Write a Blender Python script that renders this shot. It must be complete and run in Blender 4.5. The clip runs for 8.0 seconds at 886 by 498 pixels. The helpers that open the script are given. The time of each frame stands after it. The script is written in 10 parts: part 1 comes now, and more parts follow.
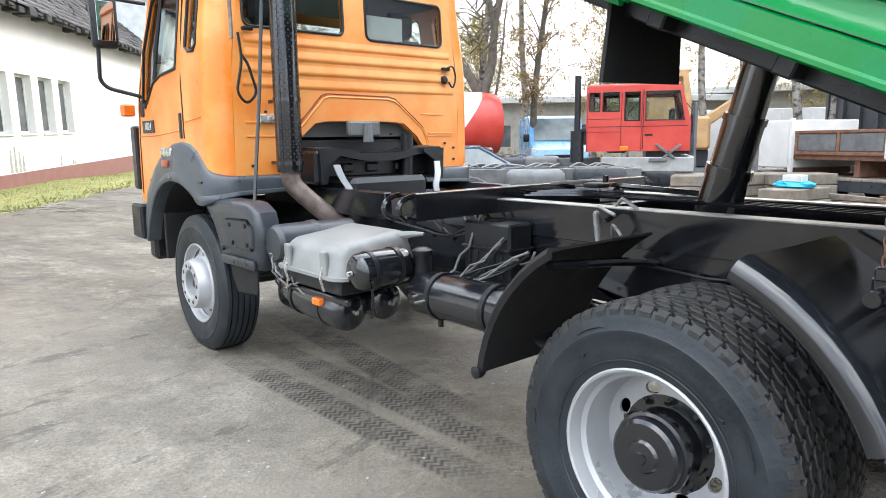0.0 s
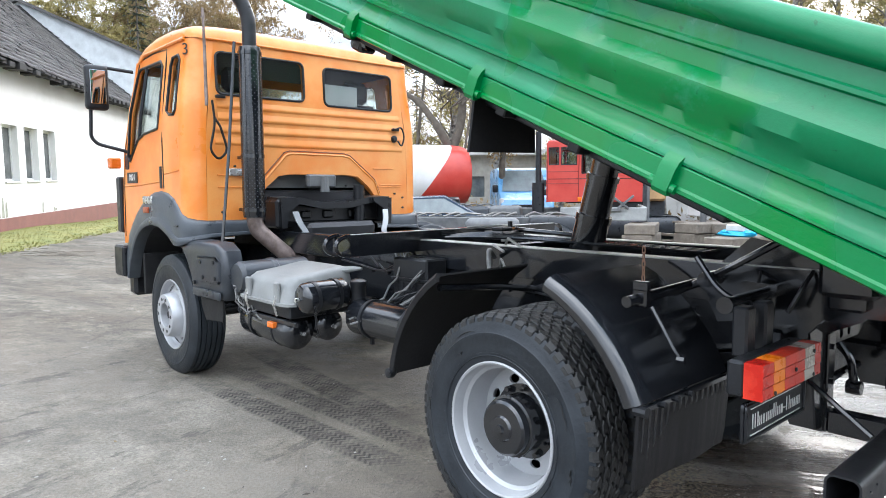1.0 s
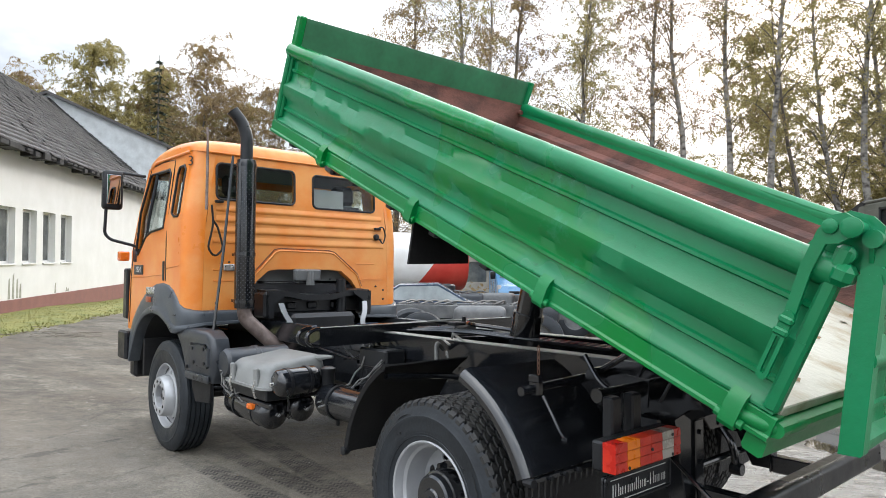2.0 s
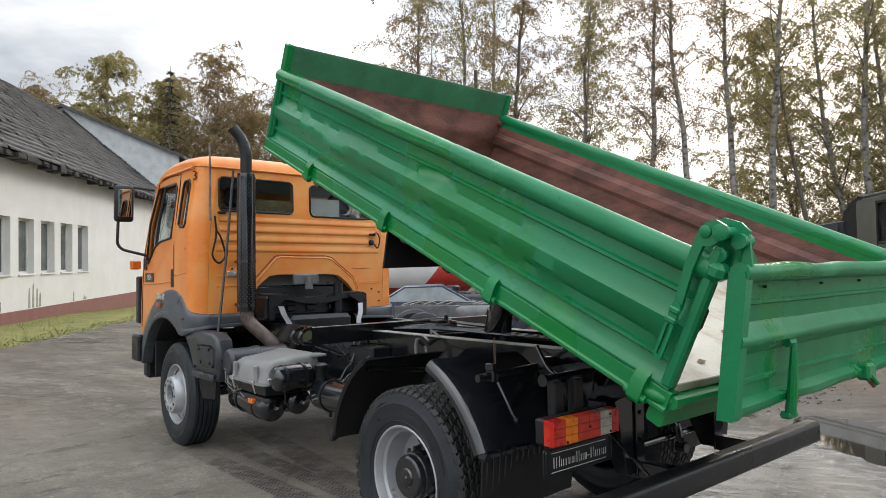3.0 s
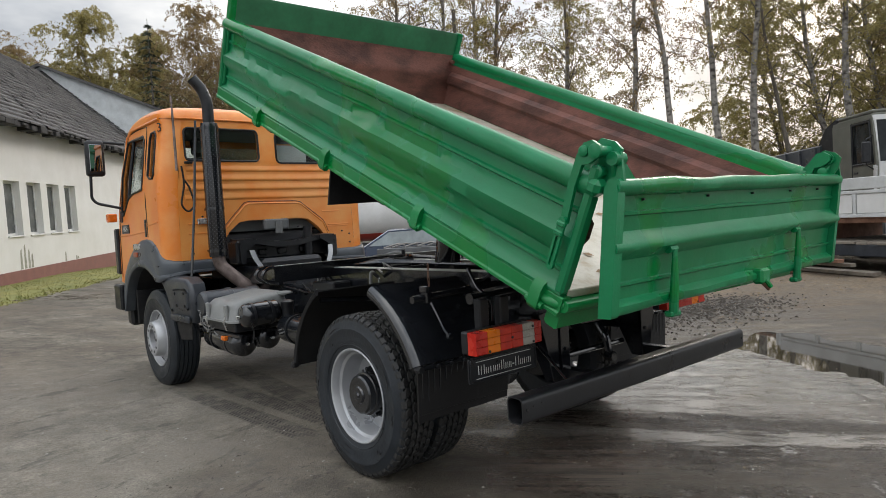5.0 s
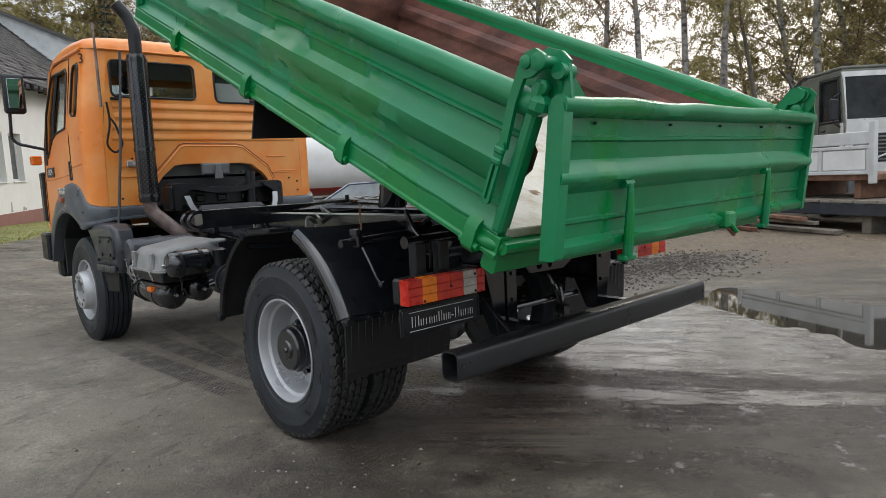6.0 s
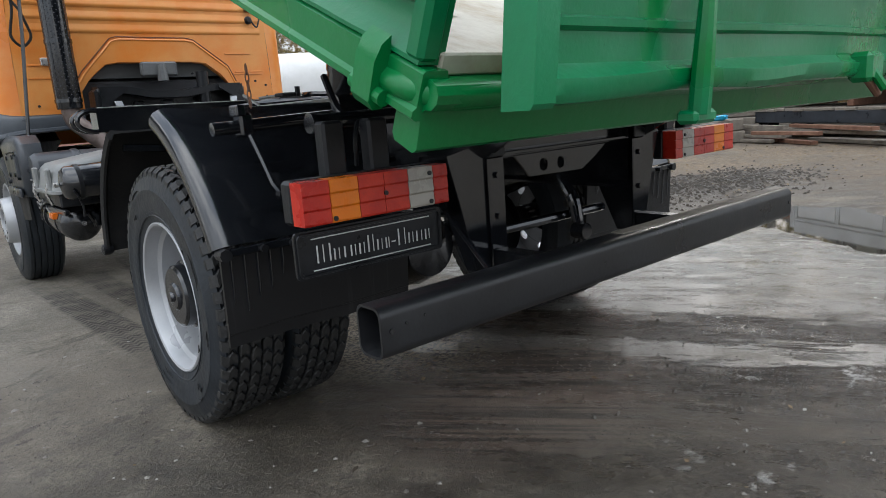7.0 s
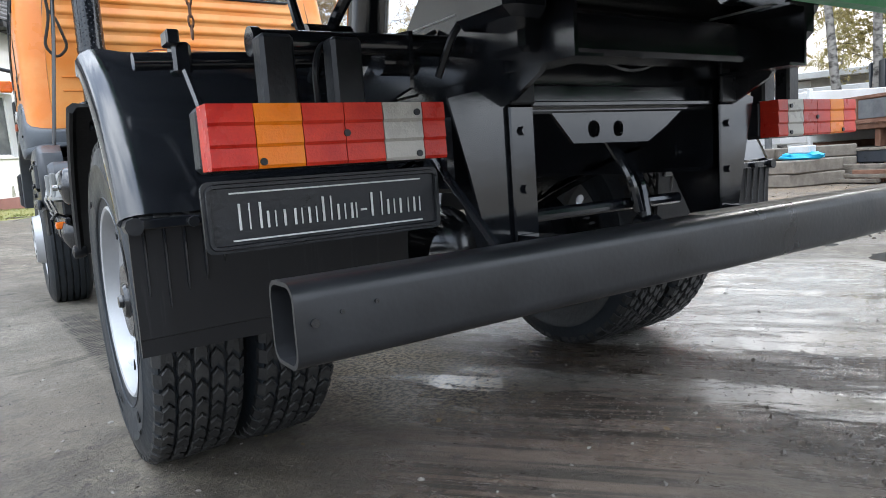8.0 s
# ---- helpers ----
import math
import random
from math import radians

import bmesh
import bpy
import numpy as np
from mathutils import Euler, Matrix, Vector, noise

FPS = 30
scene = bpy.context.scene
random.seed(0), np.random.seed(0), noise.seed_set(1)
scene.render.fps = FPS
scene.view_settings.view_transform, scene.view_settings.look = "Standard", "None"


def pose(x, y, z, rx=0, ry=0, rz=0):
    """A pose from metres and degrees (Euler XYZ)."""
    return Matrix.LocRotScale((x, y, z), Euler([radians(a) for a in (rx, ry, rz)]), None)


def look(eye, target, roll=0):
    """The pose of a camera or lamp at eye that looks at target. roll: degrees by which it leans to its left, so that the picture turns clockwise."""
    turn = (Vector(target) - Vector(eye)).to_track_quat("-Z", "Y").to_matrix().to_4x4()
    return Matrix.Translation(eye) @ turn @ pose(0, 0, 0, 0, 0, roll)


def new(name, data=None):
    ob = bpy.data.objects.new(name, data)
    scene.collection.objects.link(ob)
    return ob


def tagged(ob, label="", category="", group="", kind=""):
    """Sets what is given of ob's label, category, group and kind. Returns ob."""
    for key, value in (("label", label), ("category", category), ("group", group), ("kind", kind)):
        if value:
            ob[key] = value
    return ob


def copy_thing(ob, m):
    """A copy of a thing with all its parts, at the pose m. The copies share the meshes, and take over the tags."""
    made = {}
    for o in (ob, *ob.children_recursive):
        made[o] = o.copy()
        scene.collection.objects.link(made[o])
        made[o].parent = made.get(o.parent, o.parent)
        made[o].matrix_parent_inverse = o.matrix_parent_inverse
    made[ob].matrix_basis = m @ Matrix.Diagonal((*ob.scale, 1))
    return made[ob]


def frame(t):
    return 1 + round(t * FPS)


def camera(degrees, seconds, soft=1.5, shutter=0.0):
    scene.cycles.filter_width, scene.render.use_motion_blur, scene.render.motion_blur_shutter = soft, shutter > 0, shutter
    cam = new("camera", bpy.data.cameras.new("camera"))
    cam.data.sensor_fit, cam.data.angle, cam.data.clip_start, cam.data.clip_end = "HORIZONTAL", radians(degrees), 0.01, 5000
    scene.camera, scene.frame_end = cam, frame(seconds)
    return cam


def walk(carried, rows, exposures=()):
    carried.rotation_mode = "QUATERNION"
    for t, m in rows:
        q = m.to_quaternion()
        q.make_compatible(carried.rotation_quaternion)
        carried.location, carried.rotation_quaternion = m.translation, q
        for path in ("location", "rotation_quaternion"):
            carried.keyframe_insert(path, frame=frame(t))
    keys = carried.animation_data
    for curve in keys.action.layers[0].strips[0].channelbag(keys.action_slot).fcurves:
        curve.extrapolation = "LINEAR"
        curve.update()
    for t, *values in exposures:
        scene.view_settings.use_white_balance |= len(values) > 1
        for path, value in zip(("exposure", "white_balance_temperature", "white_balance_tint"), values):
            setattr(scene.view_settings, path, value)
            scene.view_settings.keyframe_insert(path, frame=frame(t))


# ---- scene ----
cam = camera(67.0, 8.0, soft=0.8)
PATH = [
    (0, (-3.001, -1.158, 1.554), (-1.722, 0.345, 1.237), -0.78),
    (0.5, (-3.191, -1.551, 1.531), (-1.89, -0.056, 1.267), -0.34),
    (1, (-3.279, -1.965, 1.564), (-1.944, -0.487, 1.391), -0.38),
    (1.5, (-3.34, -2.328, 1.638), (-1.99, -0.855, 1.538), -0.18),
    (1.7, (-3.384, -2.47, 1.671), (-2.04, -0.989, 1.69), 0.2),
    (2.8, (-3.517, -3.078, 1.695), (-2.227, -1.553, 1.794), -0.14),
    (3, (-3.528, -3.153, 1.691), (-2.238, -1.628, 1.768), -0.78),
    (3.5, (-3.574, -3.239, 1.655), (-2.286, -1.71, 1.698), -2.8),
    (4, (-3.504, -3.376, 1.63), (-2.24, -1.827, 1.644), -3.1),
    (5.5, (-3.336, -3.624, 1.543), (-2.029, -2.119, 1.388), -3.3),
    (6, (-3.044, -3.408, 1.466), (-1.696, -1.947, 1.252), -2.7),
    (6.5, (-2.531, -3.048, 1.388), (-1.108, -1.666, 1.127), -5.5),
    (7, (-1.973, -2.670, 1.172), (-0.727, -1.160, 0.760), -4.1),
    (7.5, (-1.586, -2.383, 0.959), (-0.430, -0.801, 0.555), -3.8),
    (8, (-1.465, -2.311, 0.870), (-0.375, -0.653, 0.624), -4.0),
]
walk(cam, [(t, look(eye, target, roll)) for t, eye, target, roll in PATH], exposures=[(0.0, 1.55, 6350, 10), (0.5, 1.48, 6250, 10), (1.0, 1.36, 6050, 10), (1.5, 1.4, 6150, 10), (1.7, 1.2, 6300, 10), (3.0, 0.38, 6600, 10), (3.5, 0.18, 6750, 11), (4.0, 0.12, 6750, 11), (5.5, 0.19, 6650, 10), (6.0, 0.22, 6550, 10), (6.5, 0.30, 6150, 10), (7.0, 0.50, 6350, 10), (7.5, 0.95, 6200, 10), (8.0, 1.30, 6050, 10)])

# ---- world ----
world = bpy.data.worlds.new("world")
scene.world = world
world.use_nodes = True
_n, _l = world.node_tree.nodes, world.node_tree.links
_bg = _n["Background"]
_sky = _n.new("ShaderNodeTexSky")
_sky.sky_type, _sky.sun_disc = "NISHITA", False
_sky.sun_elevation, _sky.sun_rotation = radians(24), radians(75)
_sky.air_density, _sky.dust_density, _sky.ozone_density = 1.0, 4.0, 1.0
# an overcast lid: soft cloud cover over the clear sky
_tc = _n.new("ShaderNodeTexCoord")
_mp = _n.new("ShaderNodeMapping")
_mp.inputs["Scale"].default_value = (1.0, 1.0, 2.6)
_mp.inputs["Location"].default_value = (0.4, 0.7, 0.0)
_cl = _n.new("ShaderNodeTexNoise")
_cl.inputs["Scale"].default_value, _cl.inputs["Detail"].default_value, _cl.inputs["Roughness"].default_value = 2.1, 6.0, 0.55
_cr = _n.new("ShaderNodeValToRGB")
_cr.color_ramp.elements[0].position, _cr.color_ramp.elements[0].color = 0.38, (3.9, 4.5, 5.4, 1)
_cr.color_ramp.elements[1].position, _cr.color_ramp.elements[1].color = 0.62, (12.4, 12.6, 12.7, 1)
_mx = _n.new("ShaderNodeMix")
_mx.data_type = "RGBA"
_mx.inputs["Factor"].default_value = 0.86
_l.new(_tc.outputs["Generated"], _mp.inputs["Vector"])
_l.new(_mp.outputs["Vector"], _cl.inputs["Vector"])
_l.new(_cl.outputs["Fac"], _cr.inputs["Fac"])
_l.new(_sky.outputs["Color"], _mx.inputs["A"])
_l.new(_cr.outputs["Color"], _mx.inputs["B"])
_sp = _n.new("ShaderNodeSeparateXYZ")
_l.new(_tc.outputs["Generated"], _sp.inputs["Vector"])
_gr = _n.new("ShaderNodeMapRange")
_gr.inputs["From Min"].default_value, _gr.inputs["From Max"].default_value = 0.0, 1.0
_gr.inputs["To Min"].default_value, _gr.inputs["To Max"].default_value = 0.60, 2.0
_l.new(_sp.outputs["Z"], _gr.inputs["Value"])
_ov = _n.new("ShaderNodeMix")
_ov.data_type, _ov.blend_type = "RGBA", "MULTIPLY"
_ov.inputs["Factor"].default_value = 1.0
_l.new(_mx.outputs["Result"], _ov.inputs["A"])
# greyer cloud low down over the wood
_gx = _n.new("ShaderNodeMapRange")
_gx.interpolation_type = "SMOOTHSTEP"
_gx.inputs["From Min"].default_value, _gx.inputs["From Max"].default_value = 0.50, 0.92
_gx.inputs["To Min"].default_value, _gx.inputs["To Max"].default_value = 0.0, 0.38
_l.new(_sp.outputs["Y"], _gx.inputs["Value"])
_gz = _n.new("ShaderNodeMapRange")
_gz.inputs["From Min"].default_value, _gz.inputs["From Max"].default_value = 0.35, 0.75
_gz.inputs["To Min"].default_value, _gz.inputs["To Max"].default_value = 1.0, 0.0
_l.new(_sp.outputs["Z"], _gz.inputs["Value"])
_gm = _n.new("ShaderNodeMath")
_gm.operation = "MULTIPLY"
_l.new(_gx.outputs["Result"], _gm.inputs[0])
_l.new(_gz.outputs["Result"], _gm.inputs[1])
_gs = _n.new("ShaderNodeMath")
_gs.operation = "MULTIPLY_ADD"
_l.new(_gm.outputs[0], _gs.inputs[0])
_gs.inputs[1].default_value = -1.0
_gs.inputs[2].default_value = 1.0
_gt = _n.new("ShaderNodeMath")
_gt.operation = "MULTIPLY"
_l.new(_gs.outputs[0], _gt.inputs[0])
_l.new(_gr.outputs["Result"], _gt.inputs[1])
_l.new(_gt.outputs[0], _ov.inputs["B"])
_l.new(_ov.outputs["Result"], _bg.inputs["Color"])
_bg.inputs["Strength"].default_value = 0.13

sun_data = bpy.data.lights.new("sun", "SUN")
sun_data.energy, sun_data.angle, sun_data.color = 0.9, radians(14), (1.0, 0.95, 0.89)
sun = new("sun", sun_data)
sun.matrix_basis = look((30, 8, 16), (0, 0, 0))


# ---- materials ----
def mat(name, col, rough=0.6, metal=0.0, var=0.15, scale=5.0, bump=0.15, bscale=70.0, col2=None, coat=0.0, rvar=0.12, spec=0.5, detail=5.0, lo=0.35, hi=0.68, stretch=(1, 1, 1)):
    m = bpy.data.materials.new(name)
    m.use_nodes = True
    n, l = m.node_tree.nodes, m.node_tree.links
    b = n["Principled BSDF"]
    tc, mp = n.new("ShaderNodeTexCoord"), n.new("ShaderNodeMapping")
    mp.inputs["Scale"].default_value = stretch
    l.new(tc.outputs["Object"], mp.inputs["Vector"])
    n1, n2 = n.new("ShaderNodeTexNoise"), n.new("ShaderNodeTexNoise")
    n1.inputs["Scale"].default_value, n1.inputs["Detail"].default_value, n1.inputs["Roughness"].default_value = scale, detail, 0.6
    n2.inputs["Scale"].default_value, n2.inputs["Detail"].default_value = bscale, 4.0
    l.new(mp.outputs["Vector"], n1.inputs["Vector"])
    l.new(mp.outputs["Vector"], n2.inputs["Vector"])
    ramp = n.new("ShaderNodeValToRGB")
    c2 = col2 or tuple(min(1.0, c * (1 + var)) for c in col)
    c1 = col if col2 else tuple(c * (1 - var) for c in col)
    ramp.color_ramp.elements[0].position, ramp.color_ramp.elements[0].color = lo, (*c1, 1)
    ramp.color_ramp.elements[1].position, ramp.color_ramp.elements[1].color = hi, (*c2, 1)
    l.new(n1.outputs["Fac"], ramp.inputs["Fac"])
    fine = n.new("ShaderNodeMix")
    fine.data_type, fine.blend_type = "RGBA", "MULTIPLY"
    fr = n.new("ShaderNodeMapRange")
    fr.inputs["To Min"].default_value, fr.inputs["To Max"].default_value = 1 - var * 0.8, 1 + var * 0.5
    l.new(n2.outputs["Fac"], fr.inputs["Value"])
    fine.inputs["Factor"].default_value = 1.0
    l.new(ramp.outputs["Color"], fine.inputs["A"])
    l.new(fr.outputs["Result"], fine.inputs["B"])
    l.new(fine.outputs["Result"], b.inputs["Base Color"])
    rr = n.new("ShaderNodeMapRange")
    rr.inputs["From Min"].default_value, rr.inputs["From Max"].default_value = 0.3, 0.7
    rr.inputs["To Min"].default_value, rr.inputs["To Max"].default_value = max(0.02, rough - rvar), min(1.0, rough + rvar)
    l.new(n1.outputs["Fac"], rr.inputs["Value"])
    l.new(rr.outputs["Result"], b.inputs["Roughness"])
    b.inputs["Metallic"].default_value = metal
    b.inputs["Specular IOR Level"].default_value = spec
    b.inputs["Coat Weight"].default_value = coat
    b.inputs["Coat Roughness"].default_value = 0.12
    if bump:
        bp = n.new("ShaderNodeBump")
        bp.inputs["Strength"].default_value, bp.inputs["Distance"].default_value = bump, 0.01
        l.new(n2.outputs["Fac"], bp.inputs["Height"])
        l.new(bp.outputs["Normal"], b.inputs["Normal"])
    return m


def glass(name, tint, rough=0.03, alpha=1.0):
    m = bpy.data.materials.new(name)
    m.use_nodes = True
    b = m.node_tree.nodes["Principled BSDF"]
    b.inputs["Base Color"].default_value = (*tint, 1)
    b.inputs["Roughness"].default_value = rough
    b.inputs["Transmission Weight"].default_value = alpha
    b.inputs["IOR"].default_value = 1.25
    return m


def green_paint(name, c1, c2, fresh, chalk, amount=0.5):
    """Hand-brushed green enamel: fresh glossy patches, chalky worn ones, brush streaks and runs."""
    m = mat(name, c1, 0.30, var=0.10, scale=1.6, bump=0.0, col2=c2, coat=0.0, lo=0.36, hi=0.64, spec=0.42)
    n, l = m.node_tree.nodes, m.node_tree.links
    b = n["Principled BSDF"]
    tc = n.new("ShaderNodeTexCoord")

    def ns(scale, detail=6.0, rough=0.6):
        k = n.new("ShaderNodeTexNoise")
        k.inputs["Scale"].default_value, k.inputs["Detail"].default_value, k.inputs["Roughness"].default_value = scale, detail, rough
        l.new(tc.outputs["Object"], k.inputs["Vector"])
        return k.outputs["Fac"]

    def mask(src, a, c, top=1.0):
        k = n.new("ShaderNodeMapRange")
        k.inputs["From Min"].default_value, k.inputs["From Max"].default_value, k.inputs["To Max"].default_value = a, c, top
        l.new(src, k.inputs["Value"])
        return k.outputs["Result"]

    def blend(f, a, c):
        k = n.new("ShaderNodeMix")
        k.data_type = "RGBA"
        l.new(f, k.inputs["Factor"])
        l.new(a, k.inputs["A"])
        k.inputs["B"].default_value = (*c, 1)
        return k.outputs["Result"]

    base = b.inputs["Base Color"].links[0].from_socket
    wet, worn, spots = mask(ns(1.35, 3.0), 0.54, 0.58), mask(ns(2.7, 8.0, 0.7), 0.56, 0.74, amount), mask(ns(26.0, 4.0, 0.7), 0.66, 0.72, 0.5)
    base = blend(wet, base, fresh)
    base = blend(worn, base, chalk)
    base = blend(spots, base, tuple(v * 0.35 for v in c1))
    l.new(base, b.inputs["Base Color"])
    rg = n.new("ShaderNodeMath")
    rg.operation = "MULTIPLY_ADD"
    l.new(worn, rg.inputs[0])
    rg.inputs[1].default_value = 0.28
    l.new(mask(wet, 0.0, 1.0, -0.12), rg.inputs[2])
    ad = n.new("ShaderNodeMath")
    l.new(rg.outputs[0], ad.inputs[0])
    ad.inputs[1].default_value = 0.31
    l.new(ad.outputs[0], b.inputs["Roughness"])
    hs = n.new("ShaderNodeMath")
    hs.operation = "MULTIPLY_ADD"
    l.new(ns(34.0, 5.0, 0.65), hs.inputs[0])
    hs.inputs[1].default_value = 0.35
    l.new(ns(7.0, 5.0, 0.6), hs.inputs[2])
    bp_ = n.new("ShaderNodeBump")
    bp_.inputs["Strength"].default_value, bp_.inputs["Distance"].default_value = 0.30, 0.008
    l.new(hs.outputs[0], bp_.inputs["Height"])
    l.new(bp_.outputs["Normal"], b.inputs["Normal"])
    return m


M_ORANGE = mat("orange_paint", (0.78, 0.22, 0.022), 0.38, var=0.08, scale=2.3, bump=0.03, bscale=160, col2=(0.82, 0.33, 0.088), coat=0.25, lo=0.40, hi=0.62)
# slightly paler base orange for the cab's rear wall
M_ORANGEBACK = mat("cab_back_orange_paint", (0.79, 0.235, 0.032), 0.42, var=0.10, scale=2.6, bump=0.03, bscale=160, col2=(0.80, 0.325, 0.080), coat=0.15, lo=0.36, hi=0.60)
M_GREEN = green_paint("green_paint", (0.001, 0.152, 0.050), (0.003, 0.192, 0.074), (0.0, 0.172, 0.036), (0.05, 0.29, 0.20))
M_GREEN_RAIL = green_paint("green_rail_paint", (0.001, 0.168, 0.040), (0.002, 0.196, 0.054), (0.0, 0.175, 0.030), (0.03, 0.26, 0.13), 0.2)
M_RUSTIN = mat("rust_primer_inside", (0.070, 0.028, 0.022), 0.66, var=0.28, scale=3.2, bump=0.35, bscale=40, col2=(0.185, 0.076, 0.058), lo=0.36, hi=0.60, stretch=(1, 1.0, 2.2))
M_BEDFLOOR = mat("worn_bed_floor", (0.46, 0.43, 0.36), 0.55, var=0.18, scale=5.0, bump=0.3, bscale=30, col2=(0.30, 0.22, 0.13), lo=0.48, hi=0.72)
M_BLACK = mat("black_chassis_paint", (0.0078, 0.0088, 0.0112), 0.15, var=0.3, scale=7.0, bump=0.02, bscale=22, col2=(0.012, 0.0138, 0.017), coat=0.0, spec=0.90, rvar=0.07)
M_BLACKMATT = mat("black_matt_plastic", (0.011, 0.0118, 0.0138), 0.36, var=0.25, scale=9.0, bump=0.10, bscale=90, col2=(0.020, 0.0215, 0.0245), spec=0.34)
M_EDGE = mat("bright_worn_edge", (0.42, 0.42, 0.40), 0.45, metal=0.3, var=0.3, scale=14.0, bump=0.1, bscale=80)
M_RUBBER = mat("tyre_rubber", (0.013, 0.0165, 0.021), 0.44, var=0.22, scale=6.0, bump=0.25, bscale=45, col2=(0.030, 0.036, 0.043), spec=0.38, lo=0.36, hi=0.80)
M_TREAD = mat("tyre_tread_rubber", (0.012, 0.0125, 0.013), 0.62, var=0.3, scale=14.0, bump=0.35, bscale=90, col2=(0.034, 0.033, 0.031))
M_FLAP = mat("rubber_flap", (0.015, 0.015, 0.016), 0.6, var=0.3, scale=6.0, bump=0.2, bscale=60, col2=(0.026, 0.026, 0.026), spec=0.2)
# black rubber with paler upright streaks
M_STREAKED = mat("streaked_rubber", (0.0085, 0.0085, 0.0095), 0.42, var=0.3, scale=1.0, bump=0.12, bscale=60, col2=(0.040, 0.040, 0.042), spec=0.35, lo=0.60, hi=0.80, stretch=(38, 8, 2.2))
M_BAR = mat("black_bar_paint", (0.0105, 0.0112, 0.0130), 0.36, var=0.15, scale=6.0, bump=0.05, bscale=70, col2=(0.017, 0.018, 0.0205), spec=0.45)
M_SILVER = mat("silver_wheel_paint", (0.36, 0.37, 0.385), 0.34, metal=0.30, var=0.08, scale=2.2, bump=0.05, bscale=120, col2=(0.50, 0.51, 0.525), lo=0.30, hi=0.74)
M_GREYPLASTIC = mat("grey_fender_plastic", (0.046, 0.054, 0.064), 0.36, var=0.2, scale=5.0, bump=0.08, bscale=150, col2=(0.074, 0.085, 0.098))
M_DKGREY = mat("dark_grey_mudguard", (0.024, 0.028, 0.034), 0.36, var=0.25, scale=6.0, bump=0.08, bscale=150, col2=(0.042, 0.048, 0.057))
M_BATT = mat("grey_battery_cover", (0.185, 0.19, 0.187), 0.5, var=0.15, scale=7.0, bump=0.12, bscale=120, col2=(0.25, 0.257, 0.25))
M_EXHAUST = mat("exhaust_steel", (0.14, 0.105, 0.09), 0.5, metal=0.5, var=0.3, scale=9.0, bump=0.15, bscale=60, col2=(0.30, 0.24, 0.22))
M_GLASSCAB = glass("cab_glass", (0.72, 0.77, 0.76))
M_LINING = mat("grey_cab_lining", (0.16, 0.165, 0.165), 0.85, var=0.1, scale=4.0, bump=0.1)
M_CABIN = mat("cab_interior", (0.05, 0.05, 0.055), 0.8, var=0.2, bump=0.1)
M_LRED = mat("red_lens", (0.44, 0.012, 0.007), 0.32, var=0.25, scale=7.0, bump=0.1, bscale=200, col2=(0.70, 0.050, 0.022), coat=0.08, spec=0.3)
M_LAMB = mat("amber_lens", (0.82, 0.18, 0.004), 0.32, var=0.12, scale=6.0, bump=0.1, bscale=200, col2=(0.86, 0.25, 0.010), coat=0.08, spec=0.3)
M_LWHT = mat("clear_lens", (0.44, 0.41, 0.36), 0.30, var=0.12, scale=8.0, bump=0.1, bscale=200, coat=0.1)
M_WHITEMARK = mat("white_marking", (0.62, 0.62, 0.60), 0.5, var=0.1, bump=0.0)
M_CHROME = mat("bright_steel", (0.55, 0.55, 0.54), 0.28, metal=0.8, var=0.2, scale=20, bump=0.05)
M_MIRROR = mat("mirror_glass", (0.42, 0.44, 0.45), 0.03, metal=1.0, var=0.0, bump=0.0, rvar=0.0)
M_PLASTER = mat("white_render", (0.66, 0.655, 0.62), 0.85, var=0.07, scale=0.9, bump=0.2, bscale=45, col2=(0.74, 0.735, 0.71))
M_PLINTH = mat("red_brown_plinth", (0.20, 0.085, 0.07), 0.8, var=0.2, scale=3.0, bump=0.3, bscale=40, col2=(0.26, 0.12, 0.10))
M_ROOF = mat("weathered_slate_roof", (0.055, 0.052, 0.053), 0.85, var=0.35, scale=2.2, bump=0.4, bscale=16, col2=(0.125, 0.12, 0.115))
M_ROOFEDGE = mat("dark_roof_edge", (0.025, 0.024, 0.024), 0.8, var=0.3, bump=0.2)
M_FASCIA = mat("pale_gable_sheet", (0.58, 0.61, 0.62), 0.7, var=0.15, scale=2.0, bump=0.1)
M_FRAMEW = mat("white_window_frame", (0.70, 0.70, 0.68), 0.5, var=0.06, bump=0.05)
M_PANE = mat("dark_window_pane", (0.06, 0.065, 0.065), 0.12, var=0.3, scale=1.5, bump=0.0, col2=(0.16, 0.17, 0.165))
M_GRASS = mat("grass", (0.135, 0.155, 0.030), 0.8, var=0.4, scale=2.2, bump=0.5, bscale=26, col2=(0.29, 0.26, 0.085))
M_RED = mat("red_truck_paint", (0.42, 0.030, 0.022), 0.4, var=0.12, scale=2.0, bump=0.05, col2=(0.52, 0.06, 0.04), coat=0.2)
M_WHITE = mat("white_truck_paint", (0.60, 0.60, 0.58), 0.45, var=0.1, scale=2.0, bump=0.06, col2=(0.70, 0.70, 0.69))
M_OFFWHITE = mat("dirty_white_paint", (0.46, 0.47, 0.46), 0.5, var=0.15, scale=3.0, bump=0.1, col2=(0.60, 0.61, 0.61))
M_BLUE = mat("blue_car_paint", (0.12, 0.32, 0.58), 0.3, var=0.1, scale=2.0, bump=0.02, coat=0.5)
M_NAVY = mat("dark_blue_car_paint", (0.035, 0.055, 0.09), 0.25, var=0.1, scale=2.0, bump=0.02, coat=0.5)
M_STEELGREY = mat("grey_chassis_steel", (0.09, 0.095, 0.10), 0.55, var=0.2, scale=5.0, bump=0.15, col2=(0.16, 0.165, 0.165))
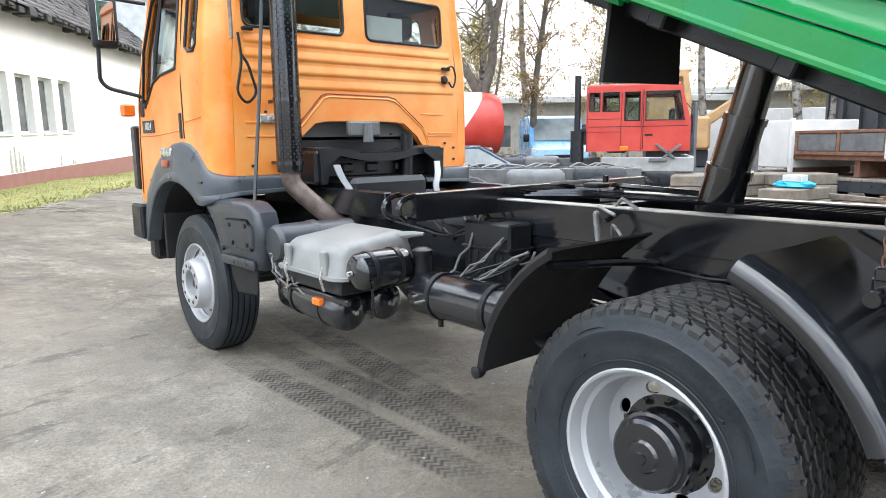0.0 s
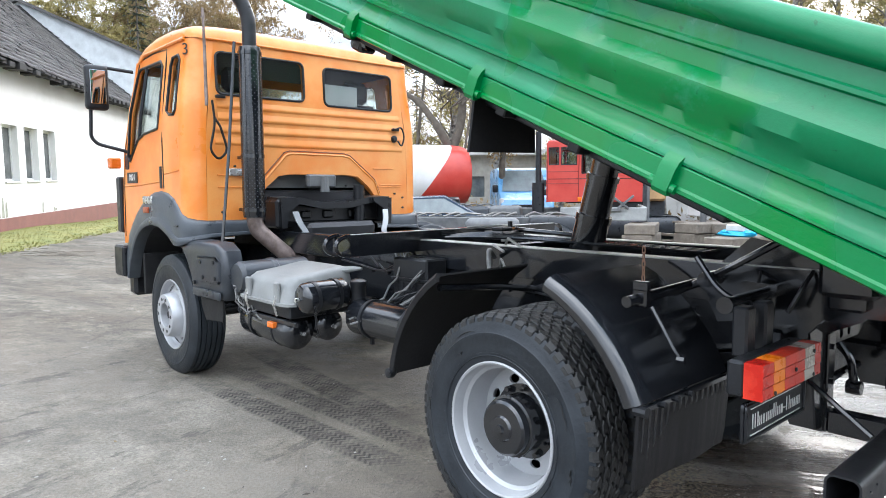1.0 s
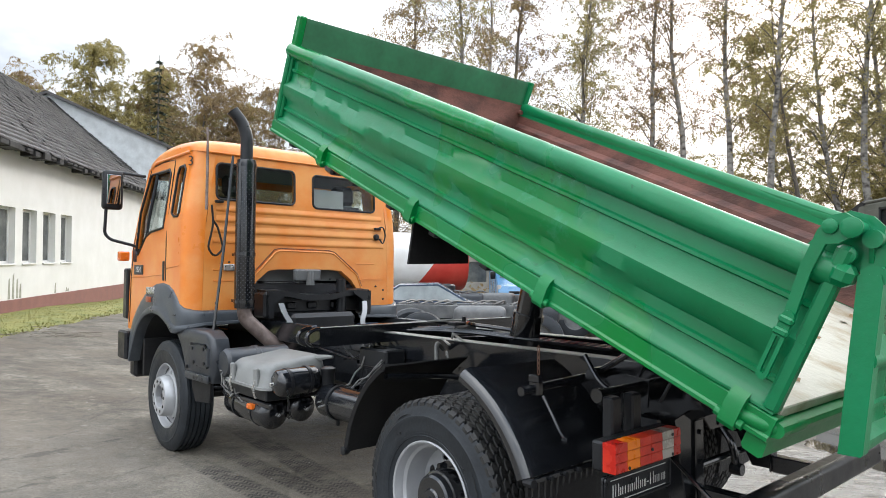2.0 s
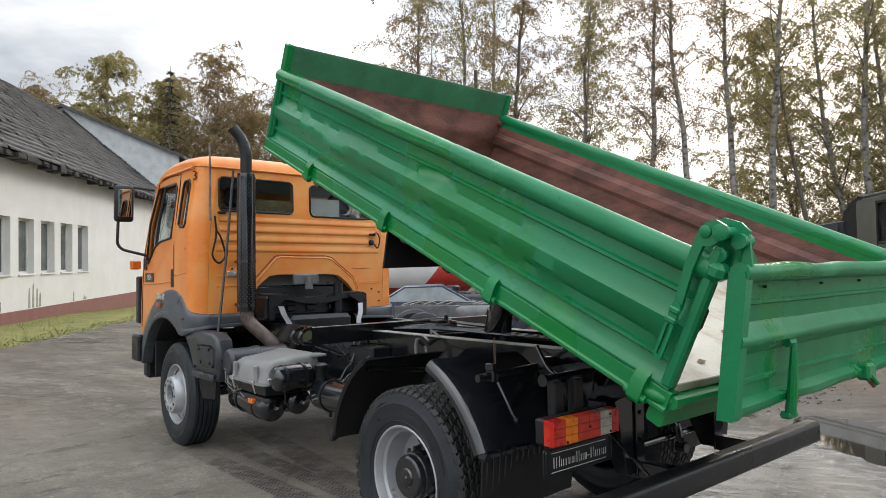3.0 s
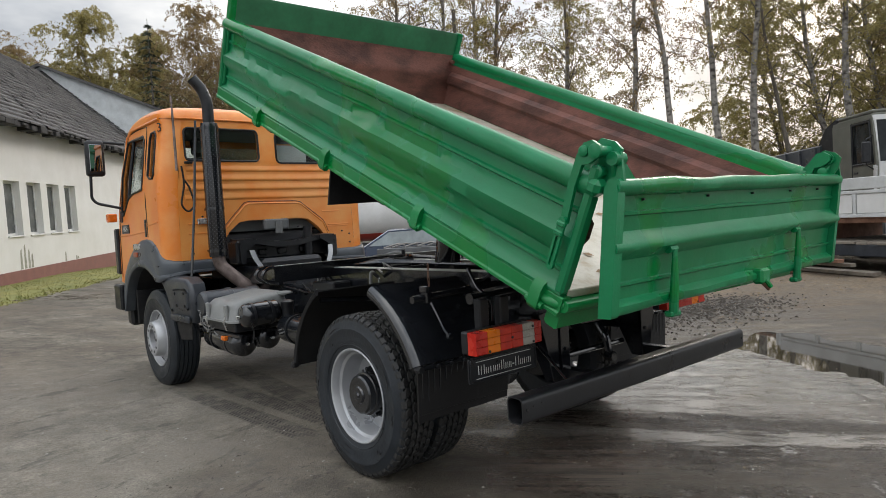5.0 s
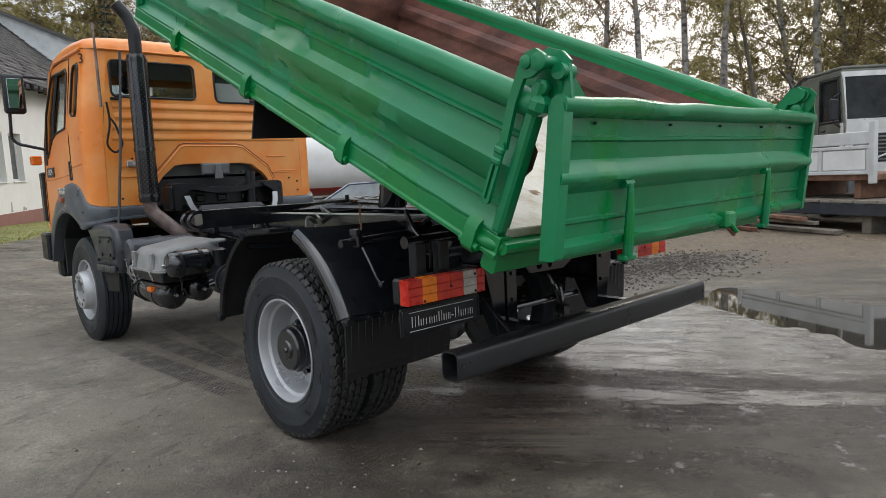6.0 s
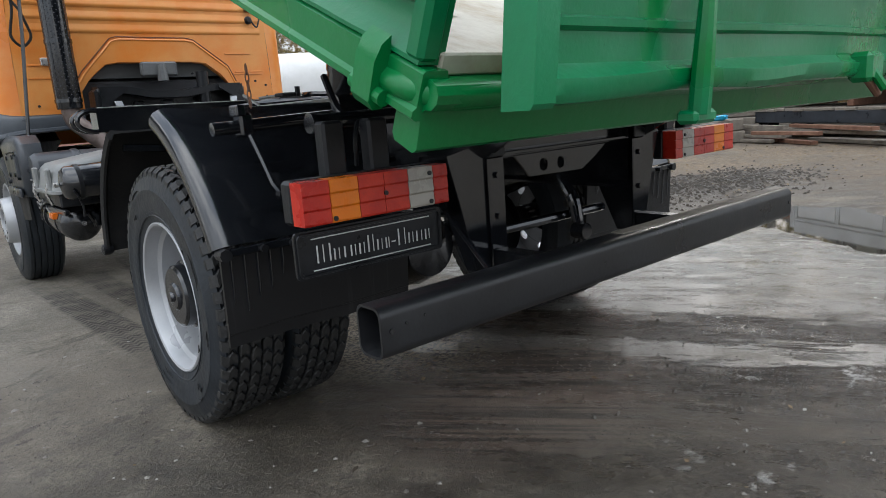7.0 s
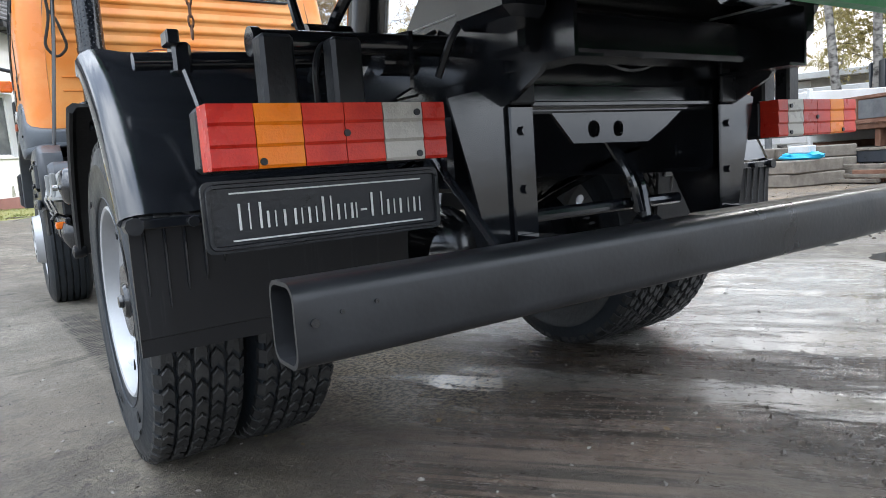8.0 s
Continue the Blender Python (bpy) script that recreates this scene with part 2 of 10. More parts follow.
M_PALESTEEL = mat("pale_grey_steel", (0.24, 0.25, 0.245), 0.6, var=0.15, scale=5.0, bump=0.15, col2=(0.34, 0.35, 0.34))
M_RUST = mat("rusty_steel", (0.13, 0.055, 0.03), 0.75, var=0.3, scale=6.0, bump=0.3, col2=(0.24, 0.13, 0.085))
M_WOOD = mat("old_grey_wood", (0.13, 0.11, 0.09), 0.85, var=0.3, scale=4.0, bump=0.35, bscale=30, col2=(0.24, 0.21, 0.17))
M_OLIVE = mat("olive_grey_paint", (0.070, 0.074, 0.056), 0.5, var=0.25, scale=3.0, bump=0.1, col2=(0.125, 0.128, 0.105))
M_DARKGLASS = mat("dark_glass", (0.018, 0.022, 0.024), 0.06, var=0.3, scale=1.5, bump=0.0, rvar=0.03, col2=(0.05, 0.058, 0.06))
M_SCREEN = mat("dim_truck_glass", (0.012, 0.014, 0.015), 0.10, var=0.3, scale=1.5, bump=0.0, rvar=0.03, col2=(0.035, 0.04, 0.04), spec=0.15)
# opaque glass with the sky's reflection put into its pale base colour
M_SKYGLASS = mat("sky_painted_glass", (0.16, 0.19, 0.20), 0.06, var=0.25, scale=2.0, bump=0.0, rvar=0.03)
M_TRUNK = mat("dark_bark", (0.085, 0.072, 0.058), 0.9, var=0.3, scale=6.0, bump=0.6, bscale=25, col2=(0.15, 0.13, 0.105))


def leaf_mat(name, c1, c2):
    m = mat(name, c1, 0.6, var=0.25, scale=0.9, bump=0.0, col2=c2)
    n, l = m.node_tree.nodes, m.node_tree.links
    b, out = n["Principled BSDF"], n["Material Output"]
    tr, mx = n.new("ShaderNodeBsdfTranslucent"), n.new("ShaderNodeMixShader")
    l.new(b.inputs["Base Color"].links[0].from_socket, tr.inputs["Color"])
    mx.inputs["Fac"].default_value = 0.45
    l.new(b.outputs["BSDF"], mx.inputs[1])
    l.new(tr.outputs["BSDF"], mx.inputs[2])
    l.new(mx.outputs["Shader"], out.inputs["Surface"])
    return m


M_LEAFY = leaf_mat("yellow_green_leaf", (0.25, 0.215, 0.075), (0.40, 0.335, 0.135))
M_LEAFB = leaf_mat("brown_autumn_leaf", (0.22, 0.150, 0.072), (0.36, 0.265, 0.125))
M_LEAFD = mat("dark_needles", (0.020, 0.032, 0.016), 0.8, var=0.3, scale=2.0, bump=0.0, col2=(0.035, 0.050, 0.024))
M_CLOTH = mat("bright_blue_plastic", (0.02, 0.36, 0.60), 0.4, var=0.15, bump=0.1)
M_YELLOW = mat("yellow_plastic", (0.72, 0.52, 0.02), 0.45, var=0.12, bump=0.05)
M_TAN = mat("tan_machine_paint", (0.42, 0.26, 0.12), 0.6, var=0.2, scale=3.0, bump=0.1)
M_CONCRETE = mat("pale_concrete", (0.34, 0.33, 0.30), 0.85, var=0.15, scale=3.0, bump=0.25, bscale=30)
M_ORANGELAMP = mat("orange_lamp_lens", (0.75, 0.16, 0.01), 0.25, var=0.1, bump=0.0, coat=0.3)
M_DUST = mat("dried_mud", (0.20, 0.175, 0.145), 0.85, var=0.35, scale=14, bump=0.3, bscale=60, col2=(0.33, 0.30, 0.26))
M_CABLE = mat("grey_cable", (0.16, 0.16, 0.155), 0.5, var=0.3, scale=30, bump=0.0)


def birch_bark():
    m = bpy.data.materials.new("birch_bark")
    m.use_nodes = True
    n, l = m.node_tree.nodes, m.node_tree.links
    b = n["Principled BSDF"]
    tc, mp = n.new("ShaderNodeTexCoord"), n.new("ShaderNodeMapping")
    mp.inputs["Scale"].default_value = (5, 5, 7)
    ns, cr = n.new("ShaderNodeTexNoise"), n.new("ShaderNodeValToRGB")
    ns.inputs["Scale"].default_value, ns.inputs["Detail"].default_value = 1.2, 5.0
    cr.color_ramp.elements[0].position, cr.color_ramp.elements[0].color = 0.34, (0.045, 0.038, 0.033, 1)
    cr.color_ramp.elements[1].position, cr.color_ramp.elements[1].color = 0.56, (0.26, 0.245, 0.22, 1)
    l.new(tc.outputs["Object"], mp.inputs["Vector"])
    l.new(mp.outputs["Vector"], ns.inputs["Vector"])
    l.new(ns.outputs["Fac"], cr.inputs["Fac"])
    l.new(cr.outputs["Color"], b.inputs["Base Color"])
    b.inputs["Roughness"].default_value = 0.8
    return m


M_BIRCH = birch_bark()


# ---- mesh helpers ----
def finish(bm, name, material, parent=None, sharp=32.0):
    bmesh.ops.recalc_face_normals(bm, faces=bm.faces)
    for f in bm.faces:
        f.smooth = True
    lim = radians(sharp)
    for e in bm.edges:
        if len(e.link_faces) == 2:
            e.smooth = e.calc_face_angle(0.0) < lim
    me = bpy.data.meshes.new(name)
    bm.to_mesh(me)
    bm.free()
    for mt in material if isinstance(material, (list, tuple)) else [material]:
        me.materials.append(mt)
    ob = new(name, me)
    ob.parent = parent
    return ob


def part(name, bm, material, parent, label="", sharp=32.0):
    ob = finish(bm, name, material, parent, sharp)
    return tagged(ob, label) if label else ob


def again(ob, parent, m=None):
    """One more piece on the mesh of ob."""
    o = new(ob.name.split(".")[0], ob.data)
    o.parent = parent
    if m is not None:
        o.matrix_basis = m
    return o


def thing(name, label, category, group="", m=None):
    ob = new(name)
    ob.empty_display_size = 0.2
    if m is not None:
        ob.matrix_basis = m
    return tagged(ob, label, category, group)


def box(bm, lo, hi, bev=0.0, m=None, seg=1):
    r = bmesh.ops.create_cube(bm, size=1.0)
    vs = r["verts"]
    c, s = [(a + b) / 2 for a, b in zip(lo, hi)], [abs(b - a) for a, b in zip(lo, hi)]
    for v in vs:
        v.co = Vector((v.co.x * s[0] + c[0], v.co.y * s[1] + c[1], v.co.z * s[2] + c[2]))
        if m is not None:
            v.co = m @ v.co
    if bev:
        es = list({e for v in vs for e in v.link_edges})
        bmesh.ops.bevel(bm, geom=es, offset=bev, segments=seg, profile=0.5, affect="EDGES")


def frame_of(d):
    d = Vector(d).normalized()
    u = d.cross(Vector((0, 0, 1)))
    if u.length < 1e-3:
        u = d.cross(Vector((1, 0, 0)))
    u.normalize()
    return u, d.cross(u)


def ring_loop(bm, c, u, v, r, n):
    return [bm.verts.new(Vector(c) + r * (math.cos(2 * math.pi * i / n) * u + math.sin(2 * math.pi * i / n) * v)) for i in range(n)]


def skin(bm, a, b):
    n = len(a)
    for i in range(n):
        bm.faces.new((a[i], a[(i + 1) % n], b[(i + 1) % n], b[i]))


def lathe(bm, p0, axis, prof, n=32, caps=(False, False)):
    """prof: (along, radius) rows turned about the line from p0 along axis."""
    d = Vector(axis).normalized()
    u, v = frame_of(d)
    loops = [ring_loop(bm, Vector(p0) + d * h, u, v, max(r, 1e-4), n) for h, r in prof]
    for a, b in zip(loops, loops[1:]):
        skin(bm, a, b)
    if caps[0]:
        bm.faces.new(loops[0])
    if caps[1]:
        bm.faces.new(loops[-1])
    return loops


def cyl(bm, p0, p1, r, r1=None, n=16):
    d = Vector(p1) - Vector(p0)
    lathe(bm, p0, d, [(0, r), (d.length, r if r1 is None else r1)], n, (True, True))


def tube(bm, pts, r, n=8, caps=True):
    pts = [Vector(p) for p in pts]
    loops, up = [], None
    for i, p in enumerate(pts):
        d = (pts[min(i + 1, len(pts) - 1)] - pts[max(i - 1, 0)]).normalized()
        if up is None:
            up, _ = frame_of(d)
        up = (up - d * up.dot(d)).normalized()
        rr = r[i] if isinstance(r, (list, tuple)) else r
        loops.append(ring_loop(bm, p, up, d.cross(up), rr, n))
    for a, b in zip(loops, loops[1:]):
        skin(bm, a, b)
    if caps:
        bm.faces.new(loops[0])
        bm.faces.new(loops[-1])


def arc(cx, cy, r, a0, a1, n):
    return [(cx + r * math.cos(radians(a0 + (a1 - a0) * i / n)), cy + r * math.sin(radians(a0 + (a1 - a0) * i / n))) for i in range(n + 1)]


def bend(pts, r=0.05, n=4):
    """The polyline with its inner corners rounded."""
    pts = [Vector(p) for p in pts]
    out = [pts[0]]
    for a, b, c in zip(pts, pts[1:], pts[2:]):
        k = min(r, (a - b).length * 0.45, (c - b).length * 0.45)
        p, q = b + (a - b).normalized() * k, b + (c - b).normalized() * k
        for i in range(n + 1):
            t = i / n
            out.append((1 - t) ** 2 * p + 2 * t * (1 - t) * b + t * t * q)
    return out + [pts[-1]]


def rrect(u0, v0, u1, v1, r, n=4):
    return arc(u1 - r, v1 - r, r, 0, 90, n) + arc(u0 + r, v1 - r, r, 90, 180, n) + arc(u0 + r, v0 + r, r, 180, 270, n) + arc(u1 - r, v0 + r, r, 270, 360, n)


def plate(bm, outer, holes, place, thick):
    """A sheet with openings. place(u, v, w) gives the point; the sheet runs from w = 0 to w = thick."""
    front, edges, where = [], [], {}
    for loop in [outer] + list(holes):
        vs = []
        for u, v in loop:
            x = bm.verts.new(Vector(place(u, v, 0.0)))
            where[x] = (u, v)
            vs.append(x)
        edges += [bm.edges.new((vs[i], vs[(i + 1) % len(vs)])) for i in range(len(vs))]
        front.append(vs)
    # fill in the flat, then lay it out
    for x, (u, v) in where.items():
        x.co = Vector((u, v, 0))
    r = bmesh.ops.triangle_fill(bm, edges=edges, use_beauty=True, use_dissolve=False, normal=(0, 0, 1))
    faces = [g for g in r["geom"] if isinstance(g, bmesh.types.BMFace)]
    back = {x: bm.verts.new(Vector(place(*where[x], thick))) for x in where}
    for f in faces:
        bm.faces.new([back[x] for x in reversed(f.verts)])
    for vs in front:
        for i in range(len(vs)):
            a, b = vs[i], vs[(i + 1) % len(vs)]
            bm.faces.new((a, b, back[b], back[a]))
    for x, (u, v) in where.items():
        x.co = Vector(place(u, v, 0.0))


def strip(bm, prof, a, b, place, closed=False):
    """Extrude the profile (p, q) from a to b; place(s, p, q) gives the point."""
    n = 2 if not isinstance(a, (list, tuple)) else 0
    rows = [[bm.verts.new(Vector(place(s, p, q))) for p, q in prof] for s in ((a, b) if n else a)]
    k = len(prof)
    for r0, r1 in zip(rows, rows[1:]):
        for i in range(k if closed else k - 1):
            bm.faces.new((r0[i], r0[(i + 1) % k], r1[(i + 1) % k], r1[i]))
    if closed:
        bm.faces.new(rows[0])
        bm.faces.new(list(reversed(rows[-1])))


def text_part(name, body, size, m, material, parent, depth=0.002):
    cu = bpy.data.curves.new(name, "FONT")
    cu.body, cu.size, cu.extrude, cu.align_x, cu.align_y = body, size, depth, "CENTER", "CENTER"
    tmp = new(name + "_text", cu)
    bpy.context.view_layer.update()
    me = bpy.data.meshes.new_from_object(tmp.evaluated_get(bpy.context.evaluated_depsgraph_get()))
    bpy.data.objects.remove(tmp)
    me.materials.clear()
    me.materials.append(material)
    ob = new(name, me)
    ob.parent, ob.matrix_basis = parent, m
    return ob


def smooth01(t):
    t = max(0.0, min(1.0, t))
    return t * t * (3 - 2 * t)

# ---- ground ----
WALL_P, WALL_D = Vector((1.5, 22.0)), Vector((0.52, 0.854)).normalized()
WALL_N = Vector((WALL_D.y, -WALL_D.x))


def wall_dist(x, y):
    return (Vector((x, y)) - WALL_P).dot(WALL_N)


def ground_z(x, y):
    z = 0.5 * smooth01(1 - (wall_dist(x, y) - 1.0) / 7.0)
    far = smooth01((math.hypot(x, y) - 7.0) / 8.0)
    z += 0.05 * far * noise.noise((x * 0.25, y * 0.25, 0.0))
    near = smooth01((math.hypot(x - 0.0, y - 1.5) - 3.2) / 3.0)
    z += 0.012 * near * noise.noise((x * 0.9, y * 0.9, 3.0))
    # the hollow that holds the puddle
    a, c = (x - 3.95) * -0.33 + (y + 1.15) * -0.944, (x - 3.95) * 0.944 + (y + 1.15) * -0.33
    d = math.hypot(a / 2.0, c / (0.80 + 0.12 * a))
    z = max(z, -0.008)
    if d < 2.4:
        d += 0.45 * noise.noise((x * 0.9, y * 0.9, 7.0)) + 0.28 * noise.noise((x * 2.3, y * 2.3, 4.0)) + 0.14 * noise.noise((x * 6, y * 6, 1.0))
        z -= 0.045 * smooth01(1.35 - d)
    # churned mud beside it
    k = math.hypot((x - 5.9) / 1.6, (y - 1.5) / 0.8)
    if k < 1.4:
        z += 0.08 * smooth01(1.4 - k) * (0.5 + 0.9 * noise.noise((x * 3, y * 3, 2.0)) + 0.5 * noise.noise((x * 8, y * 8, 5.0)))
    return z


def ground_material():
    m = bpy.data.materials.new("wet_dirty_yard")
    m.use_nodes = True
    n, l = m.node_tree.nodes, m.node_tree.links
    b = n["Principled BSDF"]
    tc = n.new("ShaderNodeTexCoord")

    def ns(scale, detail=6.0, rough=0.6, stretch=None, rot=0.0):
        k = n.new("ShaderNodeTexNoise")
        k.inputs["Scale"].default_value, k.inputs["Detail"].default_value, k.inputs["Roughness"].default_value = scale, detail, rough
        mp = n.new("ShaderNodeMapping")
        mp.vector_type = "TEXTURE"
        mp.inputs["Scale"].default_value = tuple(1 / v for v in stretch) if stretch else (1, 1, 1)
        mp.inputs["Rotation"].default_value = (0, 0, rot)
        l.new(tc.outputs["Object"], mp.inputs["Vector"])
        l.new(mp.outputs["Vector"], k.inputs["Vector"])
        return k.outputs["Fac"]

    def ramp(src, p0, c0, p1, c1):
        r = n.new("ShaderNodeValToRGB")
        r.color_ramp.elements[0].position, r.color_ramp.elements[0].color = p0, (*c0, 1)
        r.color_ramp.elements[1].position, r.color_ramp.elements[1].color = p1, (*c1, 1)
        l.new(src, r.inputs["Fac"])
        return r.outputs["Color"]

    def mix(f, a, c, mode="MIX"):
        k = n.new("ShaderNodeMix")
        k.data_type, k.blend_type = "RGBA", mode
        for s, v in (("Factor", f), ("A", a), ("B", c)):
            if isinstance(v, (int, float)):
                k.inputs[s].default_value = v
            elif isinstance(v, tuple):
                k.inputs[s].default_value = (*v, 1)
            else:
                l.new(v, k.inputs[s])
        return k.outputs["Result"]

    def maths(op, a, c, d=None):
        k = n.new("ShaderNodeMath")
        k.operation, k.use_clamp = op, op != "SUBTRACT"
        for i, v in enumerate((a, c) if d is None else (a, c, d)):
            if isinstance(v, (int, float)):
                k.inputs[i].default_value = v
            else:
                l.new(v, k.inputs[i])
        return k.outputs[0]

    def spot(cx, cy, rx, ry, soft=0.5):
        """A soft blot: 1 in the middle, 0 outside."""
        mp = n.new("ShaderNodeMapping")
        mp.inputs["Location"].default_value = (-cx / rx, -cy / ry, 0)
        mp.inputs["Scale"].default_value = (1 / rx, 1 / ry, 0)
        l.new(tc.outputs["Object"], mp.inputs["Vector"])
        ln = n.new("ShaderNodeVectorMath")
        ln.operation = "LENGTH"
        l.new(mp.outputs["Vector"], ln.inputs[0])
        mr = n.new("ShaderNodeMapRange")
        mr.inputs["From Min"].default_value, mr.inputs["From Max"].default_value = 1 + soft, 1 - soft
        l.new(ln.outputs["Value"], mr.inputs["Value"])
        return mr.outputs["Result"]

    big, mid, fine, grit, dust = ns(0.35), ns(1.7, 8.0, 0.65), ns(9.0, 8.0, 0.7), ns(48.0, 6.0, 0.7), ns(150.0, 3.0)
    base = mix(ramp(big, 0.38, (0, 0, 0), 0.62, (1, 1, 1)), (0.150, 0.129, 0.098), (0.220, 0.199, 0.160))
    base = mix(ramp(mid, 0.42, (0, 0, 0), 0.68, (1, 1, 1)), base, (0.096, 0.081, 0.060))
    base = mix(1.0, base, ramp(fine, 0.30, (0.60, 0.595, 0.59), 0.70, (1.26, 1.25, 1.24)), "MULTIPLY")
    base = mix(1.0, base, ramp(grit, 0.30, (0.52, 0.52, 0.52), 0.70, (1.42, 1.42, 1.41)), "MULTIPLY")
    base = mix(ramp(dust, 0.62, (0, 0, 0), 0.70, (0.8, 0.8, 0.8)), base, (0.33, 0.31, 0.28))
    base = mix(ramp(ns(34.0, 3.0), 0.62, (0, 0, 0), 0.68, (0.85, 0.85, 0.85)), base, (0.07, 0.06, 0.05))
    base = mix(1.0, base, ramp(ns(0.75, 11.0, 0.74, (1.0, 1.8, 1.0), radians(-40)), 0.42, (0.60, 0.58, 0.56), 0.58, (1.10, 1.10, 1.10)), "MULTIPLY")
    # oily dark smears
    smear = maths("MULTIPLY", ramp(ns(1.0, 10.0, 0.74, (1.1, 3.4, 1.0), radians(24)), 0.575, (0, 0, 0), 0.62, (1, 1, 1)), 0.55)
    # the trodden earth beyond the slabs
    earth = maths("MULTIPLY", maths("MAXIMUM", spot(10.5, 3.2, 5.6, 4.6, 0.3), spot(7.0, 6.0, 4.0, 3.0, 0.3)), ramp(ns(0.8, 8.0, 0.7), 0.36, (0.35, 0.35, 0.35), 0.5, (1, 1, 1)))
    soil = mix(1.0, (0.150, 0.112, 0.074), ramp(ns(14.0, 9.0, 0.75), 0.34, (0.35, 0.34, 0.33), 0.66, (1.75, 1.72, 1.66)), "MULTIPLY")
    base = mix(earth, base, soil)
    base = mix(ramp(ns(0.6, 9.0, 0.7), 0.47, (0, 0, 0), 0.60, (0.75, 0.75, 0.75)), base, (0.118, 0.094, 0.068))
    # dark gritty blotches, pale dry patches and drag marks
    base = mix(maths("MULTIPLY", ramp(ns(5.5, 9.0, 0.75), 0.55, (0, 0, 0), 0.61, (1, 1, 1)), 0.72), base, (0.062, 0.053, 0.043))
    base = mix(maths("MULTIPLY", ramp(ns(3.1, 9.0, 0.72), 0.60, (0, 0, 0), 0.68, (1, 1, 1)), 0.6), base, (0.285, 0.262, 0.218))
    # long scuffs along the yard
    tracks = ns(1.0, 6.0, 0.62, (2.6, 0.45, 1.0), radians(12))
    base = mix(maths("MULTIPLY", ramp(tracks, 0.53, (0, 0, 0), 0.66, (1, 1, 1)), 0.45), base, (0.125, 0.108, 0.088))

    def band(cx, cy, ang, halfw, y0, y1):
        """A strip of ground along a wheel's line: its mask and the way along and across it."""
        mp = n.new("ShaderNodeMapping")
        mp.vector_type = "TEXTURE"
        mp.inputs["Location"].default_value = (cx, cy, 0)
        mp.inputs["Rotation"].default_value = (0, 0, ang)
        l.new(tc.outputs["Object"], mp.inputs["Vector"])
        sp = n.new("ShaderNodeSeparateXYZ")
        l.new(mp.outputs["Vector"], sp.inputs["Vector"])

        def edge(src, p0, p1):
            mr = n.new("ShaderNodeMapRange")
            mr.inputs["From Min"].default_value, mr.inputs["From Max"].default_value = p0, p1
            l.new(src, mr.inputs["Value"])
            return mr.outputs["Result"]

        ab = n.new("ShaderNodeMath")
        ab.operation = "ABSOLUTE"
        l.new(sp.outputs["X"], ab.inputs[0])
        msk = maths("MULTIPLY", edge(ab.outputs[0], halfw, halfw * 0.75), maths("MULTIPLY", edge(sp.outputs["Y"], y0, y0 + 0.5), edge(sp.outputs["Y"], y1, y1 - 0.8)))
        # chevron lugs
        zz = n.new("ShaderNodeMath")
        zz.operation = "PINGPONG"
        l.new(sp.outputs["X"], zz.inputs[0])
        zz.inputs[1].default_value = 0.035
        k1 = n.new("ShaderNodeMath")
        k1.operation = "ADD"
        l.new(sp.outputs["Y"], k1.inputs[0])
        l.new(zz.outputs[0], k1.inputs[1])
        sn = n.new("ShaderNodeMath")
        sn.operation = "PINGPONG"
        l.new(k1.outputs[0], sn.inputs[0])
        sn.inputs[1].default_value = 0.024
        lug = edge(sn.outputs[0], 0.006, 0.018)
        return msk, lug

    # dry, paler trodden ground beside the truck
    dry = maths("MULTIPLY", spot(-2.2, 2.6, 2.5, 2.5, 0.40), ramp(ns(1.3, 9.0, 0.7), 0.36, (0.35, 0.35, 0.35), 0.56, (1, 1, 1)))
    base = mix(maths("MULTIPLY", dry, 0.36), base, mix(1.0, (0.330, 0.308, 0.262), ramp(grit, 0.30, (0.70, 0.70, 0.70), 0.70, (1.22, 1.22, 1.22)), "MULTIPLY"))
    worn = ramp(ns(1.5, 8.0, 0.7), 0.34, (0.25, 0.25, 0.25), 0.52, (1, 1, 1))
    prints = None
    for cx, cy, ang, hw, y0, y1 in ((-1.05, 2.0, 0.05, 0.13, -1.3, 1.8), (-0.72, 2.0, 0.03, 0.12, -1.3, 1.9), (-1.42, 3.62, -0.15, 0.10, -0.35, 0.40), (-1.66, 2.95, -0.3, 0.10, -0.3, 0.5), (-0.4, 2.9, -0.1, 0.15, -1.6, 1.6)):
        msk, lug = band(cx, cy, ang, hw, y0, y1)
        k = maths("MULTIPLY", maths("MULTIPLY", msk, worn), maths("ADD", maths("MULTIPLY", lug, 0.60), 0.40))
        if cx < -1.4:
            k = maths("MULTIPLY", k, 0.45)
        prints = k if prints is None else maths("MAXIMUM", prints, k)
    base = mix(maths("MULTIPLY", prints, ramp(ns(6.0, 8.0, 0.75), 0.38, (0.3, 0.3, 0.3), 0.52, (1, 1, 1))), base, (0.034, 0.030, 0.026))
    # ways along and across the drag marks behind the truck
    mp = n.new("ShaderNodeMapping")
    mp.vector_type = "TEXTURE"
    mp.inputs["Rotation"].default_value = (0, 0, radians(-58))
    l.new(tc.outputs["Object"], mp.inputs["Vector"])
    sp = n.new("ShaderNodeSeparateXYZ")
    l.new(mp.outputs["Vector"], sp.inputs["Vector"])

    def lin(src, a, b_, c, d):
        mr = n.new("ShaderNodeMapRange")
        mr.inputs["From Min"].default_value, mr.inputs["From Max"].default_value = a, b_
        mr.inputs["To Min"].default_value, mr.inputs["To Max"].default_value = c, d
        l.new(src, mr.inputs["Value"])
        return mr.outputs["Result"]

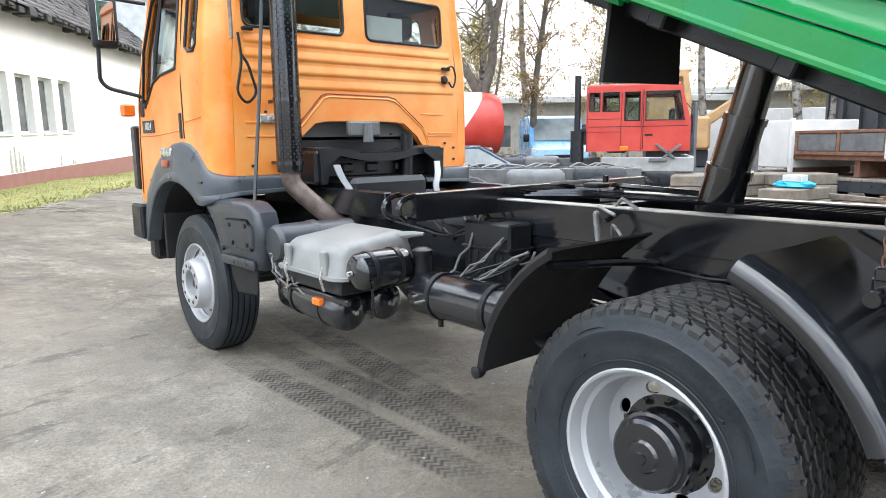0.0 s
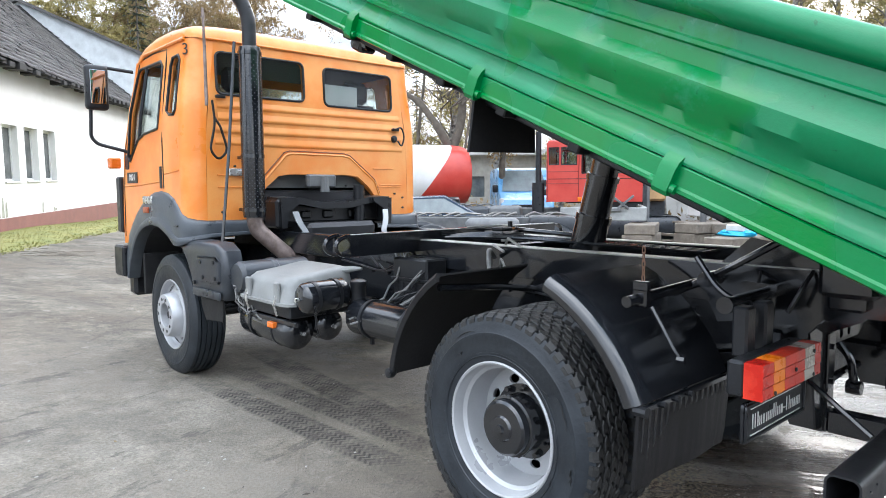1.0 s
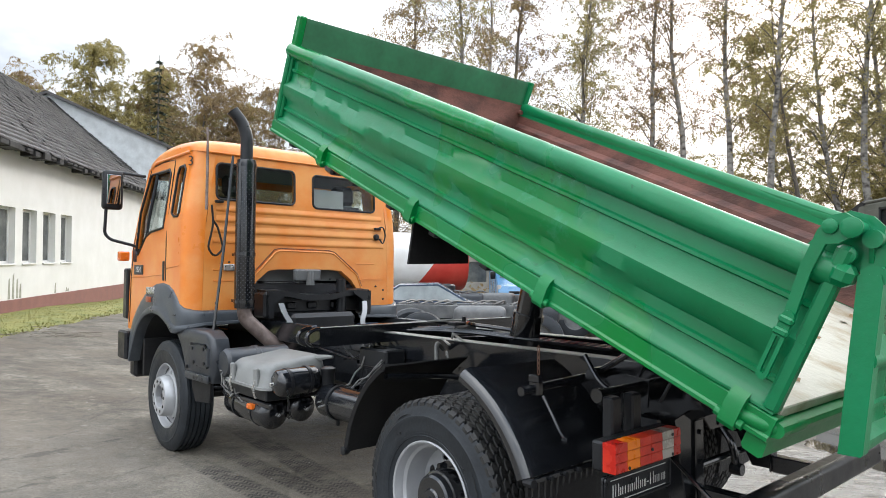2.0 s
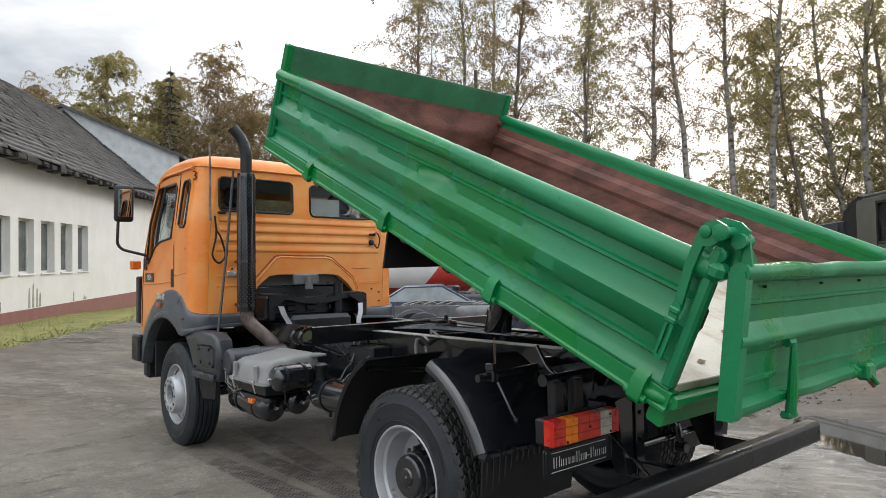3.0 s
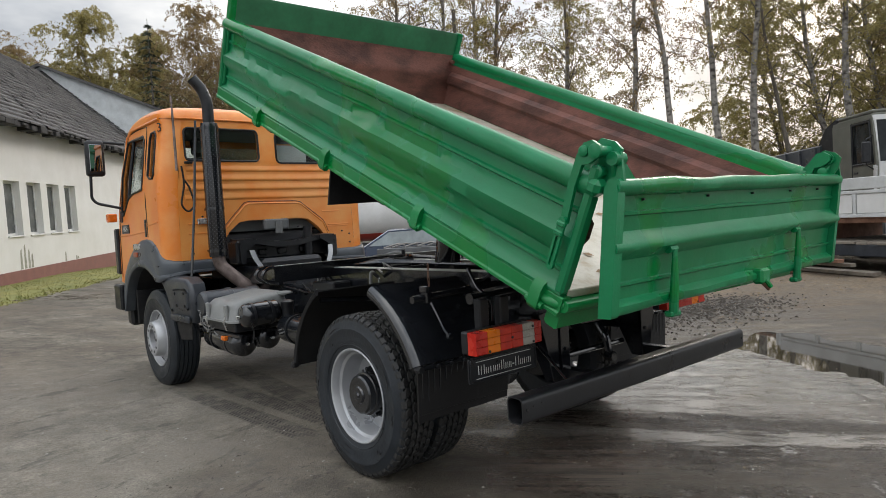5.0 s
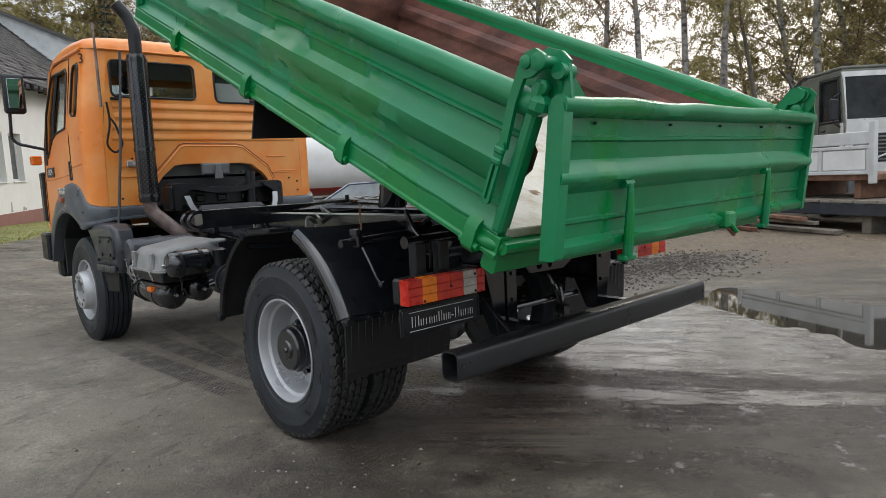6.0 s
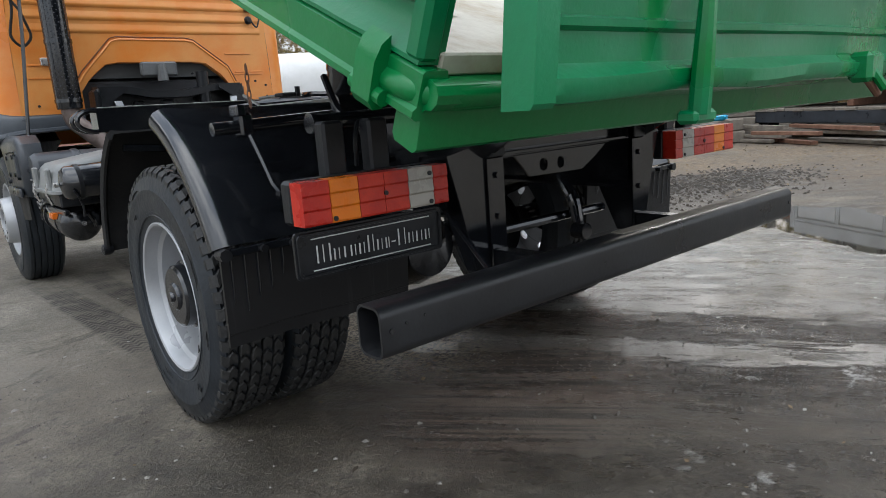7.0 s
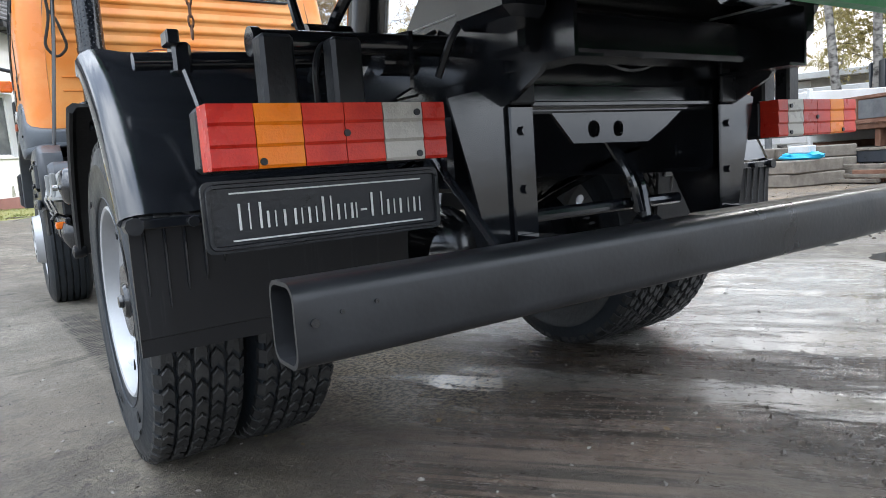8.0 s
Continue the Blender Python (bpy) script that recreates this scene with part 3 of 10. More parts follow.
    def plain(op, a, c):
        k = n.new("ShaderNodeMath")
        k.operation = op
        for i, v in enumerate((a, c)):
            if isinstance(v, (int, float)):
                k.inputs[i].default_value = v
            else:
                l.new(v, k.inputs[i])
        return k.outputs[0]

    def stops(src, rows):
        r = n.new("ShaderNodeValToRGB")
        e = r.color_ramp.elements
        e[0].position, e[0].color = (rows[0][0] + 1) / 4.4, (rows[0][1],) * 3 + (1,)
        e[1].position, e[1].color = (rows[-1][0] + 1) / 4.4, (rows[-1][1],) * 3 + (1,)
        for p, v in rows[1:-1]:
            q = e.new((p + 1) / 4.4)
            q.color = (v, v, v, 1)
        l.new(src, r.inputs["Fac"])
        return r.outputs["Color"]

    warp = plain("ADD", plain("MULTIPLY", plain("SUBTRACT", ns(1.0, 10.0, 0.7, (0.9, 3.5, 1.0), radians(-58)), 0.5), 0.85), plain("MULTIPLY", plain("SUBTRACT", ns(7.0, 8.0, 0.75), 0.5), 0.22))
    ragged = plain("MULTIPLY", plain("SUBTRACT", ns(1.0, 8.0, 0.72, (2.6, 26.0, 1.0), radians(-58)), 0.5), 0.42)
    across = lin(plain("ADD", plain("ADD", sp.outputs["Y"], warp), ragged), -1.0, 3.4, 0.0, 1.0)
    along = plain("ADD", sp.outputs["X"], plain("MULTIPLY", plain("SUBTRACT", ns(1.6, 8.0, 0.7), 0.5), 1.6))
    reach = maths("MULTIPLY", lin(along, -0.4, 0.2, 0.0, 1.0), lin(along, 3.6, 2.4, 0.0, 1.0))
    streak = ns(1.0, 9.0, 0.72, (1.0, 22.0, 1.0), radians(-56))
    mud = maths("MULTIPLY", reach, stops(across, [(-0.80, 0.0), (-0.50, 0.60), (-0.12, 0.95), (-0.06, 0.1), (0.12, 0.1), (0.19, 1.0), (0.47, 1.0), (0.57, 0.0)]))
    mud = maths("MULTIPLY", mud, ramp(streak, 0.42, (0.25, 0.25, 0.25), 0.50, (1, 1, 1)))
    # pale silt bands; their colour also carries the sky's white sheen on wet ground
    silt_sheen = maths("MULTIPLY", reach, stops(across, [(-0.10, 0.0), (-0.04, 1.0), (0.11, 1.0), (0.18, 0.0), (0.46, 0.0), (0.60, 0.9), (1.5, 1.0), (2.6, 0.8), (3.3, 0.0)]))
    silt_sheen = maths("MULTIPLY", silt_sheen, ramp(ns(2.6, 11.0, 0.75, (1.0, 2.6, 1.0), radians(-56)), 0.40, (0.15, 0.15, 0.15), 0.50, (1, 1, 1)))
    # damp round the puddle and the truck's rear; darker, smoother ground under the truck
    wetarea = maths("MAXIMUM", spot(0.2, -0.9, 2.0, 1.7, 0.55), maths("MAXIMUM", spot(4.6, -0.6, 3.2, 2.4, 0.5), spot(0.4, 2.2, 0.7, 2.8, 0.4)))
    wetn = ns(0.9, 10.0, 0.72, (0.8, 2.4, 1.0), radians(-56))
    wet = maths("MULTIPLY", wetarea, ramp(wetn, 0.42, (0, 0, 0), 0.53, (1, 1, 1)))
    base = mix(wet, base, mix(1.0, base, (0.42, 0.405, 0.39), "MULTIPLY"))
    # silt colour lightened to stand in for part of the sky glare
    base = mix(maths("MULTIPLY", silt_sheen, 0.9), base, mix(1.0, (0.275, 0.268, 0.246), ramp(grit, 0.30, (0.72, 0.72, 0.72), 0.70, (1.2, 1.2, 1.2)), "MULTIPLY"))
    base = mix(maths("MULTIPLY", mud, 0.95), base, mix(1.0, (0.046, 0.034, 0.024), ramp(fine, 0.30, (0.5, 0.5, 0.5), 0.70, (1.6, 1.6, 1.6)), "MULTIPLY"))
    heap = maths("MULTIPLY", spot(5.9, 1.5, 1.9, 0.95, 0.45), ramp(ns(3.0, 9.0, 0.75), 0.38, (0, 0, 0), 0.50, (1, 1, 1)))
    base = mix(maths("MULTIPLY", heap, 0.9), base, (0.050, 0.042, 0.034))
    mud = maths("MAXIMUM", mud, heap)
    # scraped lines behind the bar
    comb = ramp(ns(1.0, 3.0, 0.5, (0.7, 30.0, 1.0), radians(-50)), 0.44, (0, 0, 0), 0.54, (1, 1, 1))
    combs = spot(-0.10, -0.86, 0.55, 0.46, 0.35)
    base = mix(maths("MULTIPLY", combs, 0.6), base, (0.052, 0.043, 0.036))
    combm = maths("MULTIPLY", comb, combs)
    base = mix(maths("MULTIPLY", combm, 0.75), base, (0.215, 0.165, 0.130))
    base = mix(smear, base, (0.046, 0.040, 0.034))
    # pale chippings under the axle
    chips = maths("MULTIPLY", spot(-0.1, 0.05, 0.34, 0.50, 0.4), ramp(grit, 0.46, (0, 0, 0), 0.54, (1, 1, 1)))
    base = mix(maths("MULTIPLY", chips, 0.85), base, (0.44, 0.37, 0.26))
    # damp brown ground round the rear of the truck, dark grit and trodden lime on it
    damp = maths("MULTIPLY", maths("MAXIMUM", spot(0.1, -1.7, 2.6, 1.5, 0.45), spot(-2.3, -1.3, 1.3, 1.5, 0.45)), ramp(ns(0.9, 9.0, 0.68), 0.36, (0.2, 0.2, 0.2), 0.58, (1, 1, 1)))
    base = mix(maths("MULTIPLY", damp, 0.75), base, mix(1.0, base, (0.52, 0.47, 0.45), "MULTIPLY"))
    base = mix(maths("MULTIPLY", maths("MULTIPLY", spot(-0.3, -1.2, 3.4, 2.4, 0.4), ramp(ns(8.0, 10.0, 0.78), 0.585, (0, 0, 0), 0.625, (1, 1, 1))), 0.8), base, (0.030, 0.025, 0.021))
    lime = maths("MULTIPLY", spot(0.62, -1.95, 0.85, 0.62, 0.4), ramp(ns(3.6, 10.0, 0.70), 0.60, (0, 0, 0), 0.63, (1, 1, 1)))
    base = mix(maths("MULTIPLY", lime, 0.85), base, (0.36, 0.345, 0.32))
    # joints of the old concrete slabs
    mj = n.new("ShaderNodeMapping")
    mj.vector_type = "TEXTURE"
    mj.inputs["Rotation"].default_value = (0, 0, radians(-37))
    mj.inputs["Location"].default_value = (0.44, -0.33, 0)
    l.new(tc.outputs["Object"], mj.inputs["Vector"])
    sj = n.new("ShaderNodeSeparateXYZ")
    l.new(mj.outputs["Vector"], sj.inputs["Vector"])
    joint = None
    for ax_, gap in (("X", 1.225),):
        pp = n.new("ShaderNodeMath")
        pp.operation = "PINGPONG"
        l.new(plain("ADD", sj.outputs[ax_], plain("MULTIPLY", ns(4.0, 6.0), 0.05)), pp.inputs[0])
        pp.inputs[1].default_value = gap
        k = lin(pp.outputs[0], 0.022, 0.008, 0.0, 1.0)
        joint = k if joint is None else maths("MAXIMUM", joint, k)
    joint = maths("MULTIPLY", joint, ramp(ns(1.1, 8.0, 0.7), 0.46, (0, 0, 0), 0.56, (1, 1, 1)))
    base = mix(maths("MULTIPLY", joint, 0.45), base, (0.055, 0.048, 0.040))
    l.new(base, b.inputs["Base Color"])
    rg = maths("SUBTRACT", 0.82, maths("MULTIPLY", wet, 0.34))
    rg = maths("SUBTRACT", rg, maths("MULTIPLY", mud, 0.15))
    rg = maths("SUBTRACT", rg, maths("MULTIPLY", damp, 0.32))
    glaze = maths("MULTIPLY", silt_sheen, ramp(mid, 0.38, (0.55, 0.55, 0.55), 0.58, (1, 1, 1)))
    rg = maths("MAXIMUM", maths("SUBTRACT", rg, maths("MULTIPLY", glaze, 0.70)), 0.11)
    # films of standing water, thin and ragged
    film = maths("MULTIPLY", maths("MULTIPLY", spot(2.3, -0.9, 2.5, 1.7, 0.35), maths("MAXIMUM", silt_sheen, maths("MULTIPLY", wet, 0.9))), ramp(ns(1.5, 12.0, 0.74, (0.8, 3.2, 1.0), radians(-58)), 0.50, (0, 0, 0), 0.535, (1, 1, 1)))
    rg = maths("SUBTRACT", rg, maths("MULTIPLY", film, maths("SUBTRACT", rg, 0.05)))
    l.new(rg, b.inputs["Roughness"])
    bp = n.new("ShaderNodeBump")
    bp.inputs["Distance"].default_value = 0.03
    l.new(maths("MAXIMUM", maths("SUBTRACT", maths("SUBTRACT", 0.95, maths("MULTIPLY", glaze, 0.78)), maths("MULTIPLY", film, 0.80)), 0.05), bp.inputs["Strength"])
    hgt = maths("ADD", maths("MULTIPLY", fine, 0.5), maths("MULTIPLY", grit, 0.35))
    hgt = maths("SUBTRACT", hgt, maths("MULTIPLY", prints, 0.12))
    hgt = maths("SUBTRACT", hgt, maths("MULTIPLY", joint, 0.15))
    hgt = maths("ADD", hgt, maths("MULTIPLY", mud, maths("MULTIPLY", fine, 0.4)))
    l.new(hgt, bp.inputs["Height"])
    l.new(bp.outputs["Normal"], b.inputs["Normal"])
    return m


def spaced(lo, hi, near_lo, near_hi, fine, coarse):
    out, v = [], lo
    while v < hi:
        out.append(v)
        if near_lo <= v < near_hi:
            v += fine
        else:
            gap = min(abs(v - near_lo), abs(v - near_hi))
            v += min(coarse, max(fine, gap * 0.35)) if v < near_lo else min(coarse, max(fine, gap * 0.2 + fine))
    return out + [hi]


M_GROUND = ground_material()
gx, gy = spaced(-400, 400, -4, 9, 0.09, 40), spaced(-400, 400, -4, 4, 0.08, 40)
bm = bmesh.new()
grid = [[bm.verts.new((x, y, ground_z(x, y))) for x in gx] for y in gy]
for j in range(len(gy) - 1):
    for i in range(len(gx) - 1):
        bm.faces.new((grid[j][i], grid[j][i + 1], grid[j + 1][i + 1], grid[j + 1][i]))
ground = finish(bm, "ground", M_GROUND, sharp=80)
tagged(ground, "damp grey-brown dirt yard with tyre tracks and puddles", "ground", kind="structure")

# standing water in the hollow
m_water = bpy.data.materials.new("muddy_water")
m_water.use_nodes = True
_b = m_water.node_tree.nodes["Principled BSDF"]
_b.inputs["Base Color"].default_value = (0.035, 0.030, 0.023, 1)
_b.inputs["Roughness"].default_value = 0.03
bm = bmesh.new()
ring = [bm.verts.new((4.0 + 2.6 * math.cos(a), -1.2 + 3.4 * math.sin(a), -0.019)) for a in [i * math.pi / 24 for i in range(48)]]
bm.faces.new(ring)
tagged(finish(bm, "water", m_water), "muddy puddle mirroring the parked vehicles", "puddle", kind="structure")

# ---- the long white house ----
# the yard falls a little towards the truck's rear, so the house stands slightly nose-up to it
house_m = Matrix.Translation((WALL_P.x, WALL_P.y, 0)) @ Matrix.Rotation(math.atan2(WALL_D.y, WALL_D.x), 4, "Z") @ Matrix.Translation((-1.0, 0, 0)) @ Matrix.Rotation(radians(-1.5), 4, "Y") @ Matrix.Translation((1.0, 0, 0))
# house space: u along the wall away from the camera, v into the house, z up
house = thing("house", "long white rendered house with slate roof and narrow windows", "house", m=house_m)
H0, H1, EAVE, BASE = -18.0, 22.0, 5.45, 0.43
UE = 12.5
WIN_U = [0.93 - 1.43 * i for i in range(11)]
SILL, HEAD, WW = 1.94, 3.52, 0.96
bm = bmesh.new()
plate(bm, [(H0, BASE + 0.5), (H1, BASE + 0.5), (H1, EAVE), (H0, EAVE)], [[(u - WW / 2, SILL), (u + WW / 2, SILL), (u + WW / 2, HEAD), (u - WW / 2, HEAD)] for u in WIN_U], lambda u, v, w: (u, w, v), 0.32)
part("wall", bm, M_PLASTER, house, "white rendered wall with grey-green stains")
bm = bmesh.new()
box(bm, (H0, -0.05, BASE - 0.8), (H1, 0.3, BASE + 0.5), 0.01)
part("plinth", bm, M_PLINTH, house, "red-brown painted plinth")
bm = bmesh.new()
box(bm, (H0, 0.3, 0.0), (H0 + 0.3, 11.0, EAVE))
box(bm, (H1 - 0.3, 0.3, 0.0), (H1, 11.0, EAVE))
box(bm, (H0, 10.7, 0.0), (H1, 11.0, EAVE))
part("wall", bm, M_PLASTER, house)
for u in WIN_U:
    bm = bmesh.new()
    a, c = u - WW / 2 + 0.002, u + WW / 2 - 0.002
    plate(bm, [(a, SILL), (c, SILL), (c, HEAD), (a, HEAD)], [[(a + 0.07, SILL + 0.07), (c - 0.07, SILL + 0.07), (c - 0.07, HEAD - 0.07), (a + 0.07, HEAD - 0.07)]], lambda p, q, w: (p, 0.17 + w, q), 0.06)
    win = part("window", bm, M_FRAMEW, house)
    bm = bmesh.new()
    box(bm, (a + 0.06, 0.195, SILL + 0.06), (c - 0.06, 0.205, HEAD - 0.06))
    part("pane", bm, M_PANE, win)
    bm = bmesh.new()
    box(bm, (a - 0.03, -0.05, SILL - 0.045), (c + 0.03, 0.17, SILL), 0.008)
    part("sill", bm, M_FRAMEW, win)
# roof: a lapped slope with a ragged eave
RIDGE_Z, RIDGE_V, EV = 9.9, 5.0, 5.15
bm = bmesh.new()
courses = 24
for k in range(courses):
    t0, t1 = k / courses, (k + 1.12) / courses
    v0, z0 = -0.6 + (RIDGE_V + 0.6) * t0, EV + (RIDGE_Z - EV) * t0
    v1, z1 = -0.6 + (RIDGE_V + 0.6) * t1, EV + (RIDGE_Z - EV) * t1
    u = H0 - 0.5
    while u < UE:
        w = min(random.uniform(0.24, 0.46), UE - u + 0.01)
        lift = 0.015 + 0.016 * random.random()
        dv = random.uniform(-0.035, 0.035)
        vs = [bm.verts.new(p) for p in ((u, v0 + dv, z0 + lift + 0.03), (u + w, v0 + dv, z0 + lift + 0.03), (u + w, v1, z1 + lift - 0.04), (u, v1, z1 + lift - 0.04), (u, v0 + dv, z0 + lift - 0.02), (u + w, v0 + dv, z0 + lift - 0.02))]
        bm.faces.new(vs[:4])
        bm.faces.new((vs[0], vs[4], vs[5], vs[1]))
        u += w
part("roof", bm, M_ROOF, house, "weathered dark grey slate roof")
bm = bmesh.new()
strip(bm, [(-0.55, EV - 0.03), (RIDGE_V, RIDGE_Z - 0.04), (10.6, EV - 0.03), (10.6, EV - 0.15), (RIDGE_V, RIDGE_Z - 0.16), (-0.55, EV - 0.15)], H0 - 0.4, UE, lambda s, p, q: (s, p, q), True)
part("roof_deck", bm, M_ROOFEDGE, house)
bm = bmesh.new()
for i in range(60):
    u = H0 + i * 0.55
    if u < UE - 0.3:
        w_ = random.uniform(0.15, 0.5)
        box(bm, (u, -0.60 - random.uniform(0, 0.08), EV - random.uniform(0.06, 0.20)), (u + w_, -0.2, EV - random.uniform(0.0, 0.05)), 0.01)
tagged(part("rafter_end", bm, M_ROOFEDGE, house), kind="stuff")
# the further stretch: a shallower roof from the same ridge over a pale gable
bm = bmesh.new()
plate(bm, [(-0.6, EV - 0.3), (RIDGE_V, RIDGE_Z + 0.1), (10.5, EV), (10.5, 7.5), (RIDGE_V, RIDGE_Z + 0.25), (-0.6, 7.75)], [], lambda p, q, w: (UE + w, p, q), 0.12)
part("gable_wall", bm, M_FASCIA, house, "pale weathered gable sheet")
bm = bmesh.new()
strip(bm, [(-0.9, 7.72), (RIDGE_V, RIDGE_Z + 0.36), (11.0, 7.72), (11.0, 7.58), (RIDGE_V, RIDGE_Z + 0.22), (-0.9, 7.58)], UE - 0.25, H1 + 0.4, lambda s, p, q: (s, p, q), True)
part("roof", bm, M_ROOF, house)
bm = bmesh.new()
box(bm, (UE + 0.12, -0.3, 0.4), (H1, -0.02, 7.6))
part("wall", bm, M_PLASTER, house)
# stains on the wall foot
bm = bmesh.new()
for u, h in ((-3.2, 0.62), (-2.95, 0.75), (-2.7, 0.6), (-2.5, 0.45), (-4.9, 0.3), (0.05, 0.36), (1.0, 0.16), (1.15, 0.12)):
    w = 0.08
    vs = [bm.verts.new(p) for p in ((u - w, -0.004, BASE + 0.52), (u + w, -0.004, BASE + 0.52), (u + w * 0.7, -0.004, BASE + 0.5 + h), (u - w * 0.5, -0.004, BASE + 0.5 + h * 0.9))]
    bm.faces.new(vs)
tagged(part("damp_streaks", bm, mat("wall_algae", (0.20, 0.21, 0.15), 0.9, var=0.4, scale=8, bump=0.2, col2=(0.44, 0.44, 0.38)), house), kind="stuff")

# grass verge along the house
bm = bmesh.new()
rows = []
for i in range(60):
    u = -16 + i * 0.55
    rows.append([])
    for j in range(7):
        v = -0.05 - (2.6 + 0.35 * noise.noise((u * 0.6, 0, 0)) + 0.2 * noise.noise((u * 2.1, 4, 0))) * j / 6
        p = house_m @ Vector((u, v, 0))
        rows[-1].append(bm.verts.new((p.x, p.y, ground_z(p.x, p.y) + (0.05 if j < 6 else -0.02))))
for a, c in zip(rows, rows[1:]):
    for j in range(6):
        bm.faces.new((a[j], a[j + 1], c[j + 1], c[j]))
verge = tagged(finish(bm, "grass_verge", M_GRASS), "strip of short yellowish green grass along the house wall", "grass", kind="stuff")
bm = bmesh.new()
rg = random.Random(5)
for i in range(9000):
    u, v = rg.uniform(-12, 9), -rg.uniform(0.1, 2.75)
    p = house_m @ Vector((u, v, 0))
    z, h, a, w = ground_z(p.x, p.y) + 0.03, rg.uniform(0.02, 0.06), rg.uniform(0, 6.28), 0.014
    dx, dy = math.cos(a) * w, math.sin(a) * w
    bm.faces.new([bm.verts.new(q) for q in ((p.x - dx, p.y - dy, z), (p.x + dx, p.y + dy, z), (p.x + rg.uniform(-0.04, 0.04), p.y + rg.uniform(-0.04, 0.04), z + h))])
finish(bm, "grass_blades", M_GRASS, verge)

# ---- the tipper truck: forward is +y, its left side faces -x ----
truck = thing("tipper_truck", "orange-cabbed tipper truck with raised green tipping body", "truck")


def tyre_mesh(ribbed):
    bm = bmesh.new()
    side = [(-0.112, 0.292), (-0.130, 0.305), (-0.133, 0.318), (-0.142, 0.335), (-0.149, 0.375), (-0.150, 0.415), (-0.1525, 0.42), (-0.1525, 0.432), (-0.148, 0.437), (-0.143, 0.465), (-0.130, 0.494), (-0.122, 0.506)]
    if ribbed:
        tread = []
        for i, x in enumerate((-0.088, -0.044, 0.0, 0.044, 0.088)):
            tread += [(x - 0.006, 0.520), (x - 0.004, 0.506), (x + 0.004, 0.506), (x + 0.006, 0.520)]
        prof = side + [(-0.115, 0.516)] + tread + [(0.115, 0.516)] + [(-a, r) for a, r in reversed(side)]
    else:
        prof = side + [(-0.112, 0.501), (0.112, 0.501)] + [(-a, r) for a, r in reversed(side)]
    lathe(bm, (0, 0, 0), (1, 0, 0), prof, 64)
    return bm


def tread_mesh():
    """Five zigzag ribs of worn blocks with sipes between them, and shoulder lugs."""
    bm = bmesh.new()
    rt_ = random.Random(77)
    rows, cols = 54, 5
    for c in range(cols):
        x0 = -0.121 + c * 0.0486
        for k in range(rows):
            off = 0.5 if c % 2 else 0.0
            j = rt_.uniform(-0.03, 0.03)
            pts = []
            for fx, fa in ((0.06, 0.10), (0.50, -0.22), (0.94, 0.10), (1.0, 0.50), (0.94, 0.84), (0.50, 0.52), (0.06, 0.84), (0.0, 0.50)):
                pts.append((x0 + 0.003 + fx * 0.0420, 2 * math.pi * (k + off + fa + j) / rows))
            h = 0.521 - 0.0025 * abs(c - 2) - rt_.uniform(0, 0.0015)
            bot = [bm.verts.new((x, 0.499 * math.cos(a), 0.499 * math.sin(a))) for x, a in pts]
            mx_, ma = sum(p[0] for p in pts) / 8, sum(p[1] for p in pts) / 8
            mid = [bm.verts.new((x, (h - 0.004) * math.cos(a), (h - 0.004) * math.sin(a))) for x, a in pts]
            top = [bm.verts.new((mx_ + (x - mx_) * 0.86, h * math.cos(ma + (a - ma) * 0.88), h * math.sin(ma + (a - ma) * 0.88))) for x, a in pts]
            skin(bm, bot, mid)
            skin(bm, mid, top)
            bm.faces.new(top)
    # worn, rounded shoulder lugs
    for s in (-1, 1):
        for k in range(rows):
            w = rt_.uniform(0.60, 0.74)
            a0, a1 = 2 * math.pi * (k + 0.1) / rows, 2 * math.pi * (k + 0.1 + w) / rows
            q = [bm.verts.new((s * x, r * math.cos(a), r * math.sin(a))) for x, r, a in ((0.116, 0.514, a0), (0.116, 0.514, a1), (0.135, 0.499, a1), (0.135, 0.499, a0), (0.11, 0.498, a0), (0.11, 0.498, a1), (0.136, 0.480, a1), (0.136, 0.480, a0))]
            for f in ((0, 1, 2, 3), (0, 4, 5, 1), (2, 6, 7, 3), (1, 5, 6, 2), (3, 7, 4, 0)):
                bm.faces.new([q[i] for i in f])
    return bm


def ring_disc(bm, r0, r1, x, thick, holes=8, rm=None, hr=(0.03, 0.022), cone=0.0):
    rm = rm or (r0 + r1) / 2
    hs = [[(r0 * math.cos(t), r0 * math.sin(t)) for t in [2 * math.pi * i / 28 for i in range(28)]]]
    for k in range(holes):
        a = 2 * math.pi * (k + 0.3) / holes
        loop = []
        for i in range(10):
            t = 2 * math.pi * i / 10
            p, q = hr[0] * math.cos(t), hr[1] * math.sin(t)
            loop.append((math.cos(a) * (rm + q) - math.sin(a) * p, math.sin(a) * (rm + q) + math.cos(a) * p))
        hs.append(loop)
    out = [(r1 * math.cos(t), r1 * math.sin(t)) for t in [2 * math.pi * i / 40 for i in range(40)]]
    plate(bm, out, hs, lambda u, v, w: (x + w - cone * (r1 - math.hypot(u, v)), u, v), thick)


def rear_rim():
    bm = bmesh.new()
    lathe(bm, (0, 0, 0), (1, 0, 0), [(-0.112, 0.303), (-0.134, 0.303), (-0.138, 0.297), (-0.134, 0.289), (-0.118, 0.284), (-0.085, 0.277), (-0.072, 0.262), (-0.03, 0.257), (0.02, 0.252), (0.05, 0.248), (0.11, 0.248), (0.112, 0.30)], 56)
    ring_disc(bm, 0.10, 0.249, 0.045, 0.012, 8, 0.195, (0.032, 0.022), 0.10)
    return bm


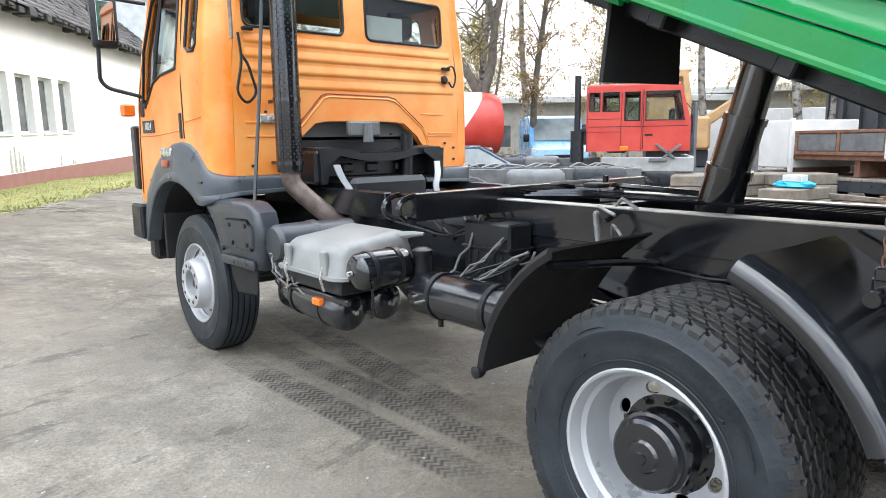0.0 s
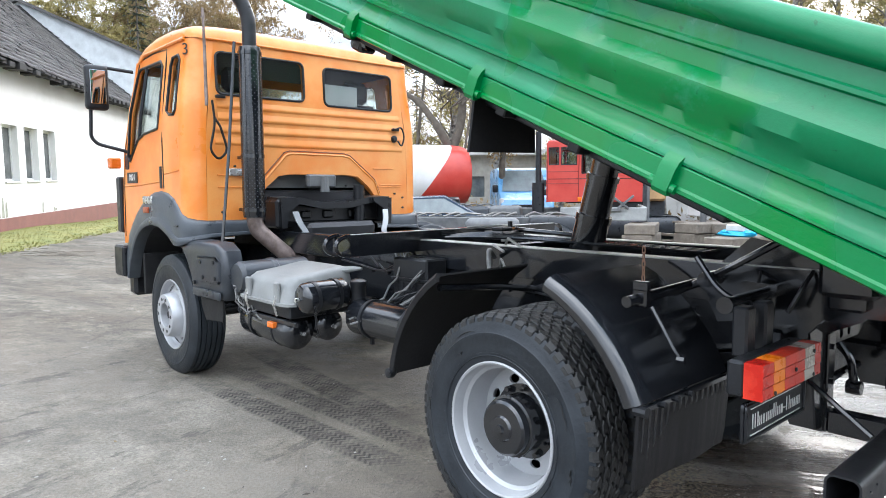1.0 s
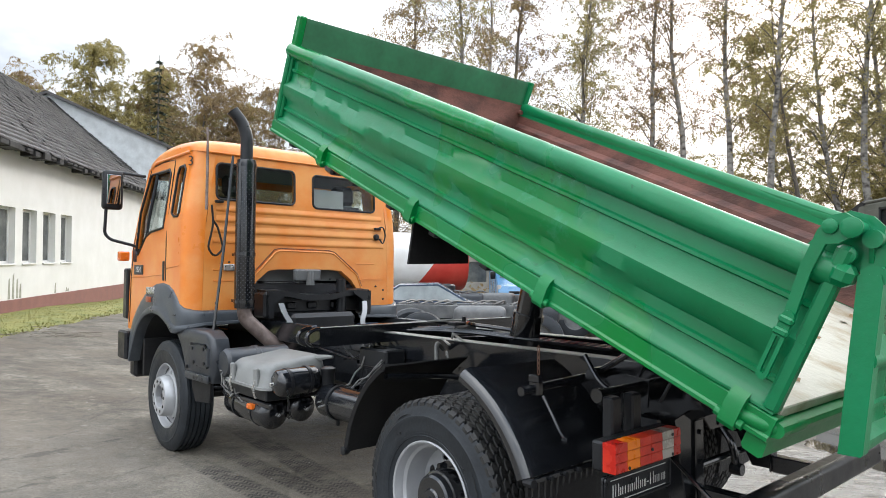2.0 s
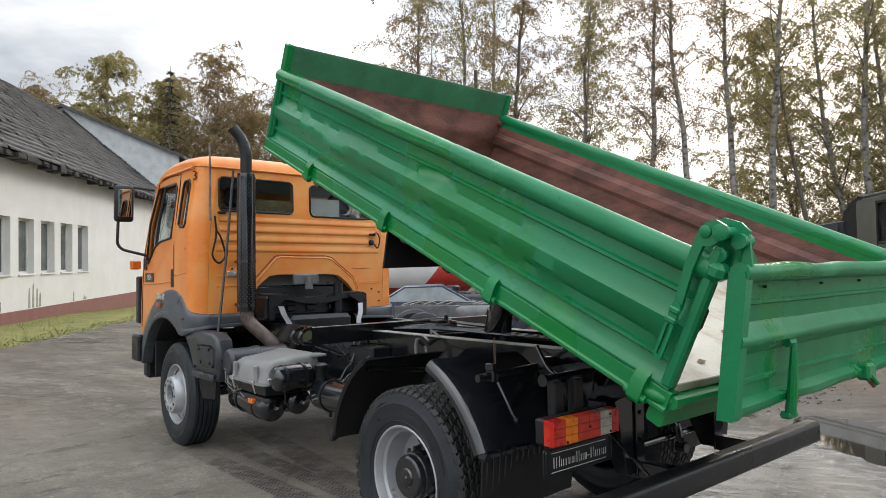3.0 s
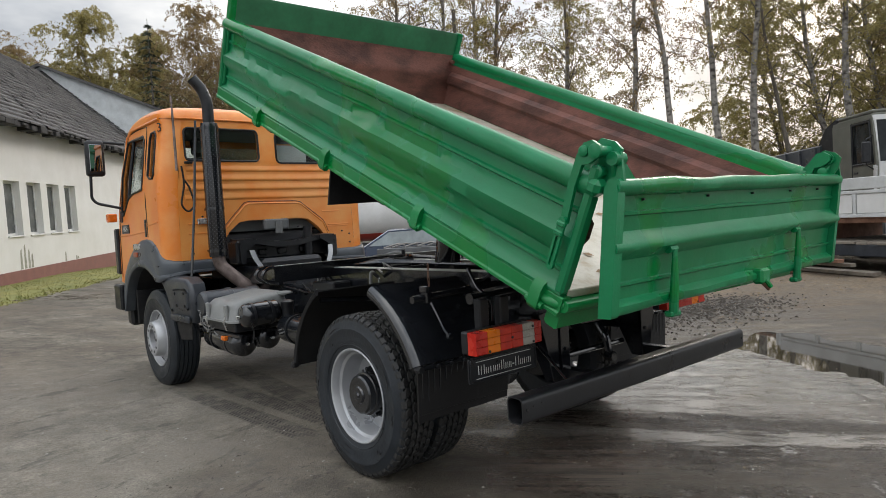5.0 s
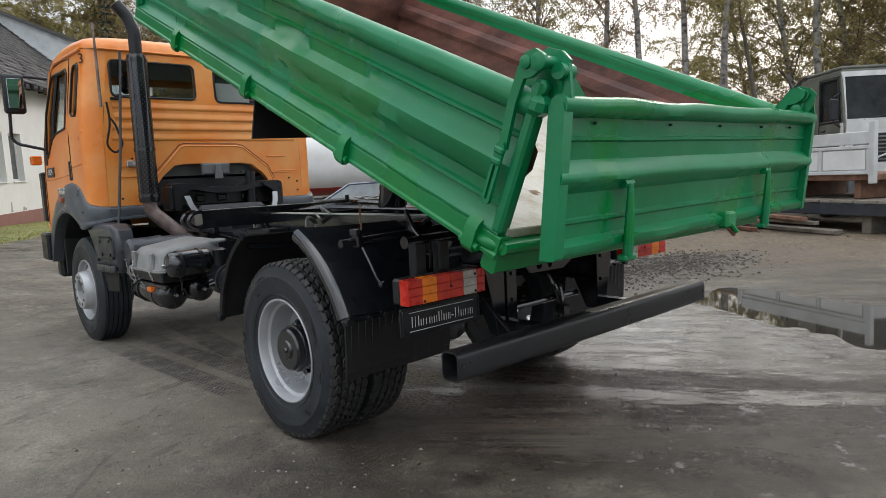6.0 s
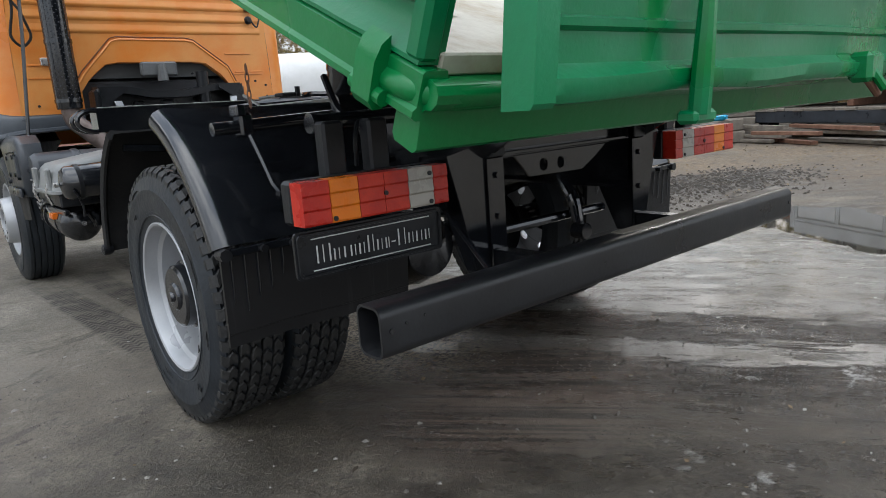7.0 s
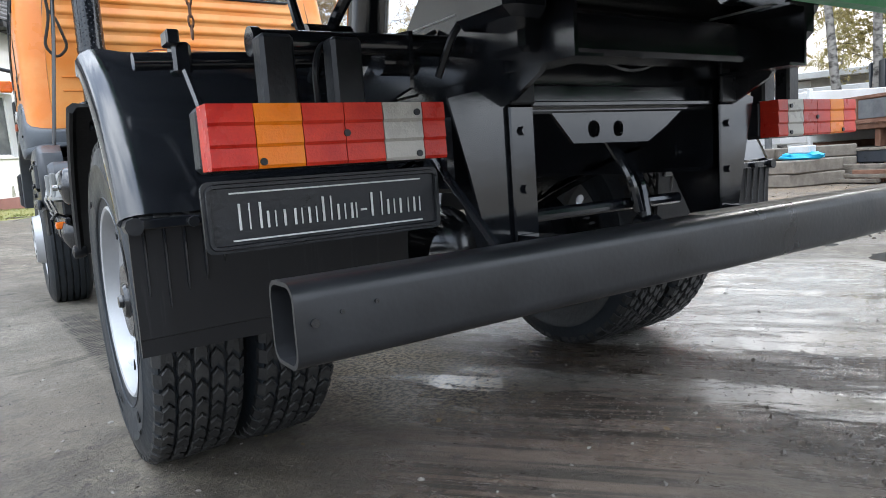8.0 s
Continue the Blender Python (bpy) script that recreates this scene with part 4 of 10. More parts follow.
def rear_hub():
    bm = bmesh.new()
    lathe(bm, (0, 0, 0), (1, 0, 0), [(-0.135, 0.0), (-0.135, 0.018), (-0.125, 0.022), (-0.122, 0.05), (-0.112, 0.058), (-0.112, 0.112), (-0.102, 0.124), (-0.07, 0.127), (-0.066, 0.138), (-0.05, 0.138), (-0.046, 0.130), (-0.02, 0.130), (0.03, 0.132), (0.034, 0.150), (0.036, 0.172), (0.052, 0.176)], 28)
    return bm


def front_rim():
    bm = bmesh.new()
    lathe(bm, (0, 0, 0), (1, 0, 0), [(-0.112, 0.303), (-0.134, 0.303), (-0.138, 0.297), (-0.134, 0.289), (-0.118, 0.284), (-0.090, 0.278), (-0.075, 0.262)], 56)
    ring_disc(bm, 0.195, 0.264, -0.068, 0.012, 10, 0.234, (0.032, 0.023), 0.60)
    lathe(bm, (0, 0, 0), (1, 0, 0), [(-0.104, 0.196), (-0.150, 0.192), (-0.158, 0.188), (-0.186, 0.182), (-0.196, 0.175), (-0.198, 0.168), (-0.198, 0.112), (-0.192, 0.104), (-0.12, 0.102), (-0.10, 0.10)], 44)
    return bm


REAR_TYRE = Matrix.Translation((-0.018, 0, 0)) @ Matrix.Diagonal((0.88, 1, 1, 1))
RUB, TRD = part("tyre", tyre_mesh(False), M_RUBBER, truck, sharp=40), part("tread", tread_mesh(), M_TREAD, truck, sharp=20)
for _o in (RUB, TRD):
    _o.data.transform(REAR_TYRE)
RIBB = part("tyre", tyre_mesh(True), M_RUBBER, truck, sharp=25)
RIM_R, RIM_F = part("wheel", rear_rim(), M_SILVER, truck, "silver-painted steel wheel", sharp=28), part("wheel", front_rim(), M_SILVER, truck, "silver front wheel with raised ten-stud hub ring", sharp=28)
bm = bmesh.new()
rsc = random.Random(41)
for k in range(15):
    r_, a_, da = rsc.uniform(0.33, 0.46), rsc.uniform(0, 6.283), rsc.uniform(0.08, 0.34)
    x_ = -0.1505 * 0.88 - 0.018 + 0.25 * max(0.0, r_ - 0.43) - 0.0015
    tube(bm, [(x_ - 0.0012 * rsc.random(), (r_ + 0.012 * rsc.gauss(0, 1) * t) * math.cos(a_ + da * t), (r_ + 0.012 * rsc.gauss(0, 1) * t) * math.sin(a_ + da * t)) for t in (0, 0.25, 0.5, 0.75, 1.0)], [0.0008, 0.0022, 0.0030, 0.0022, 0.0008], 5)
SCUFF = part("sidewall_scuffs", bm, M_FLAP, truck)
tagged(SCUFF, kind="stuff")
bm = bmesh.new()
for r_ in (0.331, 0.345, 0.478):
    lathe(bm, (0, 0, 0), (1, 0, 0), [(-0.134 - (0.006 if r_ < 0.4 else -0.004) - 0.018 + 0.017, r_ - 0.003), (-0.138 - (0.006 if r_ < 0.4 else -0.004) - 0.018 + 0.017, r_), (-0.134 - (0.006 if r_ < 0.4 else -0.004) - 0.018 + 0.017, r_ + 0.003)], 64)
BEAD = part("bead_line", bm, M_RUBBER, truck)
HUB_R = part("hub", rear_hub(), M_BLACK, truck, sharp=28)
bm = bmesh.new()
lathe(bm, (0, 0, 0), (1, 0, 0), [(-0.165, 0.0), (-0.165, 0.03), (-0.150, 0.036), (-0.140, 0.066), (-0.11, 0.070), (-0.09, 0.098), (-0.03, 0.104), (-0.03, 0.255)], 20)
HUB_F = part("hub", bm, M_BLACKMATT, truck)
NUTS_R = []
for k in range(10):
    a = 2 * math.pi * (k + 0.5) / 10
    bm = bmesh.new()
    cyl(bm, (0.045, 0.158 * math.cos(a), 0.158 * math.sin(a)), (0.008, 0.158 * math.cos(a), 0.158 * math.sin(a)), 0.014, n=6)
    NUTS_R.append(part("wheel_nut", bm, M_BLACK, truck))
NUTS_F = []
for k in range(10):
    a = 2 * math.pi * (k + 0.5) / 10
    bm = bmesh.new()
    cyl(bm, (-0.19, 0.140 * math.cos(a), 0.140 * math.sin(a)), (-0.2005, 0.140 * math.cos(a), 0.140 * math.sin(a)), 0.015, n=10)
    NUTS_F.append(part("wheel_nut", bm, M_BLACKMATT, truck))
AX = 0.515
FRONT_Y = 3.855


def put_wheel(x, y, flip, front, first=False):
    m = Matrix.Translation((x, y, AX)) @ (Matrix.Rotation(math.pi, 4, "Z") if flip else Matrix()) @ Matrix.Rotation(radians(13 * y + 31 * x), 4, "X")
    if front:
        kids = [RIM_F, RIBB, HUB_F] + NUTS_F
    else:
        kids = [RIM_R, RUB, TRD, HUB_R, SCUFF, BEAD] + NUTS_R
    if first:
        w = kids[0]
        w.matrix_basis = m
        for k in kids[1:]:
            k.parent = w
        return
    w = again(kids[0], truck, m)
    for k in kids[1:]:
        again(k, w)


put_wheel(-1.052, FRONT_Y, False, True, True)
put_wheel(1.052, FRONT_Y, True, True)
put_wheel(-1.048, 0, False, False, True)
put_wheel(1.048, 0, True, False)


def inner_tyre(x, flip):
    m = Matrix.Translation((x, 0.0, AX)) @ (Matrix.Rotation(math.pi, 4, "Z") if flip else Matrix())
    w = again(RUB, truck, m)
    w.name = "inner_tyre"
    again(TRD, w)


inner_tyre(-0.768, False)
inner_tyre(0.768, True)

# axles, springs and drive line
bm = bmesh.new()
cyl(bm, (-1.0, 0, AX), (1.0, 0, AX), 0.075, n=16)
lathe(bm, (0, -0.02, AX), (0, 1, 0), [(-0.2, 0.05), (-0.17, 0.14), (-0.05, 0.2), (0.08, 0.2), (0.2, 0.12), (0.26, 0.06)], 20, (True, True))
cyl(bm, (-0.62, 0, AX), (-0.50, 0, AX), 0.2, n=24)
cyl(bm, (0.50, 0, AX), (0.62, 0, AX), 0.2, n=24)
part("rear_axle", bm, M_BLACK, truck)
bm = bmesh.new()
cyl(bm, (-0.95, FRONT_Y, AX), (0.95, FRONT_Y, AX), 0.07, n=12)
cyl(bm, (-0.92, FRONT_Y, AX), (-0.80, FRONT_Y, AX), 0.2, n=20)
cyl(bm, (0.80, FRONT_Y, AX), (0.92, FRONT_Y, AX), 0.2, n=20)
part("front_axle", bm, M_BLACK, truck)
bm = bmesh.new()
cyl(bm, (0, 0.2, AX + 0.02), (0, 2.9, 0.78), 0.05, n=12)
part("drive_shaft", bm, M_BLACK, truck)
for sx in (-1, 1):
    bm = bmesh.new()
    for k in range(8):
        L, z = 0.82 - 0.085 * k, 0.80 - 0.024 * k
        pts = [(sx * 0.46, L * t, z + 0.11 * t * t) for t in (-1, -0.75, -0.5, -0.25, 0, 0.25, 0.5, 0.75, 1)]
        strip(bm, [(-0.04, -0.009), (0.04, -0.009), (0.04, 0.009), (-0.04, 0.009)], [p[1] for p in pts], None, lambda s, p, q, z=z, L=L, sx=sx: (sx * 0.46 + p, s, z + 0.11 * (s / L) ** 2 + q), True)
    part("leaf_spring", bm, M_BLACK, truck)
    bm = bmesh.new()
    for dy in (-0.07, 0.07):
        tube(bm, bend([(sx * 0.46 - 0.05, dy, 0.47), (sx * 0.46 - 0.05, dy, 0.85), (sx * 0.46 + 0.05, dy, 0.85), (sx * 0.46 + 0.05, dy, 0.47)], 0.03), 0.011, 6)
    part("spring_clamp", bm, M_BLACK, truck)

# frame rails with subframe on top
for sx in (-1, 1):
    bm = bmesh.new()
    x0, x1 = sx * 0.43, sx * 0.355
    c = [(0, 0), (1, 0), (1, 0.012), (0.13, 0.012), (0.13, 0.258), (1, 0.258), (1, 0.27), (0, 0.27)]
    strip(bm, [(x0 + (x1 - x0) * a, 0.80 + b) for a, b in c], -1.02, 4.75, lambda s, p, q: (p, s, q), True)
    part("frame_rail", bm, M_BLACK, truck)
    bm = bmesh.new()
    x0, x1 = sx * 0.445, sx * 0.36
    strip(bm, [(x0 + (x1 - x0) * a, 1.075 + b * 0.165 / 0.27) for a, b in c], -1.30, 2.1, lambda s, p, q: (p, s, q), True)
    sub = part("subframe_rail", bm, M_BLACK, truck)
    bm = bmesh.new()
    box(bm, (min(x0, x1) - 0.002, -1.25, 1.2405), (max(x0, x1) + 0.002, 2.09, 1.2475), 0.002)
    part("top_flange", bm, M_EDGE, sub, "worn bright top edge of the subframe")
    bm = bmesh.new()
    for k in range(17):
        y = -0.9 + k * 0.19
        for z in (0.99, 0.87) if k % 3 else (0.99,):
            cyl(bm, (sx * 0.43, y, z), (sx * 0.446, y, z), 0.011, n=6)
    tagged(part("rail_bolts", bm, M_BLACK, sub), kind="stuff")
for y, z0, z1, w in ((-0.98, 0.985, 1.06, 0.05), (0.62, 0.84, 1.04, 0.05), (1.9, 0.82, 1.05, 0.06), (2.75, 0.82, 1.0, 0.06), (-0.55, 1.09, 1.23, 0.05), (0.95, 1.09, 1.22, 0.06)):
    bm = bmesh.new()
    box(bm, (-0.41, y - w / 2, z0), (0.41, y + w / 2, z1), 0.006)
    part("crossmember", bm, M_BLACK, truck)
# front cross beam that carries the body, with a rounded open end
for y0 in (1.46,):
    bm = bmesh.new()
    strip(bm, [(y0 - 0.07, 1.17), (y0 + 0.07, 1.17), (y0 + 0.07, 1.30), (y0 - 0.07, 1.30)], -1.0, 0.95, lambda s, p, q: (s, p, q), True)
    beam = part("cross_beam", bm, M_BLACK, truck)
    for s0, d in ((-1.0, -1), (0.95, 1)):
        bm = bmesh.new()
        tube(bm, [(s0 + d * 0.10 * math.sin(t), y0 - 0.06, 1.235 + 0.06 * math.cos(t)) for t in [math.pi * i / 10 for i in range(11)]], 0.014, 6)
        part("end_loop", bm, M_BLACK, beam)
        bm = bmesh.new()
        tube(bm, [(s0 + d * 0.10 * math.sin(t), y0 + 0.06, 1.235 + 0.06 * math.cos(t)) for t in [math.pi * i / 10 for i in range(11)]], 0.014, 6)
        part("end_loop", bm, M_BLACK, beam)
    bm = bmesh.new()
    box(bm, (-0.99, y0 - 0.072, 1.3005), (0.94, y0 - 0.052, 1.3065), 0.002)
    part("worn_edge", bm, M_EDGE, beam)
# rear cross beam under the body hinge
bm = bmesh.new()
box(bm, (-0.50, -1.20, 1.10), (0.50, -1.07, 1.20), 0.012)
part("cross_beam", bm, M_BLACK, truck)
# clutter on the subframe: hydraulic lines and valve
for k, x in enumerate((-0.28, -0.22, -0.16)):
    bm = bmesh.new()
    tube(bm, bend([(x, 1.85, 1.22), (x, 1.1, 1.27 + 0.01 * k), (x + 0.12, 0.8, 1.27), (x + 0.15, -0.4, 1.25)], 0.15), 0.011, 6)
    part("hydraulic_line", bm, M_BLACK, truck)
bm = bmesh.new()
tube(bm, bend([(0.18, 1.9, 1.2), (0.2, 1.2, 1.3), (0.02, 0.95, 1.31), (0.1, 0.4, 1.28)], 0.15), 0.016, 6)
part("hydraulic_line", bm, M_BLACK, truck)
bm = bmesh.new()
box(bm, (-0.12, 0.96, 1.245), (0.1, 1.14, 1.30), 0.012)
box(bm, (-0.08, 1.0, 1.30), (0.02, 1.1, 1.325), 0.006)
cyl(bm, (0.05, 1.05, 1.30), (0.05, 1.05, 1.36), 0.016, n=8)
part("valve_block", bm, M_BLACKMATT, truck)
bm = bmesh.new()
tube(bm, bend([(-0.06, 1.35, 1.31), (0.1, 1.2, 1.325), (0.28, 1.25, 1.315)], 0.1), 0.010, 6)
part("pipe", bm, M_EDGE, truck)
bm = bmesh.new()
tube(bm, bend([(-0.2, 0.9, 1.255), (0.0, 0.7, 1.262), (0.3, 0.72, 1.256)], 0.1), 0.012, 6)
part("pipe", bm, M_EDGE, truck)

# telescopic tipping cylinder
bm = bmesh.new()
p0, p1 = Vector((-0.06, 0.42, 0.98)), Vector((-0.06, 0.17, 1.93))
d = (p1 - p0).normalized()
L = (p1 - p0).length
lathe(bm, p0, d, [(0, 0.098), (0.42, 0.098), (0.42, 0.104), (0.46, 0.104), (0.46, 0.088), (0.66, 0.088), (0.66, 0.094), (0.69, 0.094), (0.69, 0.078), (L, 0.078)], 24, (True, True))
part("tipping_cylinder", bm, M_BLACK, truck, "black telescopic tipping ram")

# ---- tipping body, raised at the front ----
TILT_DEG = 24.2
BED = Matrix.Translation((-0.05, -1.75, 1.19)) @ Matrix.Rotation(radians(TILT_DEG), 4, "X")
HALF, LEN = 1.16, 3.75


def bp(x, y, z):
    return BED @ Vector((x, y, z))


def bbox(bm, lo, hi, bev=0.0):
    box(bm, lo, hi, bev, BED)


bm = bmesh.new()
bbox(bm, (-HALF + 0.01, 0.01, 0.035), (HALF - 0.01, LEN - 0.02, 0.075), 0.004)
tbody = part("tipping_body", bm, M_BEDFLOOR, truck, "worn pale floor of the tipping body")
for sx in (-1, 1):
    bm = bmesh.new()
    strip(bm, [(HALF - 0.05, -0.040), (HALF + 0.032, -0.042), (HALF + 0.042, -0.036), (HALF + 0.042, -0.024), (HALF + 0.034, -0.016), (HALF + 0.034, 0.042), (HALF + 0.028, 0.048), (HALF - 0.02, 0.048)], 0.0, LEN, lambda s, p, q, sx=sx: bp(sx * p, s, q), True)
    part("floor_rail", bm, M_GREEN_RAIL, tbody, "glossy green floor rail")
PANEL = [(0.034, 0.052), (0.034, 0.060), (0.012, 0.078), (0.0, 0.096), (0.0, 0.134), (0.013, 0.141), (0.013, 0.155), (0.0, 0.162), (0.0, 0.204), (0.034, 0.244), (0.036, 0.304), (0.0, 0.346), (0.0, 0.401), (0.012, 0.408), (0.012, 0.421), (0.0, 0.428), (0.0, 0.482)] + [(0.006 + 0.044 * math.cos(radians(a)), 0.536 + 0.050 * math.sin(radians(a))) for a in range(-66, 241, 18)] + [(-0.022, 0.490), (-0.022, 0.052)]
# knocks in the near board: place along and up it, spread, depth
BRUISES = ((1.72, 0.43, 0.16, 0.08, 0.022), (1.95, 0.36, 0.10, 0.06, 0.018), (1.60, 0.33, 0.07, 0.05, -0.012), (1.83, 0.27, 0.06, 0.04, 0.014), (0.62, 0.55, 0.12, 0.04, 0.010), (1.30, 0.56, 0.10, 0.04, 0.012), (2.30, 0.57, 0.18, 0.04, 0.012), (2.85, 0.30, 0.20, 0.06, 0.010), (3.30, 0.55, 0.12, 0.05, 0.010), (0.35, 0.20, 0.14, 0.05, 0.008))
for sx in (-1, 1):
    bm = bmesh.new()
    ss = [0.018 + (LEN - 0.018) * i / 90 for i in range(91)]

    def wobble(s, q, sx=sx):
        a = 0.009 * noise.noise((s * 1.3, q * 5, sx * 3.0)) + 0.0042 * noise.noise((s * 6, q * 14, sx * 5.0))
        if sx > 0:
            return a
        for y0, z0, ry, rz, dip in BRUISES:
            a -= dip * math.exp(-((s - y0) / ry) ** 2 - ((q - z0) / rz) ** 2)
        return a

    strip(bm, PANEL, ss, None, lambda s, p, q, sx=sx: bp(sx * (HALF + p + wobble(s, q)), s, q), True)
    panel = part("side_panel", bm, M_GREEN, tbody, "dented green ribbed steel side board", sharp=40)
    for s in (0.014, LEN - 0.05):
        bm = bmesh.new()
        bbox(bm, (sx * (HALF - 0.01), s - 0.004, 0.056), (sx * (HALF + 0.040), s + 0.044, 0.53), 0.010)
        part("end_post", bm, M_GREEN, panel)
    # inner skin, brown primer below and green above
    bm = bmesh.new()
    inner = [(0.027, 0.08), (0.027, 0.20), (0.027, 0.265), (0.066, 0.30), (0.066, 0.37), (0.027, 0.405), (0.027, 0.47)]
    strip(bm, inner, 0.03, LEN - 0.03, lambda s, p, q, sx=sx: bp(sx * (HALF - p), s, q))
    part("inner_skin", bm, M_RUSTIN, panel, "rust-brown primed inner face")
    bm = bmesh.new()
    strip(bm, [(0.027, 0.47), (0.027, 0.52), (0.034, 0.555)], 0.03, LEN - 0.03, lambda s, p, q, sx=sx: bp(sx * (HALF - p), s, q))
    part("inner_band", bm, M_GREEN, panel)
    # drop-side hinge hooks along the foot
    for s in (0.13, 1.02, 2.0, 2.98):
        bm = bmesh.new()
        prof = [(0.030, -0.058), (0.052, -0.060), (0.064, -0.044), (0.064, 0.030), (0.054, 0.060), (0.036, 0.078), (0.030, 0.040)]
        strip(bm, prof, s - 0.030, s + 0.030, lambda t, p, q, sx=sx: bp(sx * (HALF + p), t, q), True)
        cyl(bm, bp(sx * (HALF + 0.045), s - 0.05, -0.030), bp(sx * (HALF + 0.045), s + 0.05, -0.030), 0.016, n=10)
        part("hinge_hook", bm, M_GREEN_RAIL, tbody)
    # latch strap at the rear end: a flat bar from the pivot, with a slotted link under it
    o_ = 0.046 if sx < 0 else -0.075
    bm = bmesh.new()
    plate(bm, [(0.030, 0.650), (0.050, 0.626), (0.082, 0.610), (0.086, 0.52), (0.072, 0.36), (0.106, 0.36), (0.122, 0.52), (0.120, 0.64), (0.104, 0.694), (0.070, 0.716), (0.026, 0.708), (0.016, 0.676)], [], lambda u, v, w, sx=sx, o_=o_: bp(sx * (HALF + o_ + w), u, v), 0.018)
    strap = part("latch_strap", bm, M_GREEN, panel)
    bm = bmesh.new()
    plate(bm, rrect(0.068, 0.150, 0.106, 0.385, 0.017, 3), [rrect(0.080, 0.170, 0.094, 0.30, 0.006, 2)], lambda u, v, w, sx=sx, o_=o_: bp(sx * (HALF + o_ + 0.019 + w), u, v), 0.013)
    for z in (0.355, 0.315):
        bbox(bm, (sx * (HALF + o_ + 0.016), 0.064, z - 0.012), (sx * (HALF + o_ + 0.040), 0.110, z + 0.012), 0.006)
    part("slotted_link", bm, M_GREEN, strap)
    # pivot for the tailgate: bracket plate, pins and the clamp block at the board's end
    bm = bmesh.new()
    plate(bm, [(0.160, 0.575), (0.110, 0.690), (0.085, 0.722), (0.020, 0.728), (-0.022, 0.710), (-0.030, 0.640), (-0.010, 0.560)], [], lambda u, v, w, sx=sx: bp(sx * (HALF - 0.030 + w), u, v), 0.014)
    piv = part("pivot_bracket", bm, M_GREEN, panel)
    for y, z, r, e in ((0.034, 0.682, 0.027, 0.034), (0.090, 0.664, 0.020, 0.030), (0.028, 0.600, 0.024, -0.010)):
        bm = bmesh.new()
        a, b = bp(sx * (HALF - 0.045), y, z), bp(sx * (HALF + o_ + e), y, z)
        lathe(bm, a, b - a, [(0, r * 0.8), ((b - a).length - 0.016, r * 0.8), ((b - a).length - 0.016, r * 1.15), ((b - a).length - 0.004, r * 1.15), ((b - a).length, r * 0.8)], 14, (True, True))
        part("pin", bm, M_GREEN, piv)
    bm = bmesh.new()
    bbox(bm, (sx * (HALF - 0.02), -0.020, 0.505), (sx * (HALF + 0.060), 0.050, 0.575), 0.020)
    bbox(bm, (sx * (HALF - 0.01), 0.010, 0.55), (sx * (HALF + 0.045), 0.060, 0.625), 0.012)
    part("clamp_block", bm, M_GREEN, piv)
# headboard, higher than the sides
bm = bmesh.new()
HB = 0.77
ss = [-HALF + 2 * HALF * i / 20 for i in range(21)]
strip(bm, [(0.0, 0.0), (0.0, 0.25), (0.03, 0.29), (0.03, 0.37), (0.0, 0.41), (0.0, HB - 0.03), (-0.01, HB), (-0.04, HB), (-0.05, HB - 0.03), (-0.05, 0.0)], ss, None, lambda s, p, q: bp(s, LEN + p + 0.004 * noise.noise((s * 2, q * 3, 0)), q), True)
# a darker green than the side boards
head = part("headboard", bm, mat("dark_green_paint", (0.006, 0.085, 0.032), 0.42, var=0.3, scale=3.0, bump=0.05, bscale=30, col2=(0.012, 0.14, 0.055)), tbody, "dark green steel headboard higher than the sides")
bm = bmesh.new()
strip(bm, [(-0.056, 0.06), (-0.056, 0.28), (-0.078, 0.32), (-0.078, 0.40), (-0.056, 0.44), (-0.056, 0.56)], ss, None, lambda s, p, q: bp(s * 0.985, LEN + p, q))
part("inner_skin", bm, M_RUSTIN, head, "rust-brown primed inner face")
for sx in (-1, 1):
    bm = bmesh.new()
    bbox(bm, (sx * HALF - 0.025, LEN - 0.075, 0.08), (sx * HALF + 0.025, LEN - 0.005, HB + 0.006), 0.008)
    part("corner_post", bm, M_GREEN, head)
bm = bmesh.new()
cyl(bm, bp(HALF - 0.055, LEN - 0.10, 0.50), bp(HALF - 0.055, LEN - 0.062, 0.50), 0.02, n=10)
part("lashing_ring", bm, M_RUSTIN, head)
# rear sill under the floor edge
bm = bmesh.new()
ss = [-HALF - 0.02] + [-1.0 + 0.2 * i for i in range(11)] + [HALF + 0.02]
SILL_PROF = [(0.06, 0.034), (-0.020, 0.034), (-0.034, 0.030), (-0.044, 0.016), (-0.044, 0.000), (-0.034, -0.014), (-0.016, -0.020), (-0.010, -0.030), (-0.016, -0.096), (-0.006, -0.106), (0.050, -0.104), (0.060, -0.092)]
strip(bm, SILL_PROF, ss, None, lambda s, p, q: bp(s, p + 0.012, q), True)
part("rear_sill", bm, M_GREEN_RAIL, tbody, "green rear sill of the tipping body")
for sx in (-1, 1):
    bm = bmesh.new()
    tube(bm, bend([bp(sx * (HALF + 0.022), 0.16, -0.006), bp(sx * (HALF + 0.022), -0.008, 0.006), bp(sx * (HALF - 0.16), -0.010, 0.008)], 0.07), 0.026, 12)
    part("corner_rail", bm, M_GREEN_RAIL, tbody)
